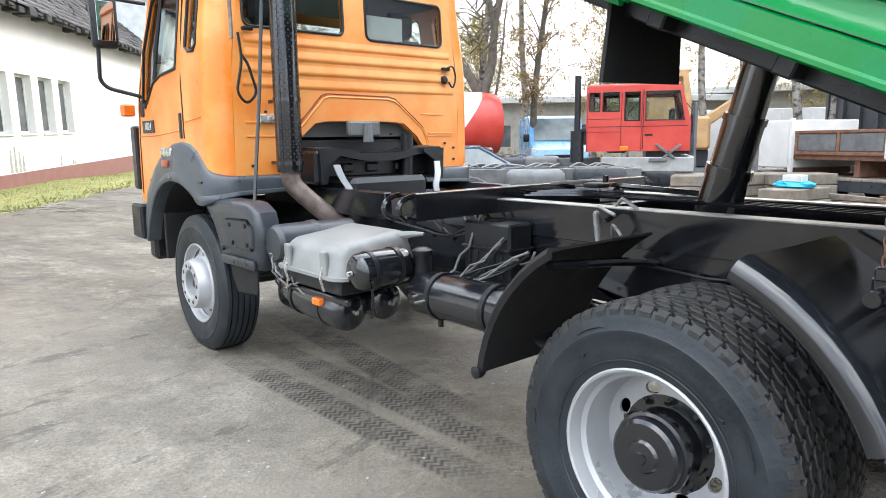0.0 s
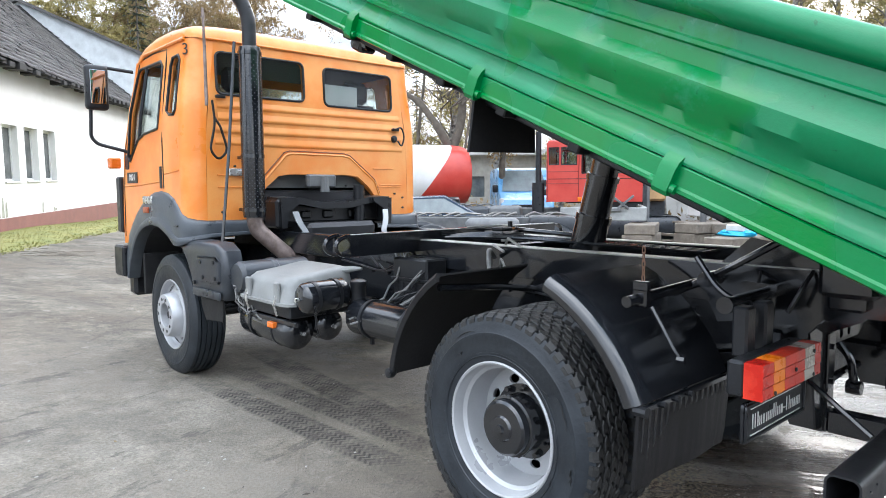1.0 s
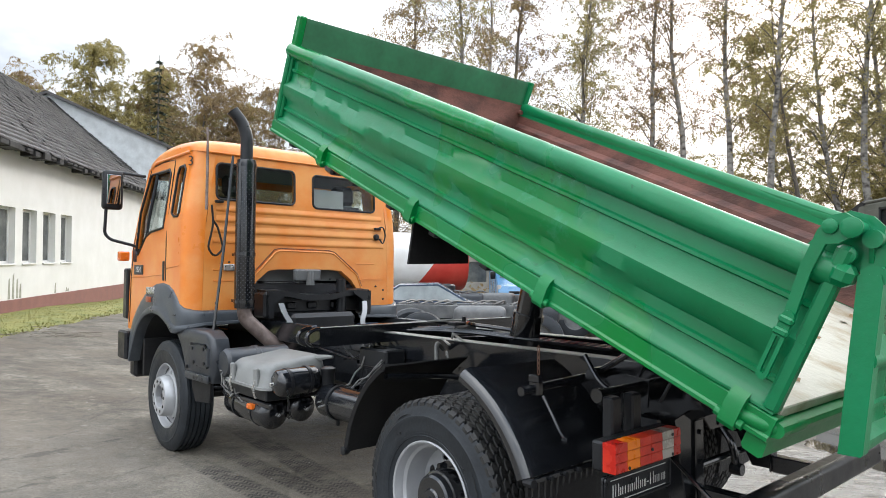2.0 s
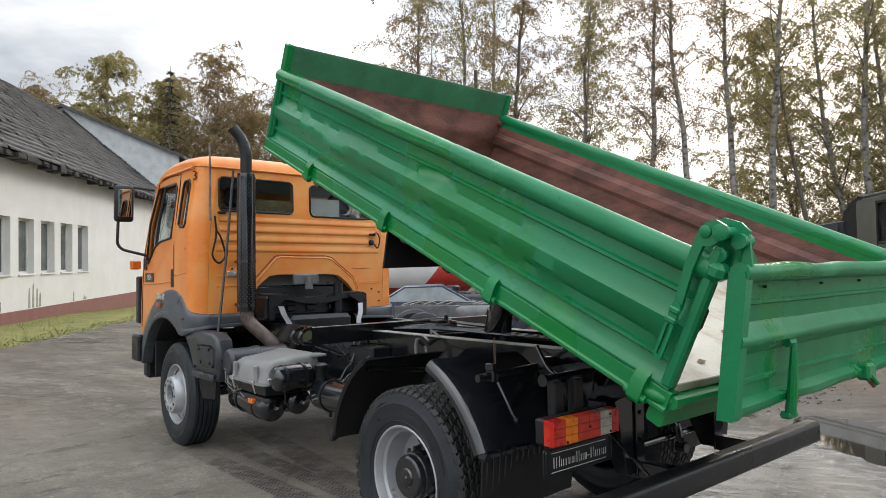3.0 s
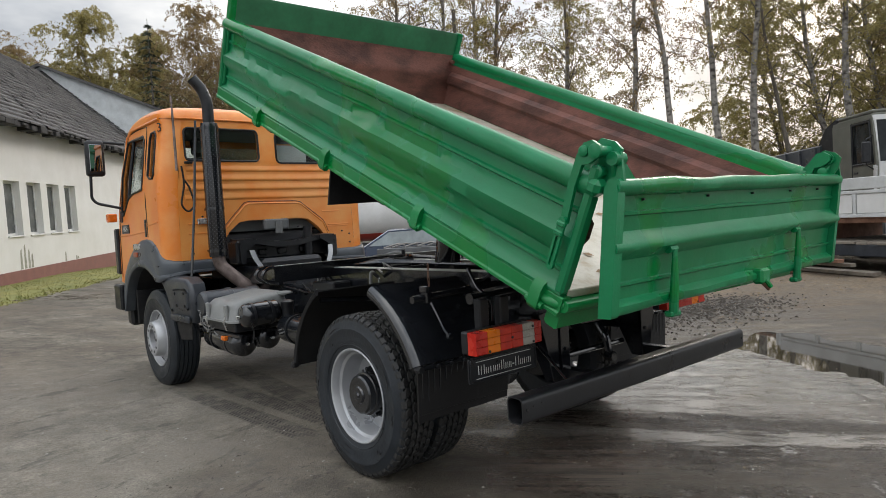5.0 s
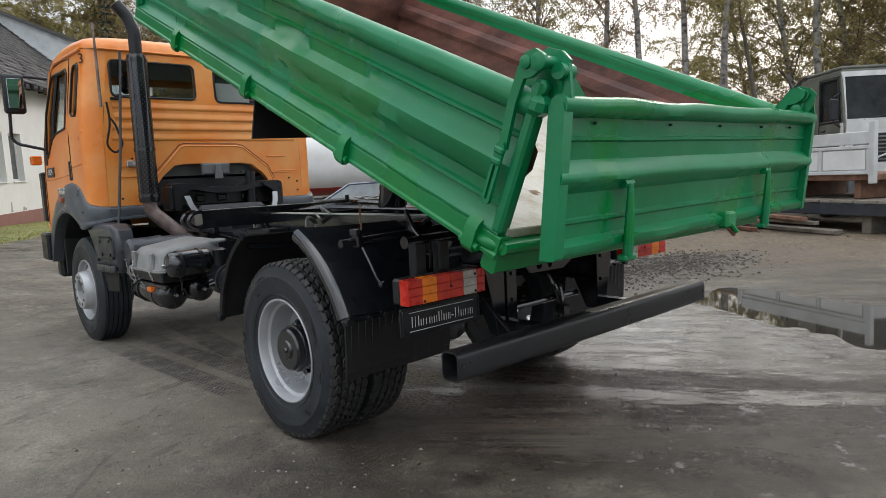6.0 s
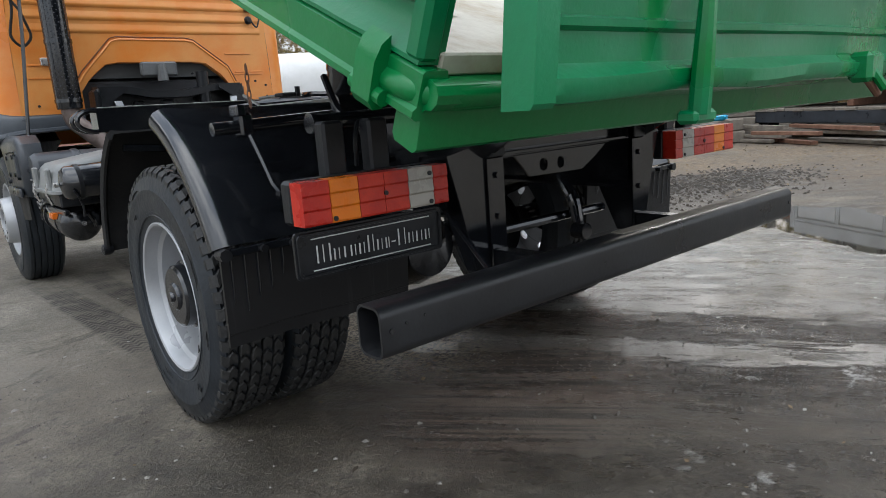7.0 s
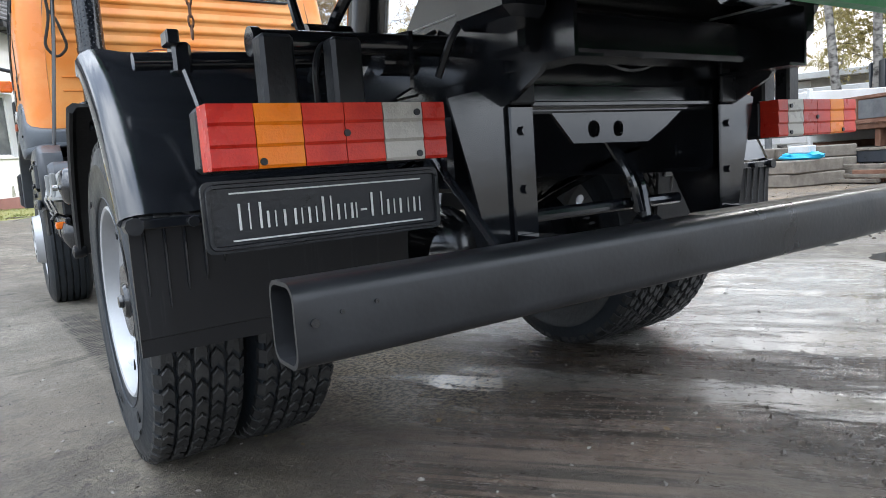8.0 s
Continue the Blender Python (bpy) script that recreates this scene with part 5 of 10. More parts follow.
# underside: long beams, cross ribs, black sheet
bm = bmesh.new()
bbox(bm, (-HALF + 0.03, 0.12, 0.012), (HALF - 0.03, LEN - 0.05, 0.032))
under = part("under_sheet", bm, M_BLACKMATT, tbody)
for sx in (-1, 1):
    bm = bmesh.new()
    bbox(bm, (sx * 0.46 - 0.05, 0.30, -0.12), (sx * 0.46 + 0.05, LEN - 0.35, 0.010), 0.008)
    part("under_beam", bm, M_BLACK, tbody)
    bm = bmesh.new()
    bbox(bm, (sx * (HALF - 0.16) - 0.03, 0.85, -0.10), (sx * (HALF - 0.16) + 0.03, LEN - 0.15, 0.010), 0.006)
    part("under_beam", bm, M_BLACKMATT, tbody)
for k in range(9):
    s = 0.22 + k * 0.42
    bm = bmesh.new()
    w_ = HALF - 0.05 if k > 2 else 0.62
    bbox(bm, (-w_, s - 0.03, -0.095 if k else -0.05), (w_, s + 0.03, 0.010), 0.006)
    part("under_rib", bm, M_BLACKMATT, tbody)
# rubber flap hanging under the body
bm = bmesh.new()
ss = [i / 8 for i in range(9)]
strip(bm, [(-1.18, 1.735), (-0.745, 1.745), (-0.745, 2.06), (-1.13, 2.06)], [0.0, 1.0], None, lambda s, p, q: (p, 0.18 + 0.014 * (s - 0.5) + 0.01 * math.sin(p * 9), q), True)
part("rubber_flap", bm, M_FLAP, tbody, "black rubber flap hanging below the body")
# front support feet and a lamp under the front edge
bm = bmesh.new()
box(bm, (-0.06, -0.04, -0.16), (0.06, 0.05, 0.0), 0.015, BED @ Matrix.Translation((-HALF + 0.22, LEN - 0.55, 0.0)))
cyl(bm, bp(-HALF + 0.20, LEN - 0.62, -0.10), bp(-HALF + 0.20, LEN - 0.48, -0.13), 0.035, n=10)
part("support_foot", bm, M_BLACK, tbody)
bm = bmesh.new()
tube(bm, bend([bp(-0.25, LEN - 0.7, -0.05), bp(-0.25, LEN - 0.5, -0.16), bp(0.05, LEN - 0.42, -0.17), bp(0.05, LEN - 0.6, -0.05)], 0.06), 0.014, 6)
part("guard_loop", bm, M_BLACK, tbody)

# tailgate hanging plumb from its upper pivots
TGX0, TGX1, TGY = -1.230, 1.185, -2.025


def tg(s, p, q):
    return (s, TGY - p + 0.115 * (1.70 - q) + 0.04 * (s - TGX0) / 2.41, q + 0.020 * (s - TGX0) / 2.41 + 0.003 * noise.noise((s * 2.2, q * 3, 1.0)))


ss = [TGX0 + (TGX1 - TGX0) * i / 70 for i in range(71)]
TGP = [(0.0, 1.166), (0.030, 1.168), (0.040, 1.180), (0.040, 1.204), (0.004, 1.226), (0.0, 1.274), (0.012, 1.280), (0.012, 1.292), (0.0, 1.298), (0.0, 1.384), (0.046, 1.424), (0.048, 1.440), (0.042, 1.456), (0.0, 1.502), (0.0, 1.562), (0.011, 1.568), (0.011, 1.579), (0.0, 1.585), (0.0, 1.645), (0.030, 1.650), (0.046, 1.664), (0.050, 1.685), (0.044, 1.704), (0.028, 1.716), (-0.004, 1.718), (-0.022, 1.704), (-0.024, 1.645), (-0.024, 1.166)]
bm = bmesh.new()
strip(bm, TGP, ss, None, lambda s, p, q: tg(s, p + 0.006 * noise.noise((s * 1.5, q * 6, 2.0)) + 0.0035 * noise.noise((s * 6, q * 15, 8.0)), q + (0.009 * noise.noise((s * 3.1, 5.0, 2.0)) if q > 1.65 or q < 1.21 else 0.0)), True)
gate = part("tailgate", bm, M_GREEN, truck, "green ribbed steel tailgate hanging from its top pivots", sharp=40)
for s0, s1 in ((TGX0 - 0.006, TGX0 + 0.044), (TGX1 - 0.034, TGX1 + 0.006)):
    bm = bmesh.new()
    strip(bm, [(-0.026, 1.160), (0.034, 1.160), (0.040, 1.168), (0.042, 1.66), (0.034, 1.690), (-0.026, 1.690)], s0, s1, tg, True)
    part("edge_post", bm, M_GREEN, gate)
for s in (-0.79, 0.56):
    bm = bmesh.new()
    tube(bm, [tg(s, 0.046, 1.405), tg(s, 0.052, 1.31), tg(s, 0.056, 1.20), tg(s + 0.004, 0.056, 1.125)], [0.011, 0.017, 0.021, 0.021], 10)
    cyl(bm, tg(s - 0.03, 0.030, 1.405), tg(s + 0.03, 0.030, 1.405), 0.018, n=8)
    box(bm, (-0.022, -0.022, -0.014), (0.055, 0.022, 0.012), 0.007, Matrix.Translation(tg(s, 0.045, 1.120)))
    part("guide_bar", bm, M_GREEN, gate)
bm = bmesh.new()
box(bm, (-0.05, -0.03, -0.05), (0.05, 0.03, 0.03), 0.012, Matrix.Translation(tg(0.12, 0.04, 1.20)))
cyl(bm, tg(0.10, 0.05, 1.20), tg(0.14, 0.09, 1.13), 0.012, n=8)
part("gate_catch", bm, M_GREEN, gate)
bm = bmesh.new()
cyl(bm, tg(0.10, 0.05, 1.165), tg(0.16, 0.07, 1.115), 0.010, n=8)
part("catch_pin", bm, M_RUST, gate)
bm = bmesh.new()
for s in (-1.0, -0.45, 0.02, 0.5, 0.9):
    cyl(bm, tg(s, 0.0, 1.628), tg(s, 0.014, 1.628), 0.0055, n=8)
tagged(part("rivets", bm, M_BLACKMATT, gate), kind="stuff")
for s, d in ((TGX0 + 0.035, 1), (TGX1 - 0.03, -1)):
    bm = bmesh.new()
    pts = [(0.0, 1.70), (0.150 * d, 1.70), (0.035 * d, 1.80), (0.012 * d, 1.822), (-0.022 * d, 1.82), (-0.030 * d, 1.79)]
    plate(bm, pts if d > 0 else pts[::-1], [], lambda u, v, w, s=s: tg(s + u, w - 0.01, v), 0.014)
    cyl(bm, tg(s - 0.035, 0.0, 1.795), tg(s + 0.035, 0.0, 1.795), 0.028, n=12)
    strip(bm, [(-0.03, 1.70), (0.045, 1.70), (0.022, 1.82), (-0.03, 1.82)], s - 0.008, s + 0.008, tg, True)
    part("pivot_bracket", bm, M_GREEN, gate)

# ---- cab ----
bm = bmesh.new()


def side_x(z):
    return 1.205 - 0.085 * smooth01((z - 2.05) / 0.8)


def side_plate(sx):
    bm = bmesh.new()
    outline = [(3.50, 1.33), (3.60, 1.43), (3.70, 1.49), (3.80, 1.53), (3.92, 1.545), (4.08, 1.53), (4.27, 1.48), (4.52, 1.35), (4.72, 1.20), (4.82, 1.08), (4.98, 1.08), (4.97, 1.40), (4.93, 1.72), (4.88, 1.95), (4.76, 2.35), (4.62, 2.74), (4.40, 2.80), (3.9, 2.81), (3.50, 2.80), (3.50, 2.05)]
    small = [(3.565, 2.24), (3.60, 2.20), (3.70, 2.205), (3.765, 2.24), (3.775, 2.62), (3.74, 2.68), (3.62, 2.685), (3.575, 2.64)]
    door = [(3.955, 2.11), (4.30, 2.085), (4.46, 2.04), (4.70, 1.86), (4.755, 1.90), (4.70, 2.30), (4.585, 2.66), (4.52, 2.69), (4.02, 2.69), (3.96, 2.64)]
    plate(bm, outline, [small, door], lambda u, v, w: (sx * (side_x(v) - w), u, v), 0.045)
    return bm, small, door


for sx in (-1, 1):
    bm, small, door = side_plate(sx)
    wall = part("cab_side", bm, M_ORANGE, truck, "sun-faded orange cab side", sharp=20)
    for loop, shrink in ((small, 0.0), (door, 0.0)):
        bm = bmesh.new()
        plate(bm, loop, [], lambda u, v, w: (sx * (side_x(v) - 0.022 - w), u, v), 0.004)
        part("side_window", bm, M_GLASSCAB, wall)
        bm = bmesh.new()
        pts = [(sx * (side_x(v) + 0.002), u, v) for u, v in loop]
        tube(bm, pts + pts[:2], 0.012, 6, caps=False)
        part("window_seal", bm, M_BLACKMATT, wall)
    # door joint, divider bar and trims
    bm = bmesh.new()
    tube(bm, [(sx * (side_x(z) + 0.0005), y, z) for y, z in ((3.865, 1.60), (3.865, 2.0), (3.87, 2.4), (3.885, 2.77), (4.2, 2.785), (4.5, 2.77))], 0.006, 5)
    tube(bm, [(sx * (side_x(z) + 0.0005), y, z) for y, z in ((4.93, 1.15), (4.905, 1.6), (4.84, 1.95), (4.70, 2.4), (4.57, 2.74))], 0.006, 5)
    part("door_joint", bm, M_BLACKMATT, wall)
    bm = bmesh.new()
    tube(bm, [(sx * (side_x(z) - 0.012), y, z) for y, z in ((4.47, 2.05), (4.44, 2.3), (4.40, 2.68))], 0.016, 6)
    part("window_divider", bm, M_BLACKMATT, wall)
    bm = bmesh.new()
    box(bm, (sx * 1.203 - 0.012, 3.90, 1.60), (sx * 1.203 + 0.012, 3.945, 1.79), 0.008)
    part("door_handle", bm, M_BLACKMATT, wall)
    bm = bmesh.new()
    tube(bm, [(sx * (side_x(z) + 0.001), y, z) for y, z in ((3.52, 1.745), (3.85, 1.72))], 0.006, 4)
    tube(bm, [(sx * (side_x(z) + 0.001), y, z) for y, z in ((3.95, 1.66), (4.55, 1.63), (4.9, 1.63))], 0.006, 4)
    part("side_crease", bm, M_ORANGE, wall)
    # rounded rear corner
    bm = bmesh.new()
    rows = []
    for z in (1.33, 1.7, 2.05, 2.2, 2.35, 2.5, 2.65, 2.80):
        xb = side_x(z) - 0.16 - 0.03 * smooth01((z - 1.4) / 1.4)
        yb = 3.365 + 0.03 * smooth01((z - 2.0) / 0.8)
        p, q, r = Vector((side_x(z), 3.50)), Vector((side_x(z) - 0.005, 3.385 + (yb - 3.365))), Vector((xb, yb))
        rows.append([bm.verts.new((sx * w.x, w.y, z)) for w in [(1 - t) ** 2 * p + 2 * t * (1 - t) * q + t * t * r for t in [i / 8 for i in range(9)]]])
    for a, b in zip(rows, rows[1:]):
        for i in range(8):
            bm.faces.new((a[i], a[i + 1], b[i + 1], b[i]))
    part("cab_corner", bm, M_ORANGE, wall, sharp=50)


def back_half(z):
    return side_x(z) - 0.16 - 0.03 * smooth01((z - 1.4) / 1.4)


def back_y(z):
    return 3.365 + 0.03 * smooth01((z - 2.0) / 0.8)


bm = bmesh.new()
outline = [(-back_half(1.33), 1.33), (-0.60, 1.33), (-0.60, 1.52), (-0.52, 1.60), (-0.40, 1.70), (-0.30, 1.715), (0.30, 1.715), (0.42, 1.70), (0.55, 1.60), (0.63, 1.52), (0.63, 1.33), (back_half(1.33), 1.33), (back_half(2.05), 2.05), (back_half(2.4), 2.4), (back_half(2.8), 2.80), (-back_half(2.8), 2.80), (-back_half(2.4), 2.4), (-back_half(2.05), 2.05)]
wl, wr = rrect(-0.925, 2.365, -0.115, 2.705, 0.05), rrect(0.095, 2.35, 0.865, 2.69, 0.05)
plate(bm, outline, [wl, wr], lambda u, v, w: (u, back_y(v) + w, v), 0.045)
rear = part("cab_back", bm, M_ORANGEBACK, truck, "orange ribbed rear wall of the cab", sharp=20)
for loop in (wl, wr):
    bm = bmesh.new()
    plate(bm, loop, [], lambda u, v, w: (u, back_y(v) + 0.018 + w, v), 0.004)
    part("rear_window", bm, M_GLASSCAB, rear)
    bm = bmesh.new()
    pts = [(u, back_y(v) - 0.002, v) for u, v in loop]
    tube(bm, pts + pts[:2], 0.011, 6, caps=False)
    part("window_seal", bm, M_BLACKMATT, rear)
# pressed ribs
for z, a, b in ((2.27, -0.93, 0.95), (2.17, -0.93, 0.95), (2.07, -0.95, 0.97), (1.97, -0.96, 0.98)):
    bm = bmesh.new()
    strip(bm, [(0.003, -0.022), (-0.004, -0.012), (-0.0075, -0.002), (-0.007, 0.006), (-0.004, 0.020), (0.003, 0.05)], a, b, lambda s, p, q, z=z: (s, back_y(z + q) + p, z + q), True)
    part("pressed_rib", bm, M_ORANGEBACK, rear, sharp=30)
# raised arch panel over the engine tunnel
bm = bmesh.new()
arch_o = [(-0.66, 1.50), (-0.56, 1.64), (-0.33, 1.885), (-0.28, 1.90), (0.27, 1.895), (0.34, 1.88), (0.62, 1.66), (0.68, 1.52)]
arch_i = [(0.635, 1.50), (0.555, 1.605), (0.425, 1.705), (0.30, 1.720), (-0.30, 1.720), (-0.405, 1.705), (-0.525, 1.605), (-0.605, 1.50)]
plate(bm, arch_o + arch_i, [], lambda u, v, w: (u, back_y(v) - 0.022 + w, v), 0.02)
part("arch_panel", bm, M_ORANGEBACK, rear, sharp=20)
for k_, r_, mt_ in ((0.0, 0.011, M_ORANGEBACK), (0.024, 0.0045, M_RUST)):
    bm = bmesh.new()
    tube(bm, [(u * (1 + k_), back_y(v) - 0.018 + k_ * 0.6, v + k_) for u, v in arch_o], r_, 6)
    part("arch_lip", bm, mt_, rear)
bm = bmesh.new()
for x0, x1, z in ((-0.95, -0.68, 1.70), (-0.95, -0.70, 1.60), (0.68, 0.96, 1.60), (0.70, 0.97, 1.62), (0.62, 0.86, 1.78)):
    box(bm, (x0, 3.358, z), (x1, 3.366, z + 0.012), 0.002)
tagged(part("panel_crease", bm, M_ORANGE, rear), kind="stuff")
bm = bmesh.new()
for x, z in ((-0.72, 1.46), (-0.80, 1.78), (0.0, 1.80), (0.2, 1.79), (-0.25, 1.79), (0.88, 1.54), (0.98, 1.5), (0.30, 1.62), (-0.92, 1.40), (0.98, 1.40)):
    cyl(bm, (x, 3.352, z), (x, 3.366, z), 0.010, n=8)
tagged(part("panel_bolts", bm, M_BLACKMATT, rear), kind="stuff")
# pull handles with looped cords
for x, z, w in ((-0.92, 2.34, 0.0), (0.88, 2.17, 0.0)):
    bm = bmesh.new()
    box(bm, (x - 0.03, 3.33, z - 0.012), (x + 0.05, 3.366, z + 0.014), 0.006)
    part("bracket", bm, M_BLACKMATT, rear)
bm = bmesh.new()
tube(bm, bend([(-1.0, 3.30, 2.30), (-0.985, 3.29, 2.12), (-1.04, 3.28, 1.90), (-0.97, 3.28, 1.82), (-0.89, 3.28, 1.90), (-0.945, 3.29, 2.10), (-0.985, 3.30, 2.16)], 0.07), 0.010, 6)
part("cord_loop", bm, M_BLACKMATT, rear)
bm = bmesh.new()
tube(bm, bend([(0.86, 3.31, 2.17), (0.93, 3.30, 2.20), (0.97, 3.30, 2.10), (0.93, 3.30, 2.0), (0.89, 3.31, 2.06)], 0.05), 0.008, 6)
lathe(bm, (0.88, 3.366, 2.08), (0, -1, 0), [(0, 0.035), (0.02, 0.035), (0.03, 0.02)], 12, (False, True))
part("cord_loop", bm, M_BLACKMATT, rear)
bm = bmesh.new()
box(bm, (-0.86, 3.33, 1.70), (-0.70, 3.366, 1.76), 0.006)
box(bm, (-0.80, 3.315, 1.715), (-0.72, 3.332, 1.745), 0.004)
part("cab_lock", bm, M_CHROME, rear)
# left rear edge strip with upright tube (aerial base)
bm = bmesh.new()
tube(bm, [(-1.06, 3.27, 2.25), (-1.06, 3.27, 2.66), (-1.062, 3.27, 2.86)], [0.014, 0.013, 0.011], 8)
tube(bm, [(-1.062, 3.27, 2.86), (-1.064, 3.27, 2.95)], [0.009, 0.009], 8)
cyl(bm, (-1.064, 3.27, 2.93), (-1.066, 3.27, 3.0), 0.016, 0.010, n=8)
part("aerial", bm, M_EXHAUST, rear)
bm = bmesh.new()
tube(bm, [(-0.93, 3.02, 2.72), (-1.0, 3.02, 1.9), (-1.10, 3.0, 1.06)], 0.0125, 8)
part("guide_rod", bm, M_BLACK, truck, "thin black upright rod behind the cab")
# roof
bm = bmesh.new()
sec = []
for y, top, hw, zb in ((3.385, 2.80, 1.005, 2.795), (3.41, 2.875, 0.985, 2.80), (3.47, 2.925, 0.995, 2.805), (3.6, 2.955, 1.02, 2.81), (3.9, 2.985, 1.04, 2.815), (4.2, 2.985, 1.04, 2.81), (4.45, 2.955, 1.03, 2.78), (4.60, 2.90, 1.02, 2.74), (4.66, 2.80, 1.0, 2.70)):
    e = 1.125 if y > 3.46 else (1.0 if y < 3.4 else 1.06)
    row = []
    for i in range(25):
        t = math.pi * i / 24
        cx, sy = math.cos(t), math.sin(t)
        row.append(bm.verts.new((e * math.copysign(abs(cx) ** 0.35, cx), y, zb + (top - zb) * abs(sy) ** 0.55)))
    sec.append(row)
for a, b in zip(sec, sec[1:]):
    for i in range(24):
        bm.faces.new((a[i], a[i + 1], b[i + 1], b[i]))
bm.faces.new(list(reversed(sec[0])))
bm.faces.new(sec[-1])
roof = part("cab_roof", bm, M_ORANGE, truck, "faded orange domed cab roof", sharp=50)
bm = bmesh.new()
for sx in (-1, 1):
    tube(bm, [(sx * 1.13, 3.5, 2.80), (sx * 1.13, 4.4, 2.80), (sx * 1.12, 4.62, 2.74)], 0.014, 6)
tube(bm, [(-1.0, 3.385, 2.80), (1.0, 3.385, 2.80)], 0.012, 6)
part("roof_gutter", bm, M_ORANGE, roof)
# front of the cab, floor and inside
bm = bmesh.new()
plate(bm, [(-1.19, 1.08), (1.19, 1.08), (1.19, 1.9), (1.13, 2.76), (-1.13, 2.76), (-1.19, 1.9)], [[(-1.08, 1.92), (1.08, 1.92), (1.03, 2.66), (-1.03, 2.66)]], lambda u, v, w: (u, 4.985 - 0.36 * max(0.0, v - 1.75) ** 1.0 / 1.0 + w * 0.5, v), 0.05)
fr = part("cab_front", bm, M_ORANGE, truck)
bm = bmesh.new()
plate(bm, [(-1.08, 1.92), (1.08, 1.92), (1.03, 2.66), (-1.03, 2.66)], [], lambda u, v, w: (u, 4.995 - 0.36 * (v - 1.75) + w, v), 0.005)
part("windscreen", bm, M_GLASSCAB, fr)
bm = bmesh.new()
box(bm, (-1.13, 3.46, 1.30), (1.13, 4.9, 1.58), 0.02)
box(bm, (-1.1, 4.5, 1.58), (1.1, 4.92, 1.98), 0.06)
part("cab_floor", bm, M_CABIN, truck)
bm = bmesh.new()
box(bm, (-1.05, 3.46, 2.735), (1.05, 4.60, 2.755), 0.004)
part("roof_lining", bm, M_LINING, truck, "grey cloth roof lining")
for sx in (-1, 1):
    bm = bmesh.new()
    box(bm, (sx * 1.135 - 0.006, 3.52, 1.58), (sx * 1.135 + 0.006, 4.80, 2.02), 0.003)
    part("door_lining", bm, M_LINING, truck)
for z0, z1 in ((1.60, 2.335), (2.725, 2.765)):
    bm = bmesh.new()
    box(bm, (-0.93, 3.448, z0), (0.93, 3.456, z1), 0.002)
    part("back_lining", bm, M_LINING, rear)
for x in (-0.62, 0.62):
    bm = bmesh.new()
    box(bm, (x - 0.26, 3.72, 1.58), (x + 0.26, 4.25, 1.86), 0.05)
    box(bm, (x - 0.25, 3.58, 1.80), (x + 0.25, 3.75, 2.42), 0.05)
    box(bm, (x - 0.14, 3.60, 2.43), (x + 0.14, 3.70, 2.64), 0.04)
    part("seat", bm, M_CABIN, truck)
bm = bmesh.new()
box(bm, (0.14, 3.47, 2.36), (0.52, 3.475, 2.56), 0.0)
part("paper_sheet", bm, M_WHITEMARK, rear)
# numeral and model badge
text_part("numeral", "3", 0.13, Matrix.Translation((-1.135, 3.47, 2.705)) @ Matrix.Rotation(radians(-62), 4, "Z") @ Matrix.Rotation(radians(90), 4, "X"), M_BLACKMATT, rear)
bm = bmesh.new()
box(bm, (-1.213, 4.52, 1.655), (-1.204, 4.80, 1.755), 0.003)
badge = part("model_badge", bm, M_BLACKMATT, truck, "dark model badge with pale numerals")
text_part("numerals", "1824", 0.085, Matrix.Translation((-1.2155, 4.655, 1.705)) @ Matrix.Rotation(radians(-90), 4, "Z") @ Matrix.Rotation(radians(90), 4, "X"), M_WHITEMARK, badge, 0.001)

# mirror on its bent arm, indicator, wind deflector, bumper end
for sx in (-1, 1):
    bm = bmesh.new()
    tube(bm, bend([(sx * 1.12, 4.78, 2.70), (sx * 1.40, 4.86, 2.73), (sx * 1.47, 4.87, 2.65), (sx * 1.49, 4.87, 2.08), (sx * 1.44, 4.86, 2.02), (sx * 1.18, 4.80, 1.95), (sx * 1.17, 4.79, 1.86)], 0.07), 0.016, 8)
    box(bm, (sx * 1.18 - 0.035, 4.74, 1.78), (sx * 1.18 + 0.035, 4.84, 1.93), 0.015)
    arm = part("mirror_arm", bm, M_BLACKMATT, truck)
    bm = bmesh.new()
    box(bm, (sx * 1.43 - 0.10, 4.80, 2.33), (sx * 1.43 + 0.10, 4.90, 2.74), 0.035, seg=3)
    part("mirror_case", bm, M_BLACKMATT, arm)
    bm = bmesh.new()
    box(bm, (sx * 1.43 - 0.066, 4.790, 2.385), (sx * 1.43 + 0.066, 4.798, 2.69), 0.003)
    part("mirror_glass", bm, M_MIRROR, arm)
    bm = bmesh.new()
    box(bm, (sx * 1.26 - 0.05, 4.96, 1.80), (sx * 1.26 + 0.05, 5.06, 1.90), 0.012)
    part("indicator", bm, M_ORANGELAMP, truck, "orange front indicator lamp")
    bm = bmesh.new()
    box(bm, (sx * 1.21 - 0.02, 4.98, 1.18), (sx * 1.21 + 0.035, 5.10, 1.72), 0.015)
    part("wind_deflector", bm, M_BLACKMATT, truck)
    bm = bmesh.new()
    box(bm, (sx * 1.205 - 0.07, 4.84, 0.76), (sx * 1.205 + 0.02, 5.1, 1.06), 0.02)
    part("bumper_end", bm, M_BLACKMATT, truck)
bm = bmesh.new()
box(bm, (-1.14, 4.95, 0.55), (1.14, 5.12, 1.06), 0.03)
part("front_bumper", bm, M_BLACKMATT, truck)
bm = bmesh.new()
box(bm, (-1.15, 4.99, 1.08), (1.15, 5.04, 1.55), 0.02)
part("grille", bm, M_BLACKMATT, truck)

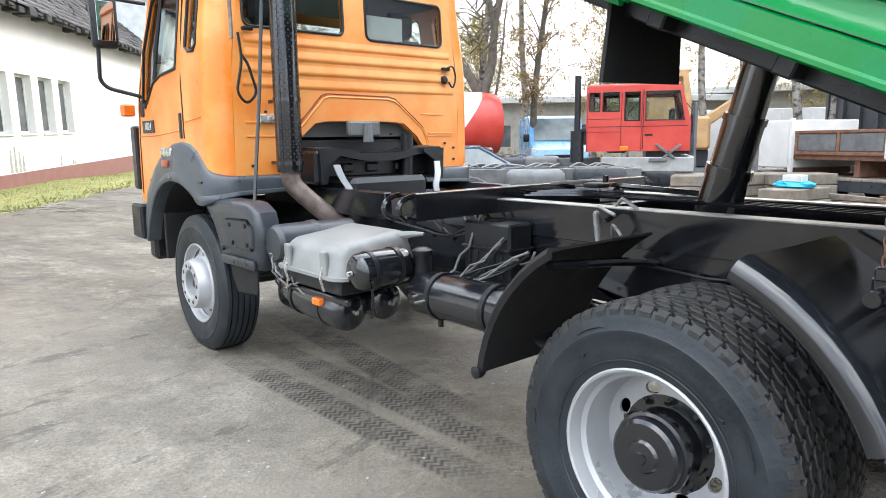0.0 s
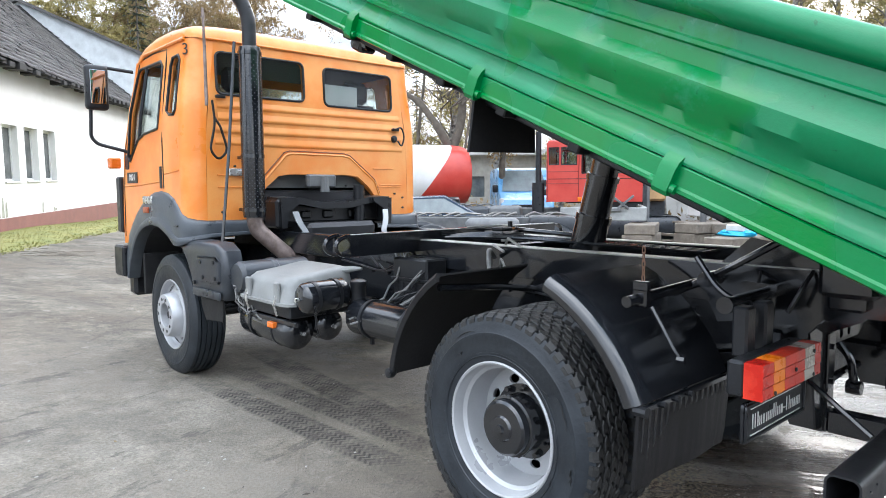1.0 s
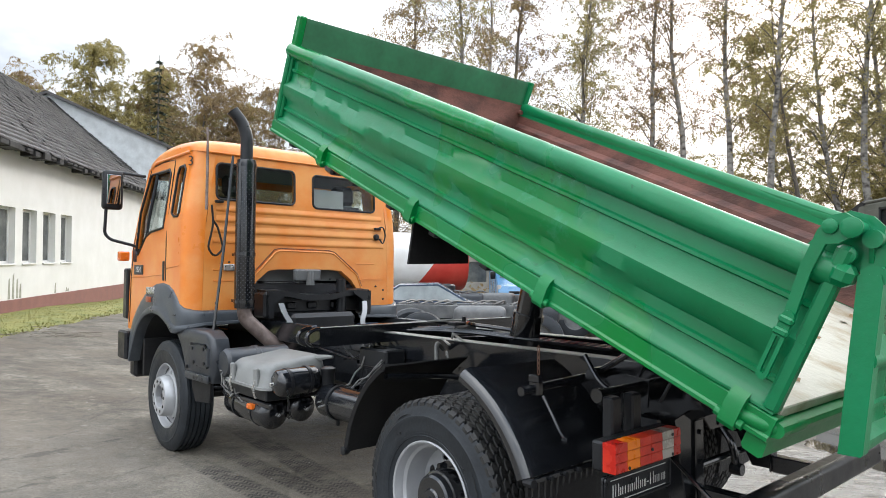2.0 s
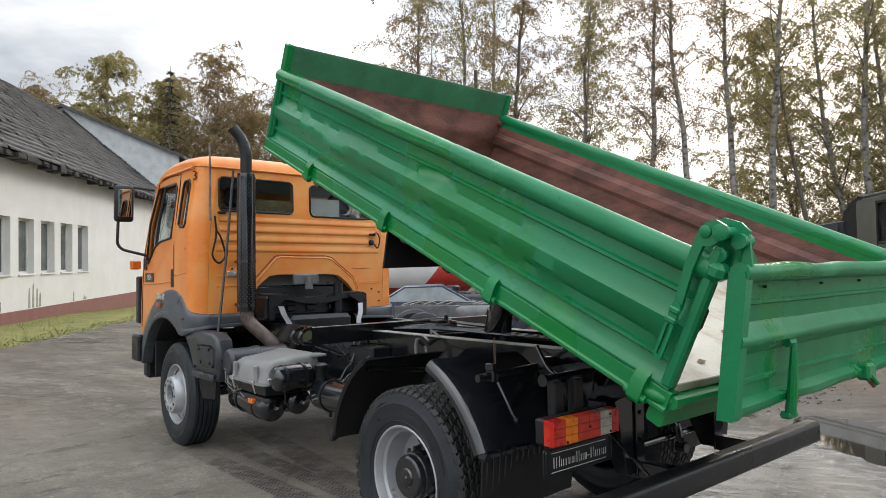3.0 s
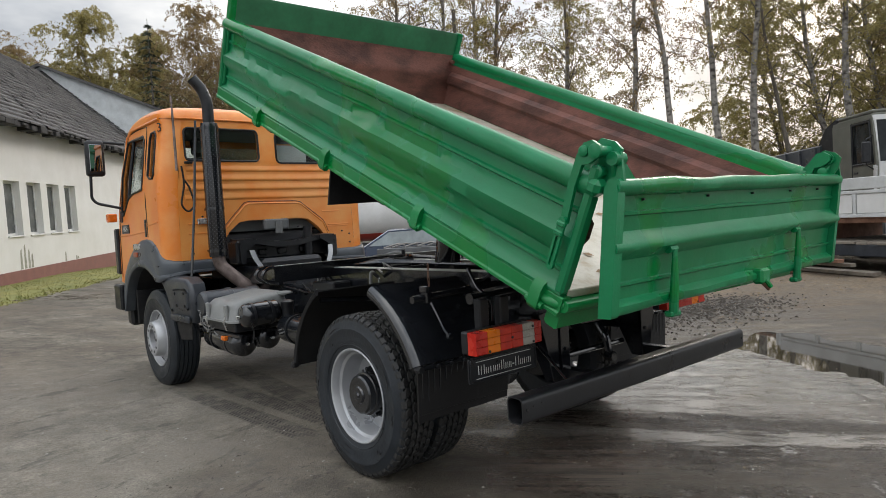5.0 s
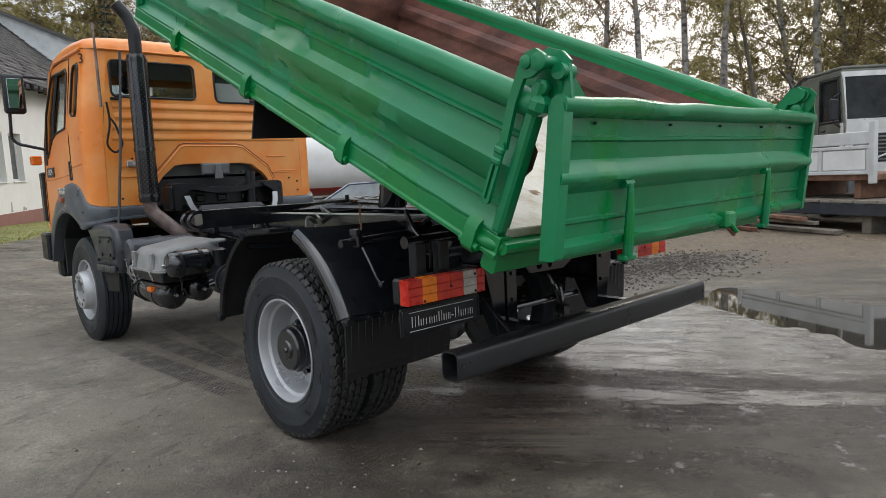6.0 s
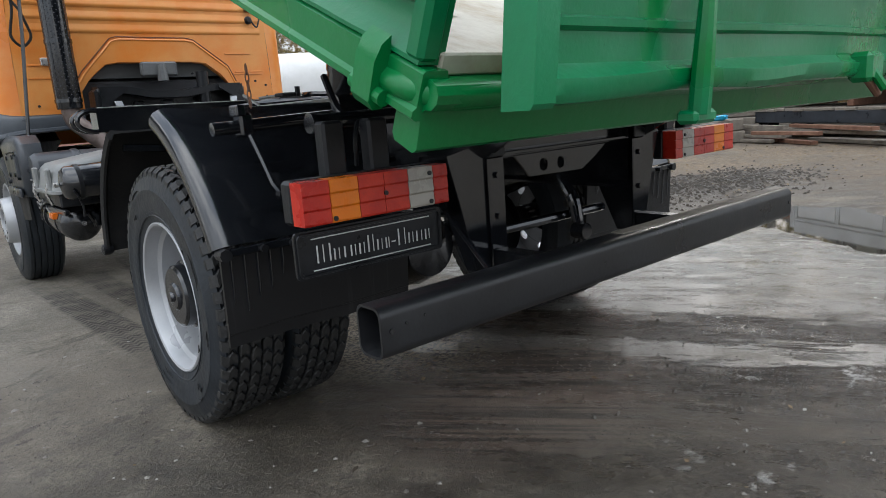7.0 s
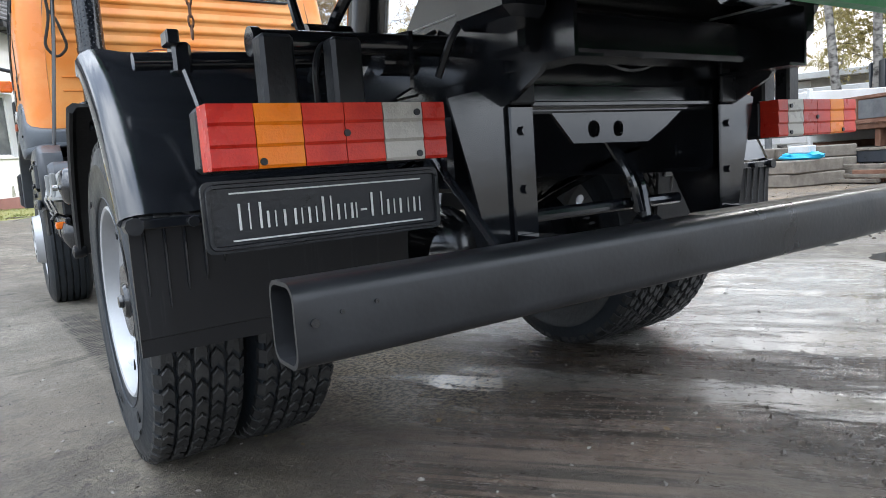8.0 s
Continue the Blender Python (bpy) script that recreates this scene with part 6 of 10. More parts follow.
# grey front mudguards with their lips
for sx in (-1, 1):
    bm = bmesh.new()
    cy, cz = FRONT_Y, 0.53
    # upper edge, arch edge and outward direction, from the front of the arch round the cab's rear corner
    ribs = [((1.205, 4.90, 0.76), (1.205, 4.77, 0.75), 0), ((1.205, 4.87, 1.00), (1.205, 4.69, 0.92), 0), ((1.205, 4.78, 1.18), (1.205, 4.60, 1.05), 0), ((1.205, 4.66, 1.29), (1.205, 4.52, 1.135), 0), ((1.205, 4.53, 1.385), (1.205, 4.42, 1.205), 0), ((1.205, 4.40, 1.46), (1.205, 4.33, 1.243), 0), ((1.205, 4.27, 1.52), (1.205, 4.23, 1.27), 0), ((1.205, 4.10, 1.565), (1.205, 4.10, 1.286), 0), ((1.205, 3.92, 1.577), (1.205, 3.94, 1.274), 0), ((1.205, 3.76, 1.557), (1.205, 3.82, 1.243), 0), ((1.205, 3.64, 1.51), (1.205, 3.70, 1.195), 0), ((1.205, 3.56, 1.455), (1.205, 3.60, 1.135), 0), ((1.205, 3.49, 1.395), (1.205, 3.52, 1.128), 8), ((1.19, 3.425, 1.357), (1.195, 3.43, 1.150), 30), ((1.13, 3.365, 1.338), (1.13, 3.365, 1.178), 65), ((1.04, 3.350, 1.332), (1.04, 3.350, 1.196), 90), ((0.62, 3.345, 1.330), (0.62, 3.345, 1.212), 90)]
    rows = []
    for up, low, turn in ribs:
        up, low = Vector(up), Vector(low)
        n_ = Vector((math.cos(radians(turn)), -math.sin(radians(turn)), 0))
        rows.append([bm.verts.new(((p := up.lerp(low, f) + n_ * h).x * sx, p.y, p.z)) for f, h in ((-0.04, -0.03), (0.0, 0.006), (0.05, 0.020), (0.20, 0.030), (0.50, 0.036), (0.74, 0.034), (0.79, 0.046), (0.93, 0.050), (1.0, 0.042), (1.02, 0.010), (1.0, -0.06))])
    for a, b in zip(rows, rows[1:]):
        for i in range(len(a) - 1):
            bm.faces.new((a[i], a[i + 1], b[i + 1], b[i]))
    bmesh.ops.recalc_face_normals(bm, faces=bm.faces)
    guard = part("front_mudguard", bm, M_GREYPLASTIC, truck, "grey plastic wheel arch with raised lip", sharp=40)
    bm = bmesh.new()
    rows = []
    for up, low, turn in ribs[:13]:
        rows.append([bm.verts.new((sx * x, low[1], low[2] + 0.004)) for x in (1.19, 1.0, 0.78)])
    for a, b in zip(rows, rows[1:]):
        for i in range(2):
            bm.faces.new((a[i], a[i + 1], b[i + 1], b[i]))
    bm.faces.new([r[2] for r in rows])
    part("arch_liner", bm, M_BLACKMATT, guard)
    bm = bmesh.new()
    plate(bm, [(3.50, 1.285), (3.58, 1.288), (3.52, 1.300), (3.485, 1.300)], [], lambda u, v, w: (sx * (1.246 - w), u, v), 0.02)
    part("arch_notch", bm, M_BLACKMATT, guard)
    # moulded step behind the wheel
    bm = bmesh.new()
    ring = [(3.57, 1.12), (3.46, 1.165), (3.25, 1.19), (2.86, 1.185), (2.74, 1.13), (2.70, 1.03), (2.70, 0.84), (2.75, 0.76), (3.29, 0.735), (3.315, 0.80), (3.355, 0.90), (3.40, 0.97), (3.45, 1.033), (3.51, 1.085)]
    front = bm.faces.new([bm.verts.new((sx * 1.215, y, z)) for y, z in ring])
    ext = bmesh.ops.extrude_face_region(bm, geom=[front])
    bmesh.ops.translate(bm, verts=[v for v in ext["geom"] if isinstance(v, bmesh.types.BMVert)], vec=(-sx * 0.15, 0, 0))
    bmesh.ops.recalc_face_normals(bm, faces=bm.faces)
    bmesh.ops.bevel(bm, geom=[e for e in bm.edges if all(abs(abs(v.co.x) - 1.215) < 1e-4 for v in e.verts)], offset=0.045, segments=3, profile=0.5, affect="EDGES")
    rearguard = part("rear_mudguard", bm, M_DKGREY, truck, "dark grey plastic step behind the front wheel", sharp=35)
    bm = bmesh.new()
    plate(bm, [(2.79, 0.885), (3.10, 0.885), (3.18, 1.03), (3.15, 1.075), (2.83, 1.085), (2.765, 1.05), (2.765, 0.905)], [], lambda u, v, w: (sx * (1.236 - w), u, v), 0.04)
    bmesh.ops.bevel(bm, geom=[e for e in bm.edges if all(abs(abs(v.co.x) - 1.236) < 1e-4 for v in e.verts) and len(e.link_faces) == 2 and e.calc_face_angle(0) > 0.8], offset=0.014, segments=2, profile=0.5, affect="EDGES")
    part("raised_panel", bm, M_DKGREY, rearguard, sharp=35)
    bm = bmesh.new()
    box(bm, (sx * 1.228 - 0.016, 2.74, 0.765), (sx * 1.228 + 0.010, 3.24, 0.83), 0.014, seg=2)
    part("lower_lip", bm, M_DKGREY, rearguard)
    for y, z in ((2.84, 1.045), (3.08, 1.035), (2.82, 0.925), (3.04, 0.92), (2.84, 0.795), (3.02, 0.795), (3.24, 0.86)):
        bm = bmesh.new()
        cyl(bm, (sx * 1.20, y, z), (sx * (1.246 if y < 3.2 else 1.232), y, z), 0.015, n=8)
        part("bolt", bm, M_BLACKMATT, rearguard)
    bm = bmesh.new()
    rows = [[bm.verts.new((sx * x, y, z)) for y, z in ((3.20, 0.76), (3.16, 0.66), (3.10, 0.575), (2.80, 0.60), (2.78, 0.77))] for x in (1.196, 1.184)]
    skin(bm, rows[0], rows[1])
    for r in rows:
        bm.faces.new(r)
    part("lower_flap", bm, M_FLAP, rearguard)
    bm = bmesh.new()
    box(bm, (sx * 1.236 - 0.010, 4.08, 1.465), (sx * 1.236 + 0.008, 4.30, 1.535), 0.008, seg=2)
    part("plate_bracket", bm, M_CHROME, guard)
    bm = bmesh.new()
    box(bm, (sx * 1.246 - 0.012, 4.15, 1.385), (sx * 1.246 + 0.010, 4.27, 1.44), 0.008, seg=2)
    part("side_marker", bm, mat("dull_marker_lens", (0.36, 0.085, 0.035), 0.35, var=0.2, scale=20, bump=0.0), guard)
    bm = bmesh.new()
    box(bm, (sx * 1.18, 4.52, 0.62), (sx * 0.85, 4.56, 1.0), 0.006)
    part("mudflap", bm, M_FLAP, truck)
# engine, gearbox and the black tunnel cover behind the cab
bm = bmesh.new()
box(bm, (-0.36, 2.95, 0.72), (0.36, 4.4, 1.30), 0.04)
lathe(bm, (0, 3.05, 0.88), (0, -1, 0), [(0, 0.30), (0.25, 0.28), (0.5, 0.20), (0.85, 0.17), (0.9, 0.08)], 16, (True, True))
part("engine", bm, M_BLACKMATT, truck)
bm = bmesh.new()
ss = [-0.55 + 1.16 * i / 24 for i in range(25)]
strip(bm, [(3.10, 1.46), (3.10, 1.515), (3.30, 1.525), (3.30, 1.46)], ss, None, lambda s, p, q: (s, p, q - 0.045 * math.exp(-((s - 0.02) / 0.28) ** 4)), True)
cover = part("tunnel_rail", bm, M_BLACKMATT, truck)
bm = bmesh.new()
box(bm, (-0.58, 3.08, 1.26), (-0.50, 3.30, 1.50), 0.02)
box(bm, (0.56, 3.08, 1.26), (0.64, 3.30, 1.50), 0.02)
box(bm, (-0.5, 3.22, 1.30), (0.56, 3.26, 1.47), 0.01)
cyl(bm, (0.30, 3.15, 1.30), (0.30, 3.15, 1.62), 0.05, n=12)
for x, d in ((-0.54, 1), (0.60, -1)):
    plate(bm, [(0, 1.26), (d * 0.05, 1.26), (d * 0.07, 1.40), (d * 0.20, 1.48), (d * 0.20, 1.505), (-d * 0.01, 1.505)][::d], [], lambda u, v, w, x=x: (x + u, 3.06 + w, v), 0.02)
for x in (-0.28, -0.05, 0.22):
    box(bm, (x, 3.19, 1.33), (x + 0.10, 3.25, 1.40), 0.012)
part("tunnel_frame", bm, M_BLACKMATT, cover)
bm = bmesh.new()
box(bm, (-0.14, 3.30, 1.60), (0.16, 3.36, 1.72), 0.015)
cyl(bm, (0.02, 3.28, 1.56), (0.02, 3.28, 1.70), 0.045, 0.03, n=10)
part("cab_latch", bm, M_STEELGREY, cover)
for x, d in ((-0.44, 1), (0.50, -1)):
    bm = bmesh.new()
    pts = bend([(x, 3.02, 1.40), (x + d * 0.02, 2.98, 1.30), (x + d * 0.08, 2.95, 1.20), (x + d * 0.02, 2.95, 1.10)], 0.06)
    strip(bm, [(-0.028, -0.006), (0.028, -0.006), (0.028, 0.006), (-0.028, 0.006)], list(range(len(pts))), None, lambda s, p, q, pts=pts: (pts[s].x + p, pts[s].y + q, pts[s].z), True)
    part("silver_bracket", bm, M_SILVER, cover)
bm = bmesh.new()
box(bm, (-0.50, 2.35, 1.06), (-0.44, 3.3, 1.235), 0.008)
part("frame_side_plate", bm, M_BLACK, truck)

# exhaust stack with perforated shield
SX, SY = -0.765, 3.10
bm = bmesh.new()
tube(bm, bend([(SX, SY, 2.68), (SX, SY, 2.93), (SX - 0.035, SY + 0.02, 3.05), (SX - 0.12, SY + 0.05, 3.16)], 0.12, 6), 0.056, 16, caps=False)
stack = part("exhaust_pipe", bm, M_BLACKMATT, truck, "tall black exhaust stack with bent tip")
bm = bmesh.new()
lathe(bm, (SX, SY, 1.36), (0.0, 0, 1), [(0, 0.070), (0.0, 0.086), (0.02, 0.090), (1.30, 0.090), (1.35, 0.084), (1.36, 0.06)], 28)
part("heat_shield", bm, M_BLACK, stack)
bm = bmesh.new()
tube(bm, bend([(SX, SY, 1.38), (SX + 0.01, SY, 1.27), (SX + 0.14, SY - 0.06, 1.13), (SX + 0.33, SY - 0.14, 0.95)], 0.14, 6), 0.066, 18)
part("exhaust_pipe", bm, M_EXHAUST, stack, "bare rust-tinted exhaust elbow")
bm = bmesh.new()
for i in range(14):
    for j in range(56):
        a = 2 * math.pi * (i + 0.5 * (j % 2)) / 14 + math.pi * 1.1
        if math.sin(a) > 0.35:
            continue
        c = Vector((SX + 0.0905 * math.cos(a), SY + 0.0905 * math.sin(a), 1.42 + j * 0.0215))
        t = Vector((-math.sin(a), math.cos(a), 0))
        k = 0.0055
        bm.faces.new([bm.verts.new(c + t * k * math.cos(b) + Vector((0, 0, k * math.sin(b)))) for b in [math.pi * q / 3 for q in range(6)]])
tagged(part("perforation", bm, M_CABIN, stack), kind="stuff")
for z in (1.42, 1.85, 2.66):
    bm = bmesh.new()
    lathe(bm, (SX, SY, z), (0, 0, 1), [(-0.014, 0.088), (-0.014, 0.095), (0.014, 0.095), (0.014, 0.088)], 24)
    box(bm, (SX - 0.01, SY + 0.08, z - 0.012), (SX + 0.01, 3.36, z + 0.012))
    part("stack_clamp", bm, M_BLACK, stack)

# ---- truck: rear running gear, lamps, tanks ----
for sx in (-1, 1):
    # quarter guard behind the rear wheels
    bm = bmesh.new()
    angs = [114 + 5.5 * i for i in range(9)]
    rows = []
    for a in angs:
        c, s_ = math.cos(radians(a)), math.sin(radians(a))
        row = []
        for x, r in ((1.228, 0.706), (1.243, 0.716), (1.250, 0.734), (1.249, 0.755), (1.238, 0.774), (1.218, 0.786), (1.19, 0.790), (1.14, 0.784), (0.9, 0.778), (0.56, 0.778), (0.56, 0.766), (0.9, 0.766), (1.14, 0.770), (1.19, 0.774), (1.216, 0.768), (1.230, 0.750), (1.226, 0.722)):
            row.append(bm.verts.new((sx * x, r * c, AX + r * s_)))
        rows.append(row)
    for a, b in zip(rows, rows[1:]):
        skin(bm, a, b)
    bm.faces.new(rows[0])
    bm.faces.new(rows[-1])
    rg_ = part("rear_mudguard", bm, M_BLACK, truck, "glossy black rear wheel guard", sharp=45)
    bm = bmesh.new()
    box(bm, (sx * 0.55, -0.735, 0.775), (sx * 1.23, -0.715, 0.80), 0.004)
    part("clamp_strip", bm, M_BLACK, rg_)
    for k in range(15):
        x, low = 1.205 - k * 0.043, (0.60, 0.57, 0.615, 0.64, 0.68)[k] if k < 5 else 0.715
        bm = bmesh.new()
        strip(bm, [(-0.006, 0.002), (-0.002, -0.007), (0.002, -0.007), (0.006, 0.002)], [low, low + 0.03, 0.76, 0.798], None, lambda q, p, d, x=x, low=low: (sx * (x + p * (0.3 if q == low else 1.0)), -0.7235 + 0.074 * (0.79 - q) + (d if q > low else 0.001), q), True)
        part("flap_rib", bm, M_BLACK, rg_)
    bm = bmesh.new()
    ss = [0.53 + 0.705 * i / 14 for i in range(15)]
    strip(bm, [(-0.724, 0.79), (-0.712, 0.79), (-0.690, 0.488), (-0.702, 0.488), (-0.7055, 0.528), (-0.7085, 0.530)], ss, None, lambda s, p, q: (sx * s, p + 0.006 * math.sin(s * 14) * (0.8 - q) / 0.3, q), True)
    part("mudflap", bm, M_STREAKED, rg_, "black rubber mudflap with pale vertical streaks")
    bm = bmesh.new()
    for x, r in ((1.225, 0.02), (1.10, 0.012), (1.0, 0.012), (0.9, 0.012)):
        cyl(bm, (sx * x, -0.70, 0.785), (sx * x, -0.75, 0.785), r, n=8)
    tagged(part("bolts", bm, M_BLACKMATT, rg_), kind="stuff")
    # quarter guard ahead of the rear wheels
    bm = bmesh.new()
    rows = []
    for i in range(9):
        a = radians(8 + 52 * i / 8)
        c, s_ = math.cos(a), math.sin(a)
        rows.append([bm.verts.new((sx * x, r * c, AX + r * s_)) for x, r in ((1.215, 0.722), (1.222, 0.745), (1.20, 0.765), (1.15, 0.758), (0.55, 0.758), (0.55, 0.748), (1.15, 0.748), (1.19, 0.745), (1.205, 0.72))])
    for a, b in zip(rows, rows[1:]):
        skin(bm, a, b)
    bm.faces.new(rows[0])
    bm.faces.new(rows[-1])
    fg = part("front_quarter_guard", bm, M_FLAP, truck, "black rubber quarter guard ahead of the rear wheel", sharp=45)
    bm = bmesh.new()
    lathe(bm, (sx * 1.235, 0.735, 0.63), (-sx, 0, 0), [(0, 0.012), (0.006, 0.026), (0.03, 0.028), (0.05, 0.02)], 12, (True, True))
    part("end_knob", bm, M_BLACKMATT, fg)
    bm = bmesh.new()
    tube(bm, bend([(sx * 0.44, 0.42, 1.02), (sx * 0.7, 0.42, 1.06), (sx * 1.15, 0.42, 1.10)], 0.1), 0.018, 8)
    part("guard_stay", bm, M_BLACK, fg)
    # tube that carries the guard, with a clip and chain
    bm = bmesh.new()
    cyl(bm, (sx * 1.165, -0.62, 1.155), (sx * 0.40, -0.62, 1.185), 0.021, n=12)
    bar = part("guard_tube", bm, M_BLACK, truck)
    bm = bmesh.new()
    box(bm, (sx * 1.06 - 0.022, -0.648, 1.125), (sx * 1.06 + 0.022, -0.59, 1.20), 0.008)
    box(bm, (sx * 1.085 - 0.01, -0.66, 1.19), (sx * 1.085 + 0.02, -0.60, 1.225), 0.004)
    tube(bm, [(sx * 1.06, -0.66, 1.13), (sx * 1.052, -0.70, 1.06), (sx * 1.045, -0.745, 0.98), (sx * 1.03, -0.765, 0.945)], 0.009, 6)
    cyl(bm, (sx * 1.03, -0.755, 0.945), (sx * 1.03, -0.785, 0.945), 0.018, n=8)
    part("clip", bm, M_BLACK, bar)
    bm = bmesh.new()
    cyl(bm, (sx * 0.975, -0.90, 1.155), (sx * 0.42, -0.90, 1.165), 0.026, n=14)
    cyl(bm, (sx * 0.985, -0.90, 1.155), (sx * 0.965, -0.90, 1.155), 0.031, n=14)
    lamp_tube = part("lamp_tube", bm, M_BLACK, truck)
    for x in (0.955, 0.80):
        bm = bmesh.new()
        box(bm, (sx * x - 0.036, -0.985, 0.98), (sx * x + 0.036, -0.93, 1.158), 0.008)
        part("lamp_bracket", bm, M_BLACKMATT, lamp_tube)
    # tail lamp: box, lenses, screws
    bm = bmesh.new()
    box(bm, (sx * 0.643, -1.045, 0.885), (sx * 1.145, -0.985, 1.008), 0.010)
    lamp = part("tail_lamp", bm, M_BLACKMATT, truck, "weathered red, amber and white tail lamp")
    for a, b, mt in ((1.144, 1.060, M_LRED), (1.059, 0.968, M_LAMB), (0.967, 0.881, M_LRED), (0.880, 0.795, M_LRED), (0.794, 0.701, M_LWHT), (0.700, 0.644, M_LRED)):
        bm = bmesh.new()
        for z0, z1 in ((0.888, 0.9270), (0.9268, 0.9665), (0.9663, 1.006)):
            strip(bm, [(-1.043, z0), (-1.1030, z0), (-1.1065, z0 + 0.006), (-1.1040, z1 - 0.0005), (-1.043, z1)], min(sx * a, sx * b) + 0.0005, max(sx * a, sx * b) - 0.0005, lambda s, p, q: (s, p, q), True)
        part("lens", bm, mt, lamp)
    bm = bmesh.new()
    for x, z in ((1.05, 0.90), (0.878, 0.947), (0.715, 0.985), (0.715, 0.90)):
        cyl(bm, (sx * x, -1.10, z), (sx * x, -1.110, z), 0.007, n=10)
    tagged(part("screws", bm, M_BLACKMATT, lamp), kind="stuff")
    # folded posts that carry the underrun bar
    px = 0.392 if sx < 0 else 0.432
    bm = bmesh.new()
    plate(bm, [(-1.052, 0.60), (-1.052, 1.0), (-0.98, 1.06), (-0.80, 1.06), (-0.80, 0.86), (-0.93, 0.60)][::-1], [], lambda u, v, w: (sx * (px + 0.040 - w), u, v), 0.010)
    post = part("underrun_post", bm, M_BLACK, truck)
    bm = bmesh.new()
    box(bm, (sx * px - 0.038, -1.064, 0.60), (sx * px + 0.038, -1.053, 1.0), 0.004)
    part("post_flange", bm, M_BLACK, post)
    bm = bmesh.new()
    g_ = [(px + 0.041, 0.62), (0.492, 0.62), (0.545, 0.84), (0.595, 1.02), (px + 0.041, 1.05)]
    plate(bm, [(sx * u, v) for u, v in (g_ if sx > 0 else g_[::-1])], [], lambda u, v, w: (u, -1.050 + w, v), 0.008)
    part("gusset", bm, M_BLACK, post)
    bm = bmesh.new()
    box(bm, (sx * px - 0.034, -1.287, 0.60), (sx * px + 0.034, -1.065, 0.69), 0.006)
    part("bar_stub", bm, M_BLACK, post)
    if sx < 0:
        bm = bmesh.new()
        tube(bm, [(-0.60, -0.98, 0.90), (-0.615, -1.05, 0.85), (-0.66, -1.284, 0.70)], 0.010, 6)
        part("bar_strut", bm, M_BLACK, post)
    for z in (0.94, 0.80, 0.68):
        bm = bmesh.new()
        cyl(bm, (sx * px, -1.064, z), (sx * px, -1.074, z), 0.012, n=6)
        part("bolt", bm, M_BLACK, post)
    for y in (-0.865, 0.85):
        bm = bmesh.new()
        box(bm, (sx * 0.47 - 0.045, y - 0.06, 0.80), (sx * 0.47 + 0.045, y + 0.06, 1.0), 0.012)
        cyl(bm, (sx * 0.40, y, 0.86), (sx * 0.54, y, 0.86), 0.03, n=12)
        part("spring_hanger", bm, M_BLACK, truck)
    # hinge block of the tipping body and a folded stay beside it
    bm = bmesh.new()
    box(bm, (sx * 0.52 - 0.06, -1.26, 1.16), (sx * 0.52 + 0.06, -1.06, 1.30), 0.02)
    cyl(bm, (sx * 0.44, -1.20, 1.27), (sx * 0.62, -1.20, 1.27), 0.045, n=16)
    part("hinge_block", bm, M_BLACK, truck)
    bm = bmesh.new()
    tube(bm, bend([(sx * 0.70, -0.55, 1.13), (sx * 0.72, -0.78, 1.25), (sx * 0.70, -1.02, 1.40)], 0.05), 0.015, 8)
    tube(bm, bend([(sx * 0.80, -0.70, 1.30), (sx * 0.82, -0.80, 1.18), (sx * 0.78, -0.95, 1.10)], 0.05), 0.012, 8)
    cyl(bm, (sx * 0.66, -0.72, 1.21), (sx * 0.78, -0.72, 1.21), 0.03, n=10)
    part("body_stay", bm, M_BLACK, truck)

# advertising plate below the near lamp: words shown as plain bars
bm = bmesh.new()
plate(bm, rrect(-1.155, 0.735, -0.638, 0.870, 0.016), [], lambda u, v, w: (u, -1.052 + w, v), 0.010)
adplate = part("dealer_plate", bm, M_BLACKMATT, truck, "black plastic plate with pale lettering bars")
bm = bmesh.new()
pts = [(u, -1.055, v) for u, v in rrect(-1.145, 0.745, -0.648, 0.860, 0.012)]
tube(bm, pts + pts[:2], 0.005, 5, caps=False)
part("plate_rim", bm, M_BLACKMATT, adplate)
for z in (0.846, 0.757):
    bm = bmesh.new()
    box(bm, (-1.105, -1.0565, z - 0.0015), (-0.688, -1.053, z + 0.0015))
    part("pale_line", bm, M_WHITEMARK, adplate)
xs = -1.094
for w, h, strokes in ((0.050, 0.050, 3), (0.026, 0.032, 2), (0.020, 0.032, 1), (0.025, 0.032, 2), (0.026, 0.032, 2), (0.028, 0.050, 2), (0.026, 0.032, 2), (0.021, 0.032, 2), (0.017, 0.004, 1), (0.034, 0.050, 2), (0.026, 0.032, 2), (0.030, 0.032, 2), (0.025, 0.032, 2)):
    bm = bmesh.new()
    z0 = 0.776 + (0.014 if h < 0.01 else 0.0)
    if h < 0.01:
        box(bm, (xs, -1.0560, z0), (xs + w * 0.8, -1.053, z0 + h))
    else:
        for k in range(strokes):
            u = xs + 0.003 + (w - 0.010) * (k / (strokes - 1) if strokes > 1 else 0.3)
            box(bm, (u, -1.0560, z0), (u + (0.0046 if k % 2 == 0 else 0.0026), -1.053, z0 + h), 0.0006)
    part("letter_bar", bm, M_WHITEMARK, adplate)
    xs += w + 0.0045
# cable to the lamp
bm = bmesh.new()
tube(bm, bend([(-0.86, -0.94, 1.02), (-0.87, -0.96, 1.10), (-0.83, -0.92, 1.16), (-0.6, -0.85, 1.15), (-0.45, -0.8, 1.22)], 0.05), 0.007, 6)
tube(bm, bend([(-0.55, -0.95, 1.08), (-0.52, -1.0, 1.2), (-0.4, -1.0, 1.26)], 0.05), 0.009, 6)
part("lamp_cable", bm, M_BLACKMATT, truck)

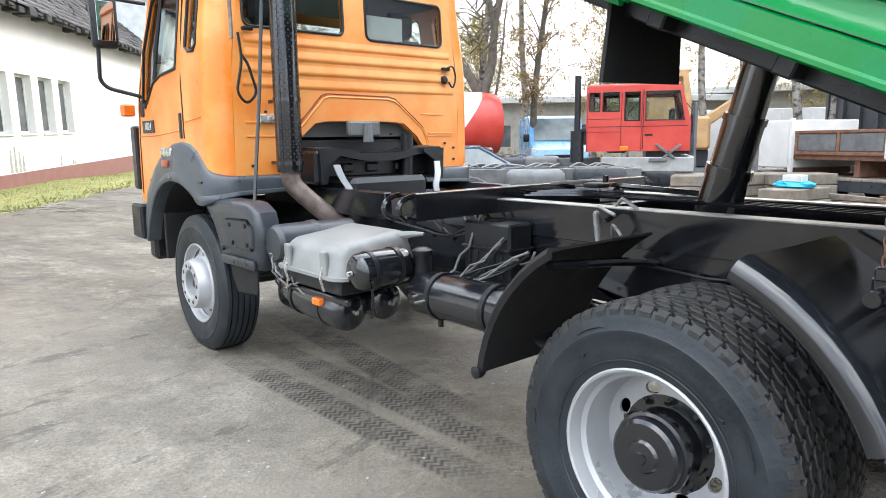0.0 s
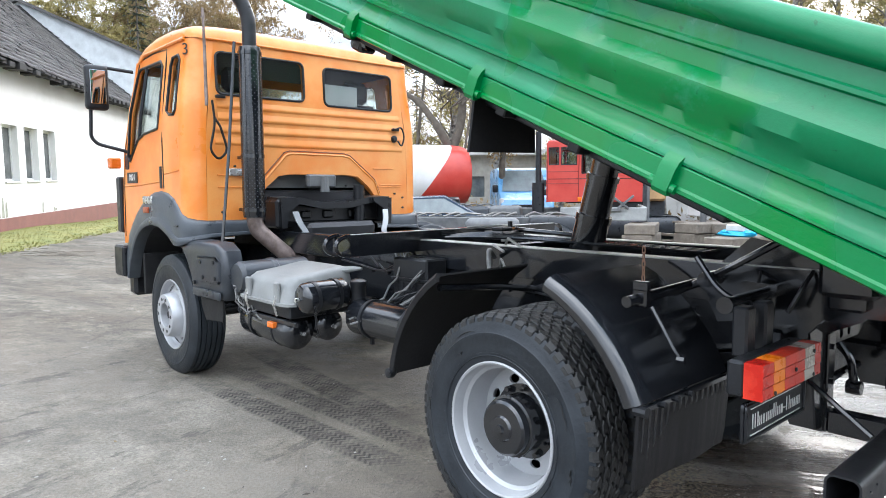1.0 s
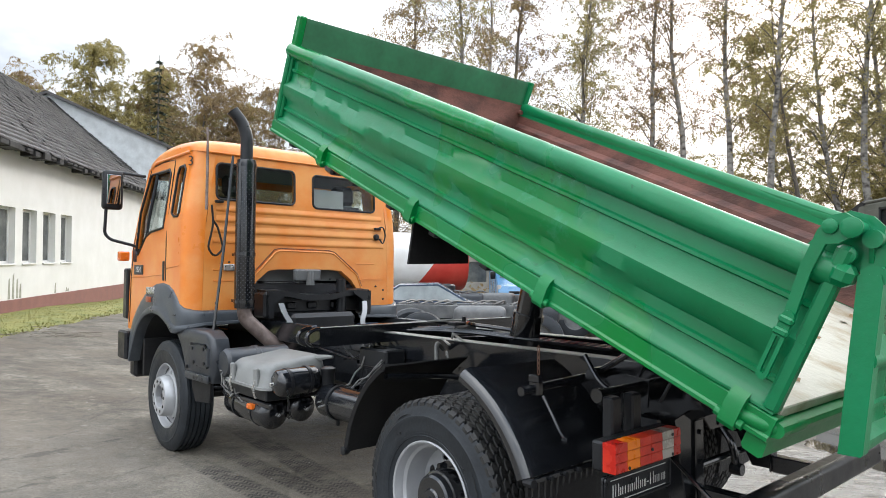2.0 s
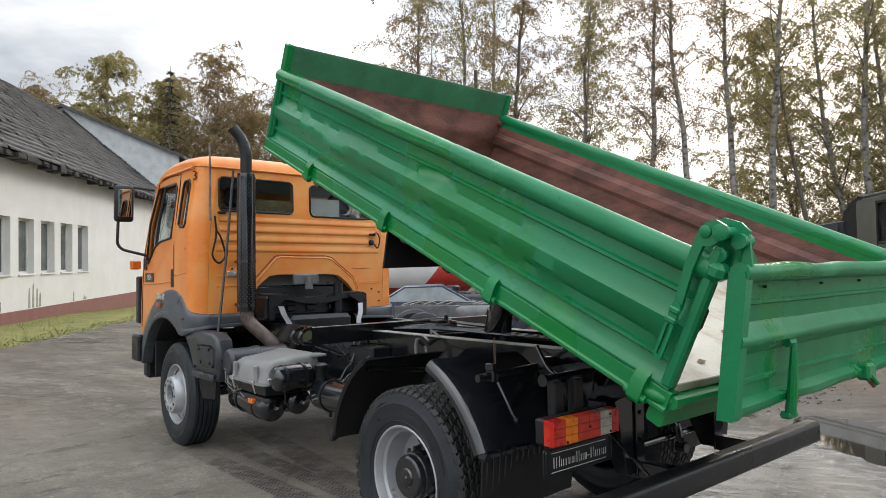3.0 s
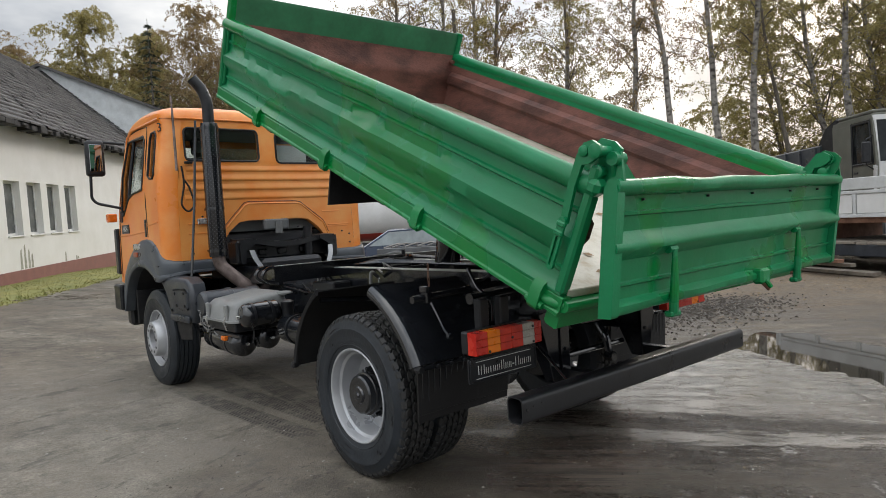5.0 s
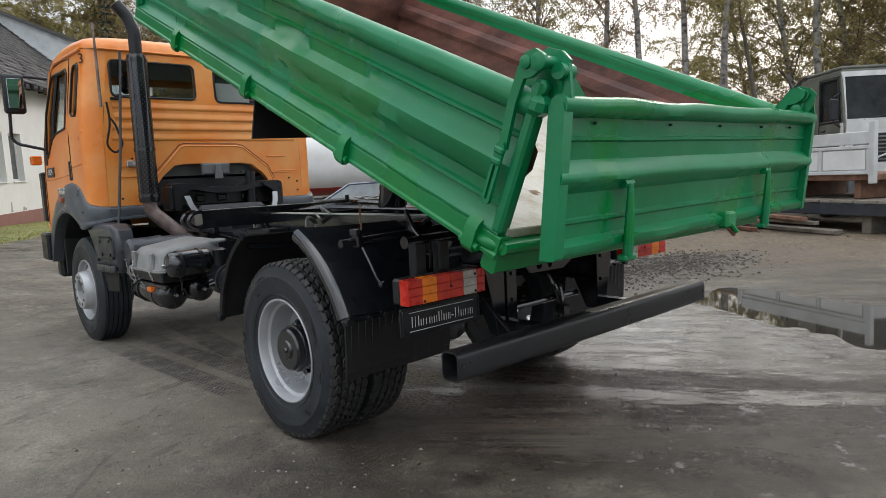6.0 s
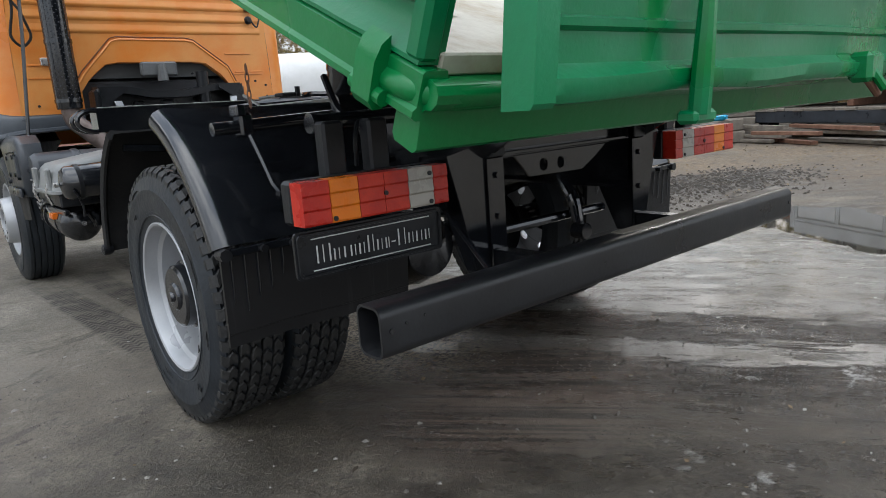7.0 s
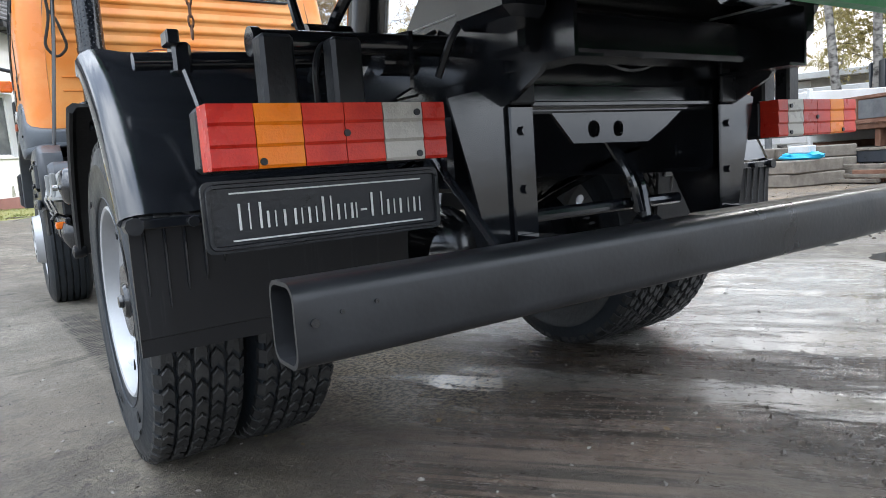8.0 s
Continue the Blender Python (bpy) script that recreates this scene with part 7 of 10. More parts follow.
# underrun bar: a hollow rectangular tube, open at its ends
bm = bmesh.new()
o, i_ = rrect(-1.388, 0.580, -1.285, 0.714, 0.028, 4), rrect(-1.381, 0.587, -1.292, 0.707, 0.022, 4)
vo = [[bm.verts.new((x, p, q)) for p, q in o] for x in (-1.125, 1.125)]
vi = [[bm.verts.new((x, p, q)) for p, q in i_] for x in (-1.125, 1.125)]
skin(bm, vo[0], vo[1])
skin(bm, vi[0], vi[1])
skin(bm, vo[0], vi[0])
skin(bm, vo[1], vi[1])
ubar = part("underrun_bar", bm, M_BAR, truck, "black hollow steel underrun bar", sharp=40)
for x, z, r in ((-1.095, 0.652, 0.007), (-1.05, 0.662, 0.0035), (-0.99, 0.668, 0.0035), (1.10, 0.652, 0.007)):
    bm = bmesh.new()
    cyl(bm, (x, -1.386, z), (x, -1.392, z), r, n=10)
    part("bolt", bm, M_BLACK, ubar)

bm = bmesh.new()
strip(bm, [(-1.362, 0.714), (-1.310, 0.714), (-1.313, 0.718), (-1.359, 0.718)], [-0.10 + 1.22 * i / 12 for i in range(13)], None, lambda s, p, q: (s, p + 0.010 * noise.noise((s * 5, p * 40, 0.0)) * (1.12 - s), q), True)
part("dust_film", bm, M_DUST, ubar, "pale dried mud along the top of the bar")

# rear frame end: hinge plates, cross plates, coupling, clutter seen below the body
for sx in (-1, 1):
    px = 0.392 if sx < 0 else 0.432
    bm = bmesh.new()
    plate(bm, [(-1.06, 1.0), (-0.70, 1.0), (-0.62, 1.24), (-0.75, 1.36), (-1.16, 1.30), (-1.26, 1.17), (-1.18, 1.06)], [[(-1.0, 1.12), (-0.92, 1.12), (-0.92, 1.18), (-1.0, 1.18)]], lambda u, v, w: (sx * (px + 0.045 - w), u, v), 0.016)
    hp = part("hinge_plate", bm, M_BLACK, truck)
    bm = bmesh.new()
    box(bm, (sx * px - 0.042, -1.075, 1.002), (sx * px + 0.036, -1.062, 1.29), 0.004)
    part("plate_flange", bm, M_BLACKMATT, hp)
    bm = bmesh.new()
    cyl(bm, (sx * (px - 0.03), -1.16, 1.19), (sx * (px + 0.10), -1.16, 1.19), 0.032, n=14)
    part("hinge_pin", bm, M_BLACK, hp)
bm = bmesh.new()
plate(bm, [(-0.345, 0.995), (0.385, 0.995), (0.385, 1.155), (0.28, 1.165), (-0.22, 1.158), (-0.345, 1.15)], [], lambda u, v, w: (u, -0.985 + w, v), 0.012)
box(bm, (-0.345, -1.05, 0.998), (0.385, -0.99, 1.012), 0.003)
part("rear_cross_plate", bm, M_BLACK, truck)
bm = bmesh.new()
plate(bm, [(-0.16, 0.905), (0.14, 0.90), (0.22, 0.94), (0.30, 0.99), (-0.24, 0.99)], [rrect(-0.105, 0.918, -0.06, 0.965, 0.02, 4), rrect(-0.005, 0.918, 0.035, 0.962, 0.018, 4)], lambda u, v, w: (u, -1.000 + w, v), 0.010)
part("pull_plate", bm, M_BLACK, truck)
bm = bmesh.new()
cyl(bm, (-0.34, -1.02, 1.275), (0.40, -1.02, 1.275), 0.05, n=18)
part("torsion_tube", bm, M_BLACKMATT, truck)
bm = bmesh.new()
tube(bm, bend([(0.115, -0.9, 0.87), (0.12, -0.98, 0.80), (0.125, -1.0, 0.66)], 0.05), 0.018, 8)
cyl(bm, (0.125, -1.03, 0.655), (0.125, -0.97, 0.655), 0.032, n=10)
part("shock_absorber", bm, M_BLACK, truck)
bm = bmesh.new()
tube(bm, [(0.02 + 0.20 * math.cos(t), -1.045, 1.24 + 0.145 * math.sin(t)) for t in [math.pi * (1.05 + 0.9 * k / 12) for k in range(13)]], 0.007, 6)
part("hose", bm, M_BLACK, truck)
# slanted clamp plates of the tail lamp tubes
for sx in (-1, 1):
    bm = bmesh.new()
    plate(bm, [(-0.92, 1.06), (-0.70, 1.02), (-0.66, 1.10), (-0.80, 1.20), (-0.93, 1.19)], [], lambda u, v, w: (sx * (0.60 + w), u, v), 0.012)
    cyl(bm, (sx * 0.56, -0.86, 1.13), (sx * 0.66, -0.86, 1.13), 0.035, n=12)
    part("lamp_tube_clamp", bm, M_BLACK, truck)
bm = bmesh.new()
cyl(bm, (-0.33, -0.95, 0.72), (0.33, -0.95, 0.72), 0.018, n=10)
tube(bm, bend([(0.05, -0.9, 0.95), (0.06, -1.0, 0.80), (0.09, -1.0, 0.70)], 0.04), 0.014, 8)
tube(bm, bend([(-0.3, -0.8, 1.16), (0.0, -1.06, 1.13), (0.32, -1.0, 1.16)], 0.1), 0.012, 8)
part("rear_pipework", bm, M_BLACK, truck)
bm = bmesh.new()
tube(bm, bend([(0.10, -1.09, 1.20), (0.22, -1.1, 1.10), (0.34, -1.1, 1.22)], 0.08), 0.008, 6)
part("hose", bm, M_CABLE, truck)

# battery cover, with tapered lid and lip
bm = bmesh.new()
rows = []
for z, g in ((0.830, -0.020), (0.848, -0.020), (0.849, 0.0), (0.95, 0.024), (0.985, 0.040), (1.010, 0.066), (1.020, 0.11)):
    rows.append([bm.verts.new((-0.91 + (u - 0.5) * (0.56 - 2 * g), 2.16 + (v - 0.5) * (0.68 - 2 * g), z + (0.05 * (u - 0.2) if z > 0.98 else 0))) for u, v in [(a, b) for a, b in rrect(0, 0, 1, 1, 0.12, 3)]])
for a, b in zip(rows, rows[1:]):
    skin(bm, a, b)
bm.faces.new(rows[-1])
bm.faces.new(rows[0])
batt = part("battery_box", bm, M_BATT, truck, "pale grey plastic battery box cover", sharp=40)
for y in (1.96, 2.36):
    bm = bmesh.new()
    box(bm, (-1.205, y - 0.03, 0.84), (-1.175, y + 0.03, 0.98), 0.008)
    part("lid_rib", bm, M_BATT, batt)
    bm = bmesh.new()
    tube(bm, [(-1.195, y, 0.90), (-1.215, y, 0.83), (-1.19, y + 0.01, 0.76)], 0.010, 6)
    part("lid_catch", bm, M_CHROME, batt)
bm = bmesh.new()
box(bm, (-1.17, 1.84, 0.745), (-0.62, 2.50, 0.829), 0.01)
part("battery_tray", bm, M_BLACKMATT, batt)
bm = bmesh.new()
tube(bm, [(-0.74, 1.92, 1.02), (-0.70, 1.80, 1.04), (-0.68, 1.73, 1.045)], [0.03, 0.018, 0.010], 8)
part("cover_spout", bm, M_BATT, batt)


def vessel(p0, p1, r, label=""):
    """An air vessel with domed ends and two straps."""
    d = Vector(p1) - Vector(p0)
    L = d.length
    bm = bmesh.new()
    k = r * 0.45
    prof = [(0, 0.001), (0.01, r * 0.45), (k * 0.4, r * 0.78), (k * 0.75, r * 0.93), (k, r)]
    lathe(bm, p0, d, prof + [(L - h, rr) for h, rr in reversed(prof)], 28)
    v = part("air_tank", bm, M_BLACK, truck, label, sharp=40)
    dn = d.normalized()
    for f in (0.28, 0.72):
        bm = bmesh.new()
        lathe(bm, Vector(p0) + dn * (L * f - 0.012), d, [(0, r + 0.001), (0, r + 0.005), (0.024, r + 0.005), (0.024, r + 0.001)], 28)
        part("strap", bm, M_BLACKMATT, v)
    bm = bmesh.new()
    cyl(bm, p0, Vector(p0) - dn * 0.025, 0.014, n=8)
    part("fitting", bm, M_CHROME, v)
    return v


vessel((-1.19, 1.69, 0.895), (-0.83, 1.69, 0.91), 0.098, "glossy black domed air tank")
vessel((-1.06, 1.88, 0.635), (-1.06, 2.60, 0.66), 0.118, "glossy black domed air tank")
vessel((-0.845, 1.84, 0.66), (-0.845, 2.58, 0.68), 0.105, "glossy black domed air tank")
bm = bmesh.new()
lathe(bm, (-0.80, 0.72, 0.76), (0, 1, 0), [(0, 0.0), (0.0, 0.10), (0.02, 0.118), (0.86, 0.118), (0.88, 0.10), (0.88, 0.0)], 32)
sil = part("silencer", bm, M_BLACK, truck, "black cylindrical tank slung under the frame")
for f in (1.015, 1.415):
    bm = bmesh.new()
    lathe(bm, (-0.80, f, 0.76), (0, 1, 0), [(0, 0.118), (0, 0.126), (0.03, 0.126), (0.03, 0.118)], 32)
    box(bm, (-0.83, f + 0.005, 0.60), (-0.81, f + 0.025, 0.66))
    part("strap", bm, M_BLACKMATT, sil)
bm = bmesh.new()
box(bm, (-0.62, 1.13, 0.83), (-0.45, 1.47, 1.14), 0.012)
cb = part("control_box", bm, M_BLACKMATT, truck, "black box bolted to the frame")
for k in range(5):
    bm = bmesh.new()
    box(bm, (-0.632, 1.17 + k * 0.06, 0.86), (-0.621, 1.20 + k * 0.06, 0.99), 0.004)
    part("rib", bm, M_BLACKMATT, cb)
bm = bmesh.new()
box(bm, (-0.634, 1.125, 1.00), (-0.44, 1.475, 1.015), 0.004)
part("lid_edge", bm, M_BLACKMATT, cb)
bm = bmesh.new()
lathe(bm, (-0.80, 1.60, 0.80), (0, 0, 1), [(0, 0.05), (0.15, 0.05), (0.16, 0.056), (0.185, 0.056), (0.20, 0.03)], 16, (True, True))
part("filter_cup", bm, M_BLACKMATT, truck)
bm = bmesh.new()
lathe(bm, (-1.17, 2.60, 0.945), (1, 0, 0), [(0, 0.0), (0.0, 0.10), (0.03, 0.12), (0.25, 0.125), (0.26, 0.132), (0.29, 0.132), (0.3, 0.12), (0.55, 0.12)], 24)
part("air_cleaner", bm, M_DKGREY, truck, "dark grey drum behind the front wheel")
bm = bmesh.new()
box(bm, (-1.20, 2.02, 0.665), (-1.16, 2.10, 0.705), 0.006)
part("side_reflector", bm, M_ORANGELAMP, truck, "small amber side marker")
bm = bmesh.new()
box(bm, (-1.17, 1.78, 0.70), (-1.14, 2.52, 0.735), 0.006)
part("tray_rail", bm, M_BLACK, truck)
rc = random.Random(11)


def cable(a, b, sag, r=0.007, mt=M_BLACKMATT, n=8, wild=0.02):
    a, b = Vector(a), Vector(b)
    pts = []
    for k in range(n + 1):
        t = k / n
        j = 0 if k in (0, n) else wild
        pts.append(a.lerp(b, t) + Vector((rc.uniform(-j, j), rc.uniform(-j, j), -sag * 4 * t * (1 - t) + rc.uniform(-j, j))))
    bm = bmesh.new()
    tube(bm, pts, r, 6)
    part("cable", bm, mt, truck)


for a, b, s_, mt in (((-1.16, 2.62, 0.84), (-1.18, 2.36, 0.74), 0.05, M_CABLE), ((-1.15, 2.66, 0.80), (-1.17, 2.10, 0.70), 0.03, M_CABLE), ((-1.16, 2.60, 0.80), (-1.16, 2.50, 0.66), 0.08, M_BLACKMATT), ((-1.17, 2.64, 0.88), (-1.16, 2.58, 0.66), -0.05, M_CABLE),
                     ((-0.52, 1.44, 1.18), (-0.60, 0.98, 1.02), 0.14, M_CABLE), ((-0.52, 1.40, 1.22), (-0.85, 1.45, 0.78), 0.05, M_CABLE), ((-0.62, 1.0, 1.02), (-0.95, 1.48, 0.74), 0.03, M_CABLE), ((-0.6, 1.02, 1.0), (-0.9, 1.55, 0.76), 0.05, M_BLACKMATT),
                     ((-0.48, 1.9, 1.1), (-0.55, 1.5, 1.08), 0.05, M_BLACKMATT), ((-1.02, 1.77, 0.62), (-1.14, 1.58, 0.86), 0.02, M_BLACKMATT), ((-0.46, 2.3, 1.05), (-0.46, 1.2, 1.03), 0.02, M_BLACKMATT), ((-0.45, 0.9, 1.0), (-0.45, -0.5, 1.02), 0.02, M_BLACKMATT), ((-0.50, 0.66, 1.03), (-0.62, 0.48, 1.15), -0.08, M_CABLE)):
    cable(a, b, s_, mt=mt)
for k in range(7):
    cable((-1.14, 2.58 + rc.uniform(-0.05, 0.06), 0.80 + rc.uniform(-0.03, 0.05)), (-1.17, 2.36 + rc.uniform(-0.08, 0.12), 0.72 + rc.uniform(-0.05, 0.04)), rc.uniform(-0.04, 0.07), r=0.0055, mt=M_BLACKMATT if k % 3 else M_CABLE, wild=0.018)
for k in range(6):
    cable((-0.62 + rc.uniform(-0.03, 0.02), 1.10 + rc.uniform(-0.1, 0.1), 1.02 + rc.uniform(-0.1, 0.06)), (-0.86 + rc.uniform(-0.08, 0.05), 1.56 + rc.uniform(-0.05, 0.05), 0.78 + rc.uniform(-0.04, 0.05)), rc.uniform(0.01, 0.08), r=0.0055, mt=M_CABLE if k % 2 else M_BLACKMATT, wild=0.014)
for k in range(4):
    cable((-0.46, 1.55 + 0.04 * k, 1.20), (-0.58 - 0.02 * k, 1.20 - 0.05 * k, 0.98), 0.02 + 0.03 * k, r=0.006, mt=M_CABLE if k % 2 else M_BLACKMATT, wild=0.012)
# bent grab loop and clips above the quarter guard
bm = bmesh.new()
tube(bm, bend([(-0.47, 0.70, 1.18), (-0.56, 0.66, 1.24), (-0.60, 0.62, 1.17), (-0.60, 0.60, 1.05)], 0.05), 0.014, 8)
part("pipe_bend", bm, M_CABLE, truck)
bm = bmesh.new()
tube(bm, [(-0.46, 0.62, 1.26), (-0.52, 0.55, 1.30), (-0.47, 0.50, 1.25)], 0.008, 6)
tube(bm, [(-0.46, 0.72, 1.25), (-0.50, 0.60, 1.22)], 0.008, 6)
part("spring_clip", bm, M_EDGE, truck)
# chain hanging from the body edge
for k in range(5):
    bm = bmesh.new()
    c = Vector((-1.02, -0.60, 1.335 - k * 0.026))
    pts = [c + Vector((0.006 * math.cos(a) * (k % 2), 0.006 * math.cos(a) * (1 - k % 2), 0.017 * math.sin(a))) for a in [math.pi * j / 4 for j in range(9)]]
    tube(bm, pts, 0.0025, 4, caps=False)
    part("chain_link", bm, M_RUST, truck)

# ---- trees ----


def tree_meshes(seed, h, lean, n_limb, leaves, leaf_mat, bark, r0, crown_from=0.3, leaf=0.06, spread=0.22, hang=1.0, rise=(0.80, 1.22)):
    """A birch: a slightly crooked trunk, rising limbs that arch over, and fine hanging twigs with small leaves."""
    rt = random.Random(seed)
    trunk = [Vector((0, 0, -0.3))]
    d = Vector((lean[0], lean[1], 1)).normalized()
    n = 18
    for k in range(n):
        d = (d + Vector((rt.uniform(-0.085, 0.085), rt.uniform(-0.085, 0.085), 0.05))).normalized()
        trunk.append(trunk[-1] + d * (h / n))
    bt, bl = bmesh.new(), bmesh.new()
    tube(bt, trunk, [max(0.010, r0 * (1.12 - 1.04 * (k / n) ** 0.8)) for k in range(n + 1)], 9)
    twigs = []

    def at_trunk(t):
        x = t * n
        i = min(int(x), n - 1)
        return trunk[i].lerp(trunk[i + 1], x - i)

    for k in range(n_limb):
        t = crown_from + (0.98 - crown_from) * (k + rt.random()) / n_limb
        p = at_trunk(t)
        a = rt.uniform(0, 6.283)
        full_ = min(1.0, (t - crown_from) / 0.22 + 0.35)
        L = h * spread * (1.22 - 0.95 * t) * full_ * rt.uniform(0.65, 1.25)
        el = rt.uniform(*rise)
        d = Vector((math.cos(a) * math.cos(el), math.sin(a) * math.cos(el), math.sin(el)))
        pts = [p]
        for j in range(6):
            d = (d + Vector((rt.uniform(-0.16, 0.16) + 0.10 * math.cos(a), rt.uniform(-0.16, 0.16) + 0.10 * math.sin(a), -0.07 * j + rt.uniform(-0.06, 0.10)))).normalized()
            pts.append(pts[-1] + d * L / 6)
        rb = max(0.008, r0 * 0.27 * (1 - 0.72 * t))
        tube(bl, pts, [rb, rb * 0.8, rb * 0.62, rb * 0.46, rb * 0.32, rb * 0.2, rb * 0.1], 5, caps=False)
        for q in range(11):
            i = rt.randint(1, 6)
            b = pts[i]
            a2 = rt.uniform(0, 6.283)
            e = Vector((math.cos(a2), math.sin(a2), rt.uniform(-0.1, 0.9))).normalized()
            L2 = h * 0.055 * hang * rt.uniform(0.5, 1.5)
            tw = [b]
            for j in range(4):
                e = (e + Vector((rt.uniform(-0.12, 0.12), rt.uniform(-0.12, 0.12), -0.22 - 0.22 * j * hang))).normalized()
                tw.append(tw[-1] + e * L2 / 4)
            tube(bl, tw, [rb * 0.28, rb * 0.2, rb * 0.14, rb * 0.09, 0.002], 3, caps=False)
            twigs.append(tw)
    per = max(1, leaves // max(1, len(twigs)))
    vs, fs = [], []
    for tw in twigs:
        m_ = int(per * rt.choice((0.2, 0.7, 1.0, 1.3, 1.8)))
        for j in range(m_):
            i = rt.randint(0, 3)
            c = tw[i].lerp(tw[i + 1], rt.random()) + Vector((rt.gauss(0, 0.055), rt.gauss(0, 0.055), rt.gauss(-0.04, 0.06)))
            s = leaf * rt.uniform(0.6, 1.35)
            u = Vector((rt.gauss(0, 0.7), rt.gauss(0, 0.7), rt.gauss(-0.5, 0.8))).normalized()
            v = u.cross(Vector((rt.gauss(0, 1), rt.gauss(0, 1), rt.gauss(0, 1)))).normalized()
            o = len(vs)
            vs += [c + u * s * 0.62, c + v * s * 0.40, c - u * s * 0.62, c - v * s * 0.40]
            fs.append((o, o + 1, o + 2, o + 3))
    return bt, bl, (vs, fs)


def make_tree(kind, label, m, group, *args, **kw):
    bt, bl, bf = tree_meshes(*args, **kw)
    t = thing(kind, label, "tree", group, m)
    leaf_mat, bark = args[5], args[6]
    part("trunk", bt, bark, t, sharp=80)
    part("limb", bl, M_TRUNK, t, sharp=80)
    me = bpy.data.meshes.new("crown")
    me.from_pydata(*(bf[0], [], bf[1]))
    me.materials.append(leaf_mat)
    crown = new("crown", me)
    crown.parent = t
    return t


def stand(x, y, turn=0.0, s=1.0):
    return Matrix.Translation((x, y, ground_z(x, y))) @ Matrix.Rotation(turn, 4, "Z") @ Matrix.Scale(s, 4)


BL = "slender birch with pale trunk and sparse yellow-brown leaves"
birch = [
    make_tree("birch", BL, stand(18.6, 10.4), "birches beyond the yard", 1, 17.0, (-0.06, 0.02), 40, 17000, M_LEAFB, M_BIRCH, 0.140, crown_from=0.30, spread=0.20),
    make_tree("birch", BL, stand(20.0, 7.75), "birches beyond the yard", 2, 18.5, (-0.10, 0.10), 34, 10000, M_LEAFB, M_BIRCH, 0.150, crown_from=0.36, spread=0.20),
    make_tree("birch", BL, stand(20.3, 7.2), "birches beyond the yard", 3, 18.0, (0.02, -0.03), 36, 13000, M_LEAFY, M_BIRCH, 0.155, crown_from=0.34, spread=0.20),
    make_tree("birch", BL, stand(14.9, 15.1), "birches beyond the yard", 4, 16.5, (0.05, 0.0), 56, 24000, M_LEAFB, M_TRUNK, 0.135, crown_from=0.16, spread=0.23),
    make_tree("birch", BL, stand(16.9, 12.5), "birches beyond the yard", 5, 17.5, (0.03, -0.02), 56, 24000, M_LEAFY, M_BIRCH, 0.135, crown_from=0.14, spread=0.23),
]
bare = make_tree("bare_tree", "thin bare leafless tree with dark branches", stand(20.9, 6.1), "bare trees", 6, 13.0, (0.03, 0.0), 18, 500, M_LEAFB, M_TRUNK, 0.11, crown_from=0.3, spread=0.16)
rt = random.Random(21)
for k, x, y, s in ((1, 19.3, 9.3, 0.95), (4, 13.4, 16.6, 0.98), (3, 12.3, 18.6, 1.0), (2, 21.9, 4.4, 1.0), (4, 22.8, 2.9, 0.95), (4, 24.5, 1.0, 1.0), (3, 26.5, 2.5, 1.1), (4, 19.0, 15.5, 0.9), (3, 26.5, -4.0, 1.05), (4, 28.5, -2.0, 1.1), (2, 30.0, 1.0, 1.15), (1, 18.0, 17.5, 1.1), (4, 25.0, -3.0, 1.1), (3, 29.0, 0.5, 1.0), (4, 24.6, 5.8, 1.0), (4, 26.4, 4.3, 1.05)):
    copy_thing(birch[k], stand(x, y, rt.uniform(0, 6.28), s * rt.uniform(0.93, 1.06)))
for x, y, s in ((23.4, 1.9, 0.9), (12.1, 14.3, 0.62), (22.0, -0.6, 0.75), (11.6, 16.0, 0.8)):
    copy_thing(bare, stand(x, y, rt.uniform(0, 6.28), s))

# the wood behind the house and round the yard
WL = "tall autumn birch with a full yellow-green crown"
full = [
    make_tree("autumn_birch", WL, stand(12.6, 54.5, 0, 1.0), "wood behind the house", 31, 19.5, (0.02, 0.0), 100, 58000, M_LEAFY, M_BIRCH, 0.17, crown_from=0.05, leaf=0.105, spread=0.36, hang=1.35, rise=(0.45, 1.1)),
    make_tree("autumn_birch", WL, stand(19.0, 52.3, 0, 1.03), "wood behind the house", 32, 20.0, (0.0, 0.02), 100, 52000, M_LEAFB, M_BIRCH, 0.17, crown_from=0.05, leaf=0.100, spread=0.36, hang=1.35, rise=(0.45, 1.1)),
]


def spruce_meshes(seed, h):
    rs = random.Random(seed)
    bt, bf = bmesh.new(), bmesh.new()
    tube(bt, [(0, 0, -0.3), (0, 0, h)], [0.2, 0.02], 7)
    n = 30
    for k in range(n):
        z = h * (0.08 + 0.92 * k / n)
        R = h * 0.20 * (1 - k / n) ** 0.8 + 0.12
        for j in range(9):
            a = rs.uniform(0, 6.283)
            L = R * rs.uniform(0.6, 1.15)
            for q in range(7):
                f = (q + rs.random()) / 7
                c = Vector((math.cos(a) * L * f, math.sin(a) * L * f, z - 0.35 * L * f * f + rs.gauss(0, 0.05)))
                s = 0.20 * (1.2 - 0.6 * f)
                u = Vector((math.cos(a + rs.gauss(0, 0.5)), math.sin(a + rs.gauss(0, 0.5)), rs.gauss(-0.3, 0.3))).normalized()
                v = u.cross(Vector((rs.gauss(0, 1), rs.gauss(0, 1), 1))).normalized()
                bf.faces.new([bf.verts.new(c + w) for w in (u * s, v * s * 0.28, -u * s, -v * s * 0.28)])
    return bt, bf


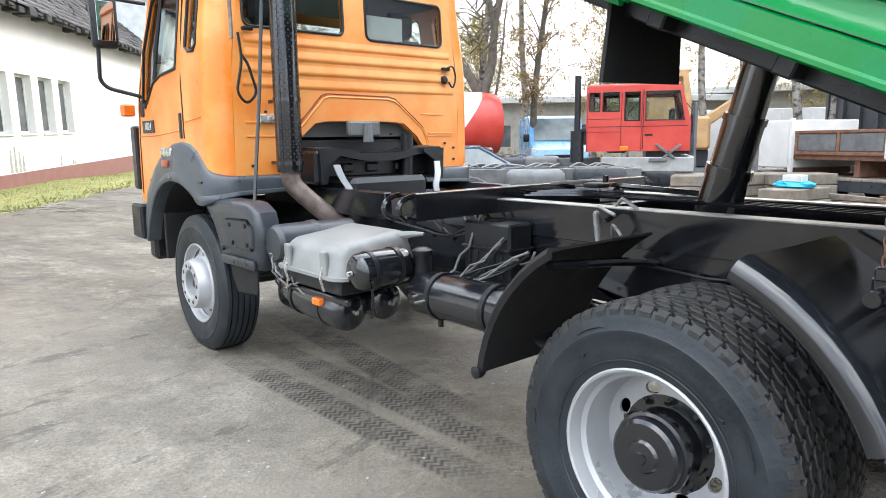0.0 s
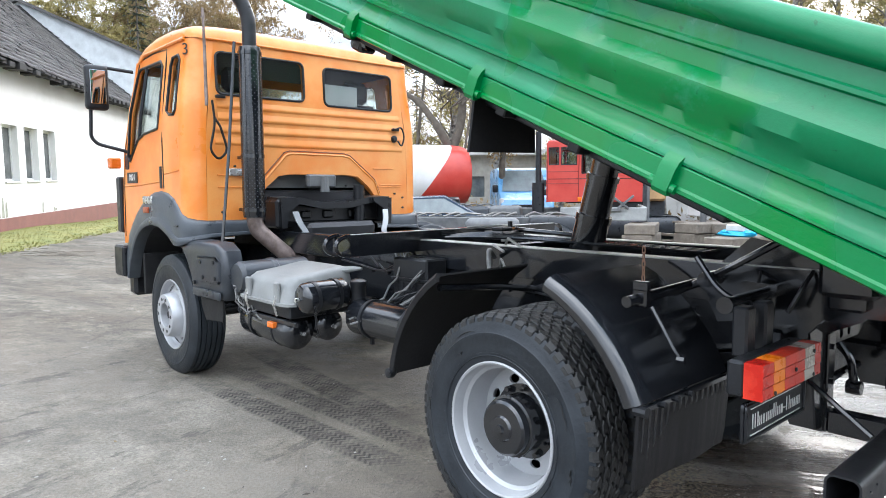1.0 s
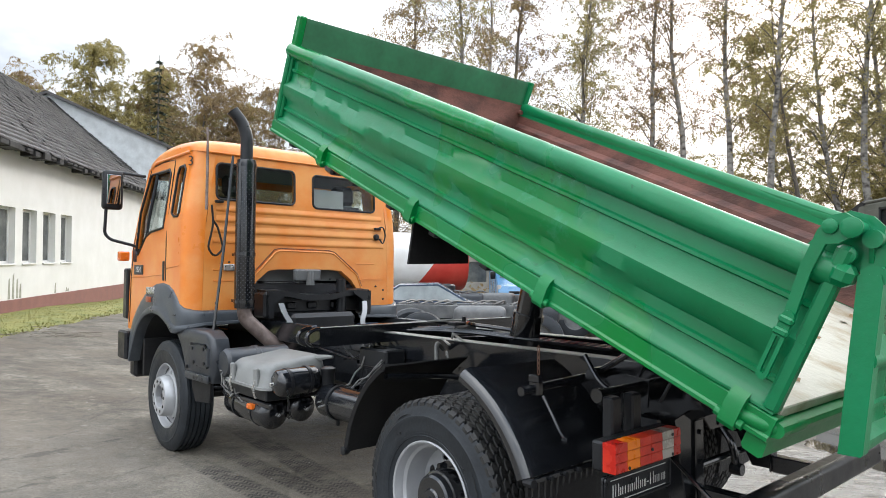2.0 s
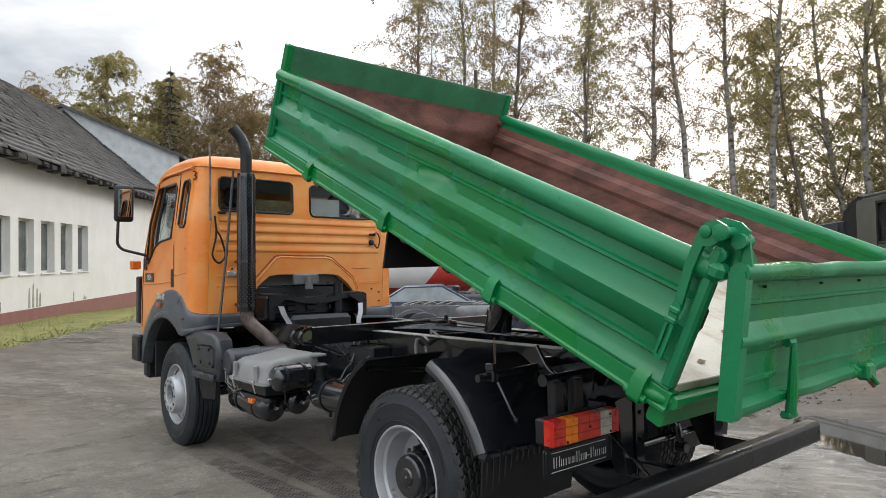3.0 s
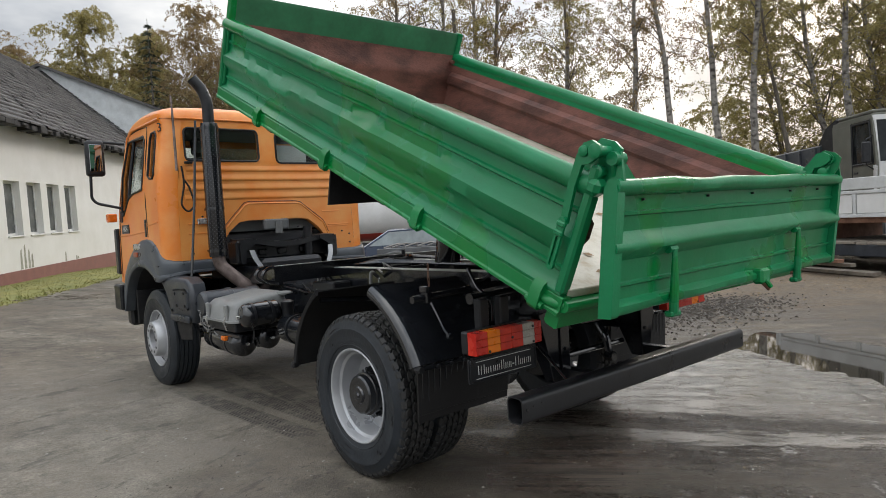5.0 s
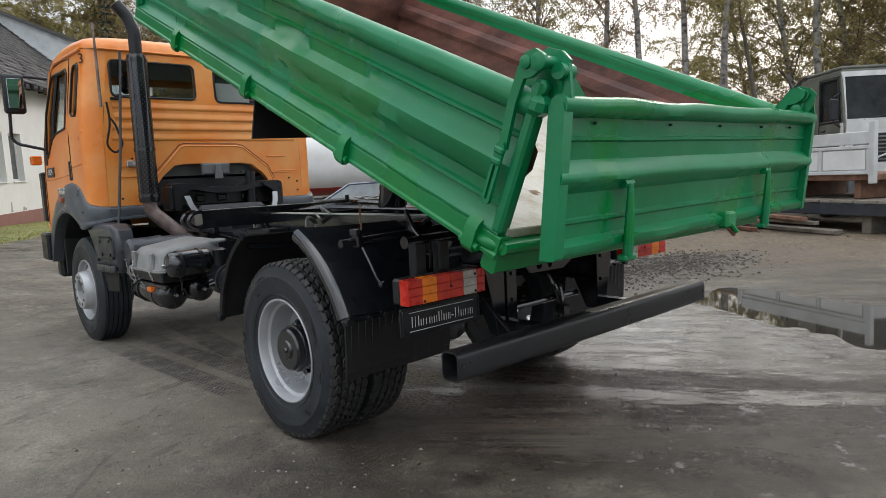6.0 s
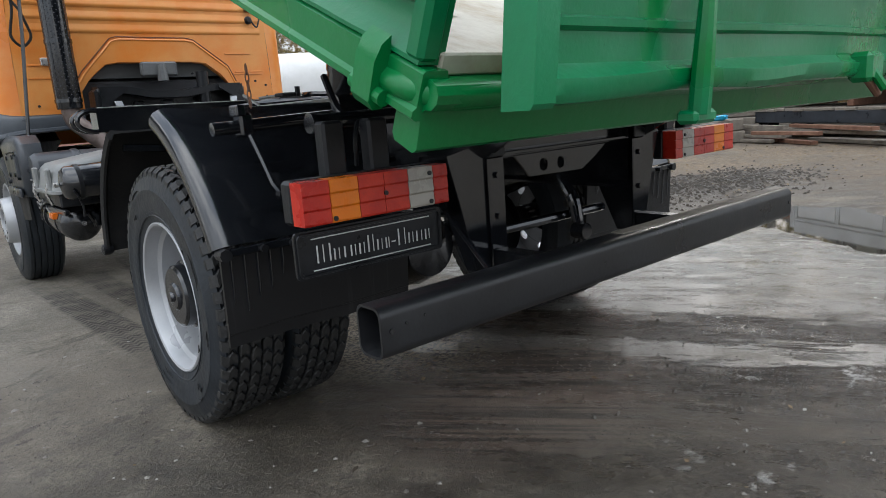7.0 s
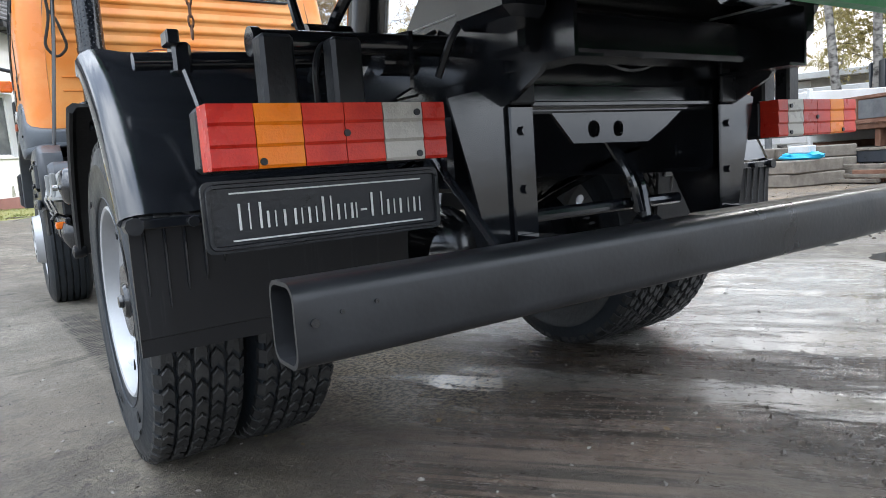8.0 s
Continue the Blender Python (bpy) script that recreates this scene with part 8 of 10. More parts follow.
bt, bf = spruce_meshes(8, 18.5)
spruce = thing("spruce", "dark green spruce standing among the birches", "tree", "", stand(12.2, 45.2, 0, 0.88))
part("trunk", bt, M_TRUNK, spruce)
part("crown", bf, M_LEAFD, spruce, sharp=180)
copy_thing(spruce, stand(26.0, 33.0, 1.0, 0.62))
for k, x, y, s in ((0, 4.5, 57, 0.95), (1, 0.5, 58, 0.98), (1, 8.6, 57, 0.72), (0, 17.6, 56, 1.0), (1, 24.0, 50, 0.92), (0, 28.5, 47, 0.7), (0, 35.5, 40, 0.6), (1, -4.0, 60, 1.0), (0, -9.0, 58, 0.95), (1, 40.0, 30, 0.5), (0, 44.0, 20, 0.5), (1, 44.0, 10, 0.5), (0, 40.0, 1, 0.7), (1, 37.0, -6, 0.8), (0, 34.0, -12, 0.8), (1, 21.5, 55.0, 0.95), (1, 33.0, 3.0, 0.7), (0, 31.5, -3.0, 0.7), (0, 12.0, 60, 0.9), (1, 34.5, 0.0, 0.8), (0, 33.0, -7.5, 0.9), (0, 28.5, 6.3, 0.8), (0, 30.5, 4.2, 0.82), (0, 29.5, 9.5, 0.72), (0, 9.6, 56.5, 0.88), (1, 6.4, 55.5, 0.82), (1, 15.6, 57.5, 0.92), (0, 22.5, 58.0, 0.9), (0, 10.5, 61.0, 0.92), (0, 14.6, 62.0, 0.98), (1, 18.6, 61.5, 0.98), (0, 24.5, 57.0, 0.92), (1, 7.4, 62.0, 0.8), (0, 26.5, 53.0, 0.8)):
    copy_thing(full[k], stand(x, y, rt.uniform(0, 6.28), s * (0.92 if y > 45 else 1.0) * rt.uniform(0.93, 1.07)))

# forked bare tree near the wrecks
bm = bmesh.new()
tube(bm, bend([(0, 0, -0.3), (0.05, 0.0, 1.6), (-0.05, 0.05, 2.9)], 0.4), [0.20] * 7, 10)
tube(bm, bend([(-0.05, 0.05, 2.8), (-0.45, 0.2, 3.6), (-1.1, 0.5, 4.5), (-1.6, 0.6, 4.7), (-2.2, 1.0, 5.6)], 0.3), [0.15] * 5 + [0.12] * 5 + [0.08] * 6 + [0.03], 8)
tube(bm, bend([(-0.05, 0.05, 2.8), (0.25, -0.1, 3.8), (0.30, -0.2, 5.2), (0.7, -0.3, 6.8), (0.6, -0.4, 9.0)], 0.4), [0.15] * 6 + [0.12] * 6 + [0.07] * 5, 8)
tube(bm, bend([(0.30, -0.2, 5.0), (-0.1, -0.2, 6.4), (-0.3, 0, 8.2)], 0.4), [0.09] * 4 + [0.05] * 3, 7)
rf = random.Random(4)
for k in range(60):
    z = rf.uniform(4.2, 8.5)
    b = Vector((rf.uniform(-1.6, 0.6) * (z - 3) / 5, rf.uniform(-0.4, 0.4), z))
    a = rf.uniform(0, 6.28)
    e = b + Vector((math.cos(a) * 1.0, math.sin(a) * 1.0, rf.uniform(0.1, 0.9)))
    tube(bm, [b, b.lerp(e, 0.5) + Vector((0, 0, 0.12)), e], [0.03, 0.018, 0.005], 4)
fork = thing("forked_tree", "bare tree with a forked, spreading trunk", "tree", "", stand(12.2, 14.6))
part("trunk", bm, M_TRUNK, fork, sharp=80)

# undergrowth at the yard's far edge
bm = bmesh.new()
ru = random.Random(9)
for k in range(26000):
    t = ru.random()
    x, y = (23 + 9 * ru.random() - 9 * t * t, -8 + 28 * t) if k % 3 else (18 + 20 * ru.random(), 20 + 22 * ru.random())
    z = ground_z(x, y) + abs(ru.gauss(0, 0.6)) * (0.6 + 0.7 * noise.noise((x * 0.5, y * 0.5, 0)))
    c = Vector((x, y, max(0.02, z)))
    s = 0.11 * ru.uniform(0.6, 1.4)
    u = Vector((ru.gauss(0, 1), ru.gauss(0, 1), ru.gauss(0, 1))).normalized()
    v = u.cross(Vector((ru.gauss(0, 1), ru.gauss(0, 1), ru.gauss(0, 1)))).normalized()
    bm.faces.new([bm.verts.new(c + q) for q in (u * s, v * s * 0.5, -u * s, -v * s * 0.5)])
tagged(finish(bm, "undergrowth", M_LEAFB, sharp=180), "low brown undergrowth at the edge of the wood", "undergrowth", kind="stuff")

# ---- parked vehicles and clutter round the yard ----


def place_at(x, y, fwd, z=None):
    """Local +x forward, +y left, at a spot on the ground, facing along fwd."""
    return Matrix.Translation((x, y, ground_z(x, y) if z is None else z)) @ Matrix.Rotation(math.atan2(fwd[1], fwd[0]), 4, "Z")


def simple_wheel(parent, x, y, r, w, rim=M_STEELGREY):
    bm = bmesh.new()
    lathe(bm, (x, y - w / 2, r), (0, 1, 0), [(0, r * 0.55), (0, r * 0.8), (w * 0.12, r * 0.97), (w * 0.5, r), (w * 0.88, r * 0.97), (w, r * 0.8), (w, r * 0.55)], 24)
    t = part("wheel", bm, M_RUBBER, parent)
    bm = bmesh.new()
    lathe(bm, (x, y - w / 2 + 0.01, r), (0, 1, 0), [(0.0, r * 0.56), (w * 0.25, r * 0.5), (w * 0.3, 0.02), (w * 0.7, 0.02), (w * 0.75, r * 0.5), (w - 0.02, r * 0.56)], 18)
    part("rim", bm, rim, t)


def cab_shell(parent, L, W, z0, z1, paint, rake=0.12, windows=((0.12, 0.40), (0.46, 0.92)), grille=True, belt=0.5, screen=M_SKYGLASS, front_paint=None):
    """A forward-control cab: sides, back, roof, screen and glass; x from 0 (back) to L (front)."""
    zb = z0 + (z1 - z0) * belt
    top = z1 - 0.12
    for sy in (-1, 1):
        bm = bmesh.new()
        outline = [(0.0, z0), (L, z0), (L, zb), (L - rake, top), (L - rake - 0.05, z1 - 0.03), (0.05, z1 - 0.03), (0.0, top)]
        holes = [[(a * L, zb + 0.04 + up), (b * L, zb + 0.04 + up), (b * L - (rake * 0.6 if b > 0.8 else 0), top - 0.05), (a * L, top - 0.05)] for a, b, up in [(*w, 0.0)[:3] for w in windows]]
        plate(bm, outline, holes, lambda u, v, w: (u, sy * (W / 2 - w), v), 0.05)
        side = part("cab_side", bm, paint, parent, sharp=25)
        for h in holes:
            bm = bmesh.new()
            plate(bm, h, [], lambda u, v, w: (u, sy * (W / 2 - 0.02 - w), v), 0.008)
            part("side_window", bm, screen, side)
            bm = bmesh.new()
            pts = [(u, sy * (W / 2 + 0.002), v) for u, v in h]
            tube(bm, pts + pts[:2], 0.014, 5, caps=False)
            part("window_seal", bm, M_BLACKMATT, side)
        bm = bmesh.new()
        x = windows[-1][0] * L - 0.05
        tube(bm, [(x, sy * (W / 2 + 0.001), z0 + 0.05), (x, sy * (W / 2 + 0.001), top)], 0.008, 4)
        tube(bm, [(0.05, sy * (W / 2 + 0.001), zb - 0.1), (L - 0.05, sy * (W / 2 + 0.001), zb - 0.1)], 0.008, 4)
        part("door_joint", bm, M_BLACKMATT, side)
    bm = bmesh.new()
    plate(bm, [(-W / 2 + 0.02, z0), (W / 2 - 0.02, z0), (W / 2 - 0.02, z1 - 0.04), (-W / 2 + 0.02, z1 - 0.04)], [], lambda u, v, w: (w, u, v), 0.05)
    part("cab_back", bm, paint, parent)
    bm = bmesh.new()
    box(bm, (0.02, -W / 2 + 0.03, z1 - 0.10), (L - rake - 0.03, W / 2 - 0.03, z1 + 0.02), 0.05, seg=2)
    part("cab_roof", bm, paint, parent)
    bm = bmesh.new()
    hw = W / 2 - 0.09

    def fx(v):
        return L - max(0.0, v - zb) / (top - zb) * rake

    plate(bm, [(-W / 2 + 0.02, z0), (W / 2 - 0.02, z0), (W / 2 - 0.02, z1 - 0.04), (-W / 2 + 0.02, z1 - 0.04)], [[(-hw, zb + 0.05), (hw, zb + 0.05), (hw, top - 0.04), (-hw, top - 0.04)]], lambda u, v, w: (fx(v) - w, u, v), 0.06)
    front = part("cab_front", bm, front_paint or paint, parent, sharp=25)
    bm = bmesh.new()
    plate(bm, [(-hw, zb + 0.05), (hw, zb + 0.05), (hw, top - 0.04), (-hw, top - 0.04)], [], lambda u, v, w: (fx(v) - 0.02 - w, u, v), 0.008)
    part("windscreen", bm, M_SCREEN if screen is M_SCREEN else M_DARKGLASS, front)
    if grille:
        for k in range(7):
            bm = bmesh.new()
            z = z0 + 0.16 + k * (zb - z0 - 0.30) / 7
            box(bm, (L - 0.004, -hw * 0.82, z), (L + 0.02, hw * 0.82, z + 0.05), 0.006)
            part("grille_bar", bm, M_BLACKMATT, front)
    bm = bmesh.new()
    box(bm, (0.1, -W / 2 + 0.1, z0), (L - 0.12, W / 2 - 0.1, zb - 0.1))
    part("cab_inside", bm, M_CABIN, parent)
    return front


def ladder_frame(parent, x0, x1, z0, z1, half=0.42, material=M_STEELGREY):
    for sy in (-1, 1):
        bm = bmesh.new()
        box(bm, (x0, sy * half - 0.04, z0), (x1, sy * half + 0.04, z1), 0.008)
        part("frame_rail", bm, material, parent)
    n = max(2, int((x1 - x0) / 1.1))
    for k in range(n + 1):
        x = x0 + 0.05 + (x1 - x0 - 0.1) * k / n
        bm = bmesh.new()
        box(bm, (x - 0.04, -half, z0 + 0.02), (x + 0.04, half, z1 - 0.02), 0.006)
        part("crossmember", bm, material, parent)


# red cab-over truck without its body
F = (0.56, -0.83)
red = thing("red_truck", "faded red cab-over truck stripped down to its chassis", "truck", m=place_at(11.1, 9.6, F))
cab_shell(red, 2.35, 2.3, 1.26, 2.80, M_RED, 0.20, windows=((0.03, 0.13, 0.22), (0.16, 0.32, 0.22), (0.375, 0.52), (0.575, 0.94)), belt=0.44, screen=M_GLASSCAB)
ladder_frame(red, -4.2, 1.9, 0.82, 1.08)
for x in (0.95, -2.6):
    for y in (-0.95, 0.95):
        simple_wheel(red, x, y, 0.5, 0.3)
bm = bmesh.new()
box(bm, (0.35, -1.18, 0.78), (2.45, -1.10, 1.12), 0.02)
box(bm, (2.30, -1.15, 0.78), (2.46, 1.15, 1.14), 0.03)
part("bumper", bm, M_PALESTEEL, red, "pale grey steel bumper and skirt")
bm = bmesh.new()
cyl(bm, (-0.22, -1.0, 1.0), (-0.22, -1.0, 1.75), 0.16, n=16)
cyl(bm, (-0.22, -1.0, 1.75), (-0.22, -1.0, 3.05), 0.075, n=14)
part("air_intake", bm, M_BLACKMATT, red, "tall black air intake")
bm = bmesh.new()
box(bm, (0.78, -1.175, 1.27), (0.98, -1.145, 1.38), 0.01)
part("indicator", bm, M_ORANGELAMP, red)
bm = bmesh.new()
box(bm, (2.34, -1.12, 1.65), (2.40, -0.98, 2.10), 0.02)
tube(bm, [(2.2, -1.1, 2.4), (2.36, -1.16, 2.2), (2.37, -1.08, 2.0)], 0.012, 6)
part("mirror", bm, M_BLACKMATT, red)
bm = bmesh.new()
box(bm, (1.45, -1.25, 1.02), (1.85, -1.12, 1.10), 0.01, Matrix.Rotation(0.0, 4, "Z"))
box(bm, (-0.2, -0.03, -0.03), (0.35, 0.03, 0.03), 0.01, Matrix.Translation((1.75, -1.22, 1.30)) @ Matrix.Rotation(radians(38), 4, "Y"))
box(bm, (-0.25, -0.03, -0.03), (0.25, 0.03, 0.03), 0.01, Matrix.Translation((1.95, -1.22, 1.25)) @ Matrix.Rotation(radians(-40), 4, "Y"))
part("loose_bracket", bm, M_STEELGREY, red)
for k, (x, z, mt) in enumerate(((-1.1, 1.12, M_STEELGREY), (-1.9, 1.10, M_DKGREY))):
    bm = bmesh.new()
    box(bm, (x - 0.42, -1.05, z - 0.42), (x + 0.42, -0.5, z + 0.04), 0.10, seg=3)
    part("fuel_tank", bm, mt, red, "grey fuel tank on the stripped chassis")
bm = bmesh.new()
lathe(bm, (-2.85, -0.75, 1.13), (0, 0, 1), [(0, 0.25), (0.0, 0.45), (0.06, 0.5), (0.2, 0.5), (0.26, 0.45), (0.26, 0.25)], 26)
part("spare_tyre", bm, M_RUBBER, red)
bm = bmesh.new()
for k in range(6):
    tube(bm, bend([(-3.6 + 0.3 * k, -0.7, 1.1), (-3.3 + 0.35 * k, -0.9, 1.22), (-2.9 + 0.3 * k, -0.6, 1.12)], 0.1), 0.02, 6)
part("pipework", bm, M_STEELGREY, red)

bm = bmesh.new()
for x in (0.02, 0.80, 1.26):
    tube(bm, [(x, -1.152, 1.25), (x, -1.152, 1.95), (x + 0.02, -1.152, 2.62)], 0.009, 4)
tube(bm, [(0.0, -1.152, 1.72), (0.80, -1.152, 1.72)], 0.009, 4)
tube(bm, [(0.0, -1.152, 2.02), (0.82, -1.152, 2.02)], 0.009, 4)
part("panel_seam", bm, mat("dark_red_seam", (0.20, 0.014, 0.012), 0.5, var=0.1, bump=0.0), red)
bm = bmesh.new()
box(bm, (1.34, -1.172, 1.62), (1.52, -1.150, 1.66), 0.006)
part("door_handle", bm, M_BLACKMATT, red)
bm = bmesh.new()
lathe(bm, (-0.06, -1.02, 1.62), (0, -1, 0), [(0, 0.20), (0.02, 0.20), (0.03, 0.16), (0.01, 0.05)], 18)
part("wheel_disc", bm, M_BLACKMATT, red)
for x in (0.45, 1.9):
    bm = bmesh.new()
    box(bm, (x, -0.9, 1.22), (x + 0.5, -0.25, 1.75), 0.05)
    box(bm, (x, -0.85, 1.7), (x + 0.12, -0.3, 2.25), 0.04)
    part("seat", bm, M_CABIN, red)

# second bare chassis in front of it
ch = thing("bare_chassis", "bare grey truck chassis with tanks and hoses", "chassis", m=place_at(4.95, 8.35, (0.67, -0.74)))
ladder_frame(ch, 0.0, 3.6, 0.80, 1.06)
for x in (0.7, 2.9):
    for y in (-0.9, 0.9):
        simple_wheel(ch, x, y, 0.48, 0.28)
bm = bmesh.new()
box(bm, (1.3, -1.0, 0.66), (2.3, -0.45, 1.06), 0.12, seg=3)
part("fuel_tank", bm, M_STEELGREY, ch)
bm = bmesh.new()
box(bm, (2.45, -0.9, 0.75), (3.3, -0.45, 1.10), 0.08, seg=2)
part("battery_box", bm, M_DKGREY, ch)
rc2 = random.Random(3)
for k in range(12):
    x = rc2.uniform(0.1, 3.3)
    bm = bmesh.new()
    tube(bm, bend([(x, -0.4, 1.08), (x + 0.2, rc2.uniform(-0.3, 0.3), 1.14), (x + rc2.uniform(0.2, 0.6), 0.4, 1.08)], 0.1), 0.018, 5)
    part("hose", bm, M_CABLE, ch)

# blue van, windscreen towards the yard
van = thing("blue_van", "pale blue van with a cracked windscreen", "van", m=place_at(15.9, 14.9, (-0.66, -0.75)))
bm = bmesh.new()
strip(bm, [(-2.6, 0.45), (-2.6, 2.2), (-2.4, 2.38), (0.3, 2.40), (0.55, 2.30), (1.25, 1.50), (1.95, 1.25), (2.08, 1.0), (2.1, 0.45)], [-0.93, -0.90, 0.90, 0.93], None, lambda s, p, q: (p * (1.0 if abs(s) < 0.92 else 0.985), s, q if abs(s) < 0.92 or q < 1.5 else q - 0.05), True)
vb = part("body", bm, M_BLUE, van, sharp=35)
bm = bmesh.new()
plate(bm, [(-0.80, 0.0), (0.80, 0.0), (0.70, 1.0), (-0.70, 1.0)], [], lambda u, v, w: (1.23 - 0.66 * v + 0.012, u, 1.535 + 0.745 * v + 0.012 + w), 0.01)
part("windscreen", bm, M_SKYGLASS, vb)
for sy in (-1, 1):
    bm = bmesh.new()
    box(bm, (1.72, sy * 0.86 - 0.10, 0.98), (2.0, sy * 0.86 + 0.06, 1.30), 0.05, seg=2)
    part("headlamp", bm, M_OFFWHITE, vb)
    bm = bmesh.new()
    box(bm, (0.75, sy * 1.02 - 0.10, 1.50), (0.90, sy * 1.02 + 0.10, 1.78), 0.04, seg=2)
    part("mirror", bm, M_BLACKMATT, vb)
    for x in (-1.8, 1.35):
        simple_wheel(van, x, sy * 0.80, 0.33, 0.2)
bm = bmesh.new()
box(bm, (2.05, -0.9, 0.35), (2.18, 0.9, 0.72), 0.04)
box(bm, (2.06, -0.55, 0.98), (2.115, 0.55, 1.08), 0.02)
part("bumper", bm, M_BLACKMATT, vb)

# dark blue saloon car
car = thing("dark_blue_car", "dark blue car parked behind the truck", "car", m=place_at(7.3, 10.3, (0.76, -0.65)))
bm = bmesh.new()
strip(bm, [(-2.15, 0.35), (-2.2, 0.75), (-2.1, 0.98), (-1.2, 1.02), (-0.55, 1.42), (0.4, 1.45), (1.15, 1.02), (2.0, 0.86), (2.18, 0.65), (2.18, 0.35)], [-0.86, -0.80, 0.80, 0.86], None, lambda s, p, q: (p, s * (1.0 if q < 1.05 else 0.82), q - (0.0 if abs(s) < 0.82 else 0.03)), True)
cb_ = part("body", bm, M_NAVY, car, sharp=40)
for sy in (-1, 1):
    bm = bmesh.new()
    plate(bm, [(-1.05, 1.04), (0.98, 1.04), (0.38, 1.38), (-0.52, 1.36)], [], lambda u, v, w: (u, sy * (0.856 - 0.37 * (v - 1.0) + w), v), 0.006)
    part("side_window", bm, M_SKYGLASS, cb_)
    for x in (-1.35, 1.35):
        simple_wheel(car, x, sy * 0.76, 0.31, 0.19)
bm = bmesh.new()
plate(bm, [(-0.66, 0.0), (0.66, 0.0), (0.58, 1.0), (-0.58, 1.0)], [], lambda u, v, w: (1.13 - 0.70 * v, u, 1.045 + 0.40 * v + w), 0.006)
part("windscreen", bm, M_SKYGLASS, cb_)

# white tanker barrel with a red band and red tail
tank = thing("tank_trailer", "white tank trailer with red stripe and red end", "tanker", m=place_at(8.25, 15.35, (0.92, -0.39), -0.12))
bm = bmesh.new()
rows = []
N = 40
xs_ = [-3.6 + 7.4 * i / 60 for i in range(61)]
for x in xs_:
    k = 1.0 - 0.07 * max(0.0, (abs(x - 0.1) - 3.35) / 0.4) ** 2
    rows.append([bm.verts.new((x, 1.2 * k * math.copysign(abs(math.cos(t)) ** 0.8, math.cos(t)), 2.15 + 0.98 * k * math.copysign(abs(math.sin(t)) ** 0.8, math.sin(t)))) for t in [2 * math.pi * i / N for i in range(N)]])
for a, b in zip(rows, rows[1:]):
    skin(bm, a, b)
bm.faces.new(rows[0])
bm.faces.new(rows[-1])
bmesh.ops.bisect_plane(bm, geom=list(bm.verts) + list(bm.edges) + list(bm.faces), plane_co=(2.0, 0, 1.3), plane_no=(1, 0, -0.75))
bmesh.ops.bisect_plane(bm, geom=list(bm.verts) + list(bm.edges) + list(bm.faces), plane_co=(0, 0, 1.42), plane_no=(0, 0, 1))
for f in bm.faces:
    c = f.calc_center_median()
    f.material_index = 1 if c.z < 1.42 or c.x > 2.0 + (c.z - 1.3) * 0.75 else 0
barrel = finish(bm, "barrel", [M_WHITE, M_RED], tank, 40)
bm = bmesh.new()
plate(bm, [(0, -0.2), (0.2, 0), (0, 0.2), (-0.2, 0)], [], lambda u, v, w: (-2.9 + u, -1.205 - w, 2.05 + v), 0.008)
part("hazard_sign", bm, mat("faded_red_sign", (0.50, 0.12, 0.14), 0.5, var=0.1), barrel, "faded red diamond hazard sign")
ladder_frame(tank, -3.4, 3.4, 0.85, 1.1)
for x in (-2.2, 2.4):
    for y in (-0.9, 0.9):
        simple_wheel(tank, x, y, 0.5, 0.3)
bm = bmesh.new()
box(bm, (-3.62, -1.0, 1.1), (-3.5, 1.0, 2.9), 0.02)
for k in range(6):
    box(bm, (-3.72, -0.25, 1.3 + 0.28 * k), (-3.62, 0.25, 1.33 + 0.28 * k))
part("end_ladder", bm, M_STEELGREY, tank)

# long dropside body standing on a low timber-decked trailer
A, B = Vector((14.9, 8.0)), Vector((11.45, 0.25))
D_ = (B - A).normalized()
LB = (B - A).length
lt = thing("low_trailer", "low trailer with a weathered plank deck", "trailer", m=place_at(A.x, A.y, D_))
bm = bmesh.new()
box(bm, (0, -0.1, 0.36), (LB + 2.6, 0.12, 0.60), 0.01)
box(bm, (0, 2.1, 0.36), (LB + 2.6, 2.3, 0.60), 0.01)
for k in range(6):
    box(bm, (k * LB / 5, 0.0, 0.34), (k * LB / 5 + 0.12, 2.2, 0.54), 0.01)
part("trailer_frame", bm, M_DKGREY, lt)
nb = 44
bm = bmesh.new()
box(bm, (0, -0.12, 0), ((LB + 2.6) / nb - 0.012, 2.32, 0.055), 0.006)
pl = part("plank", bm, M_WOOD, lt)
pl.matrix_basis = Matrix.Translation((0, 0, 0.60))
for k in range(1, nb):
    again(pl, lt, Matrix.Translation((k * (LB + 2.6) / nb, random.uniform(-0.03, 0.03), 0.60 + random.uniform(-0.006, 0.006))))
for x in (2.0, 3.1):
    for y in (0.2, 2.0):
        simple_wheel(lt, x, y, 0.30, 0.22)
for x in (LB - 0.4,):
    bm = bmesh.new()
    box(bm, (x, 0.1, 0.0), (x + 0.2, 2.0, 0.36), 0.01)
    part("support_block", bm, M_WOOD, lt)

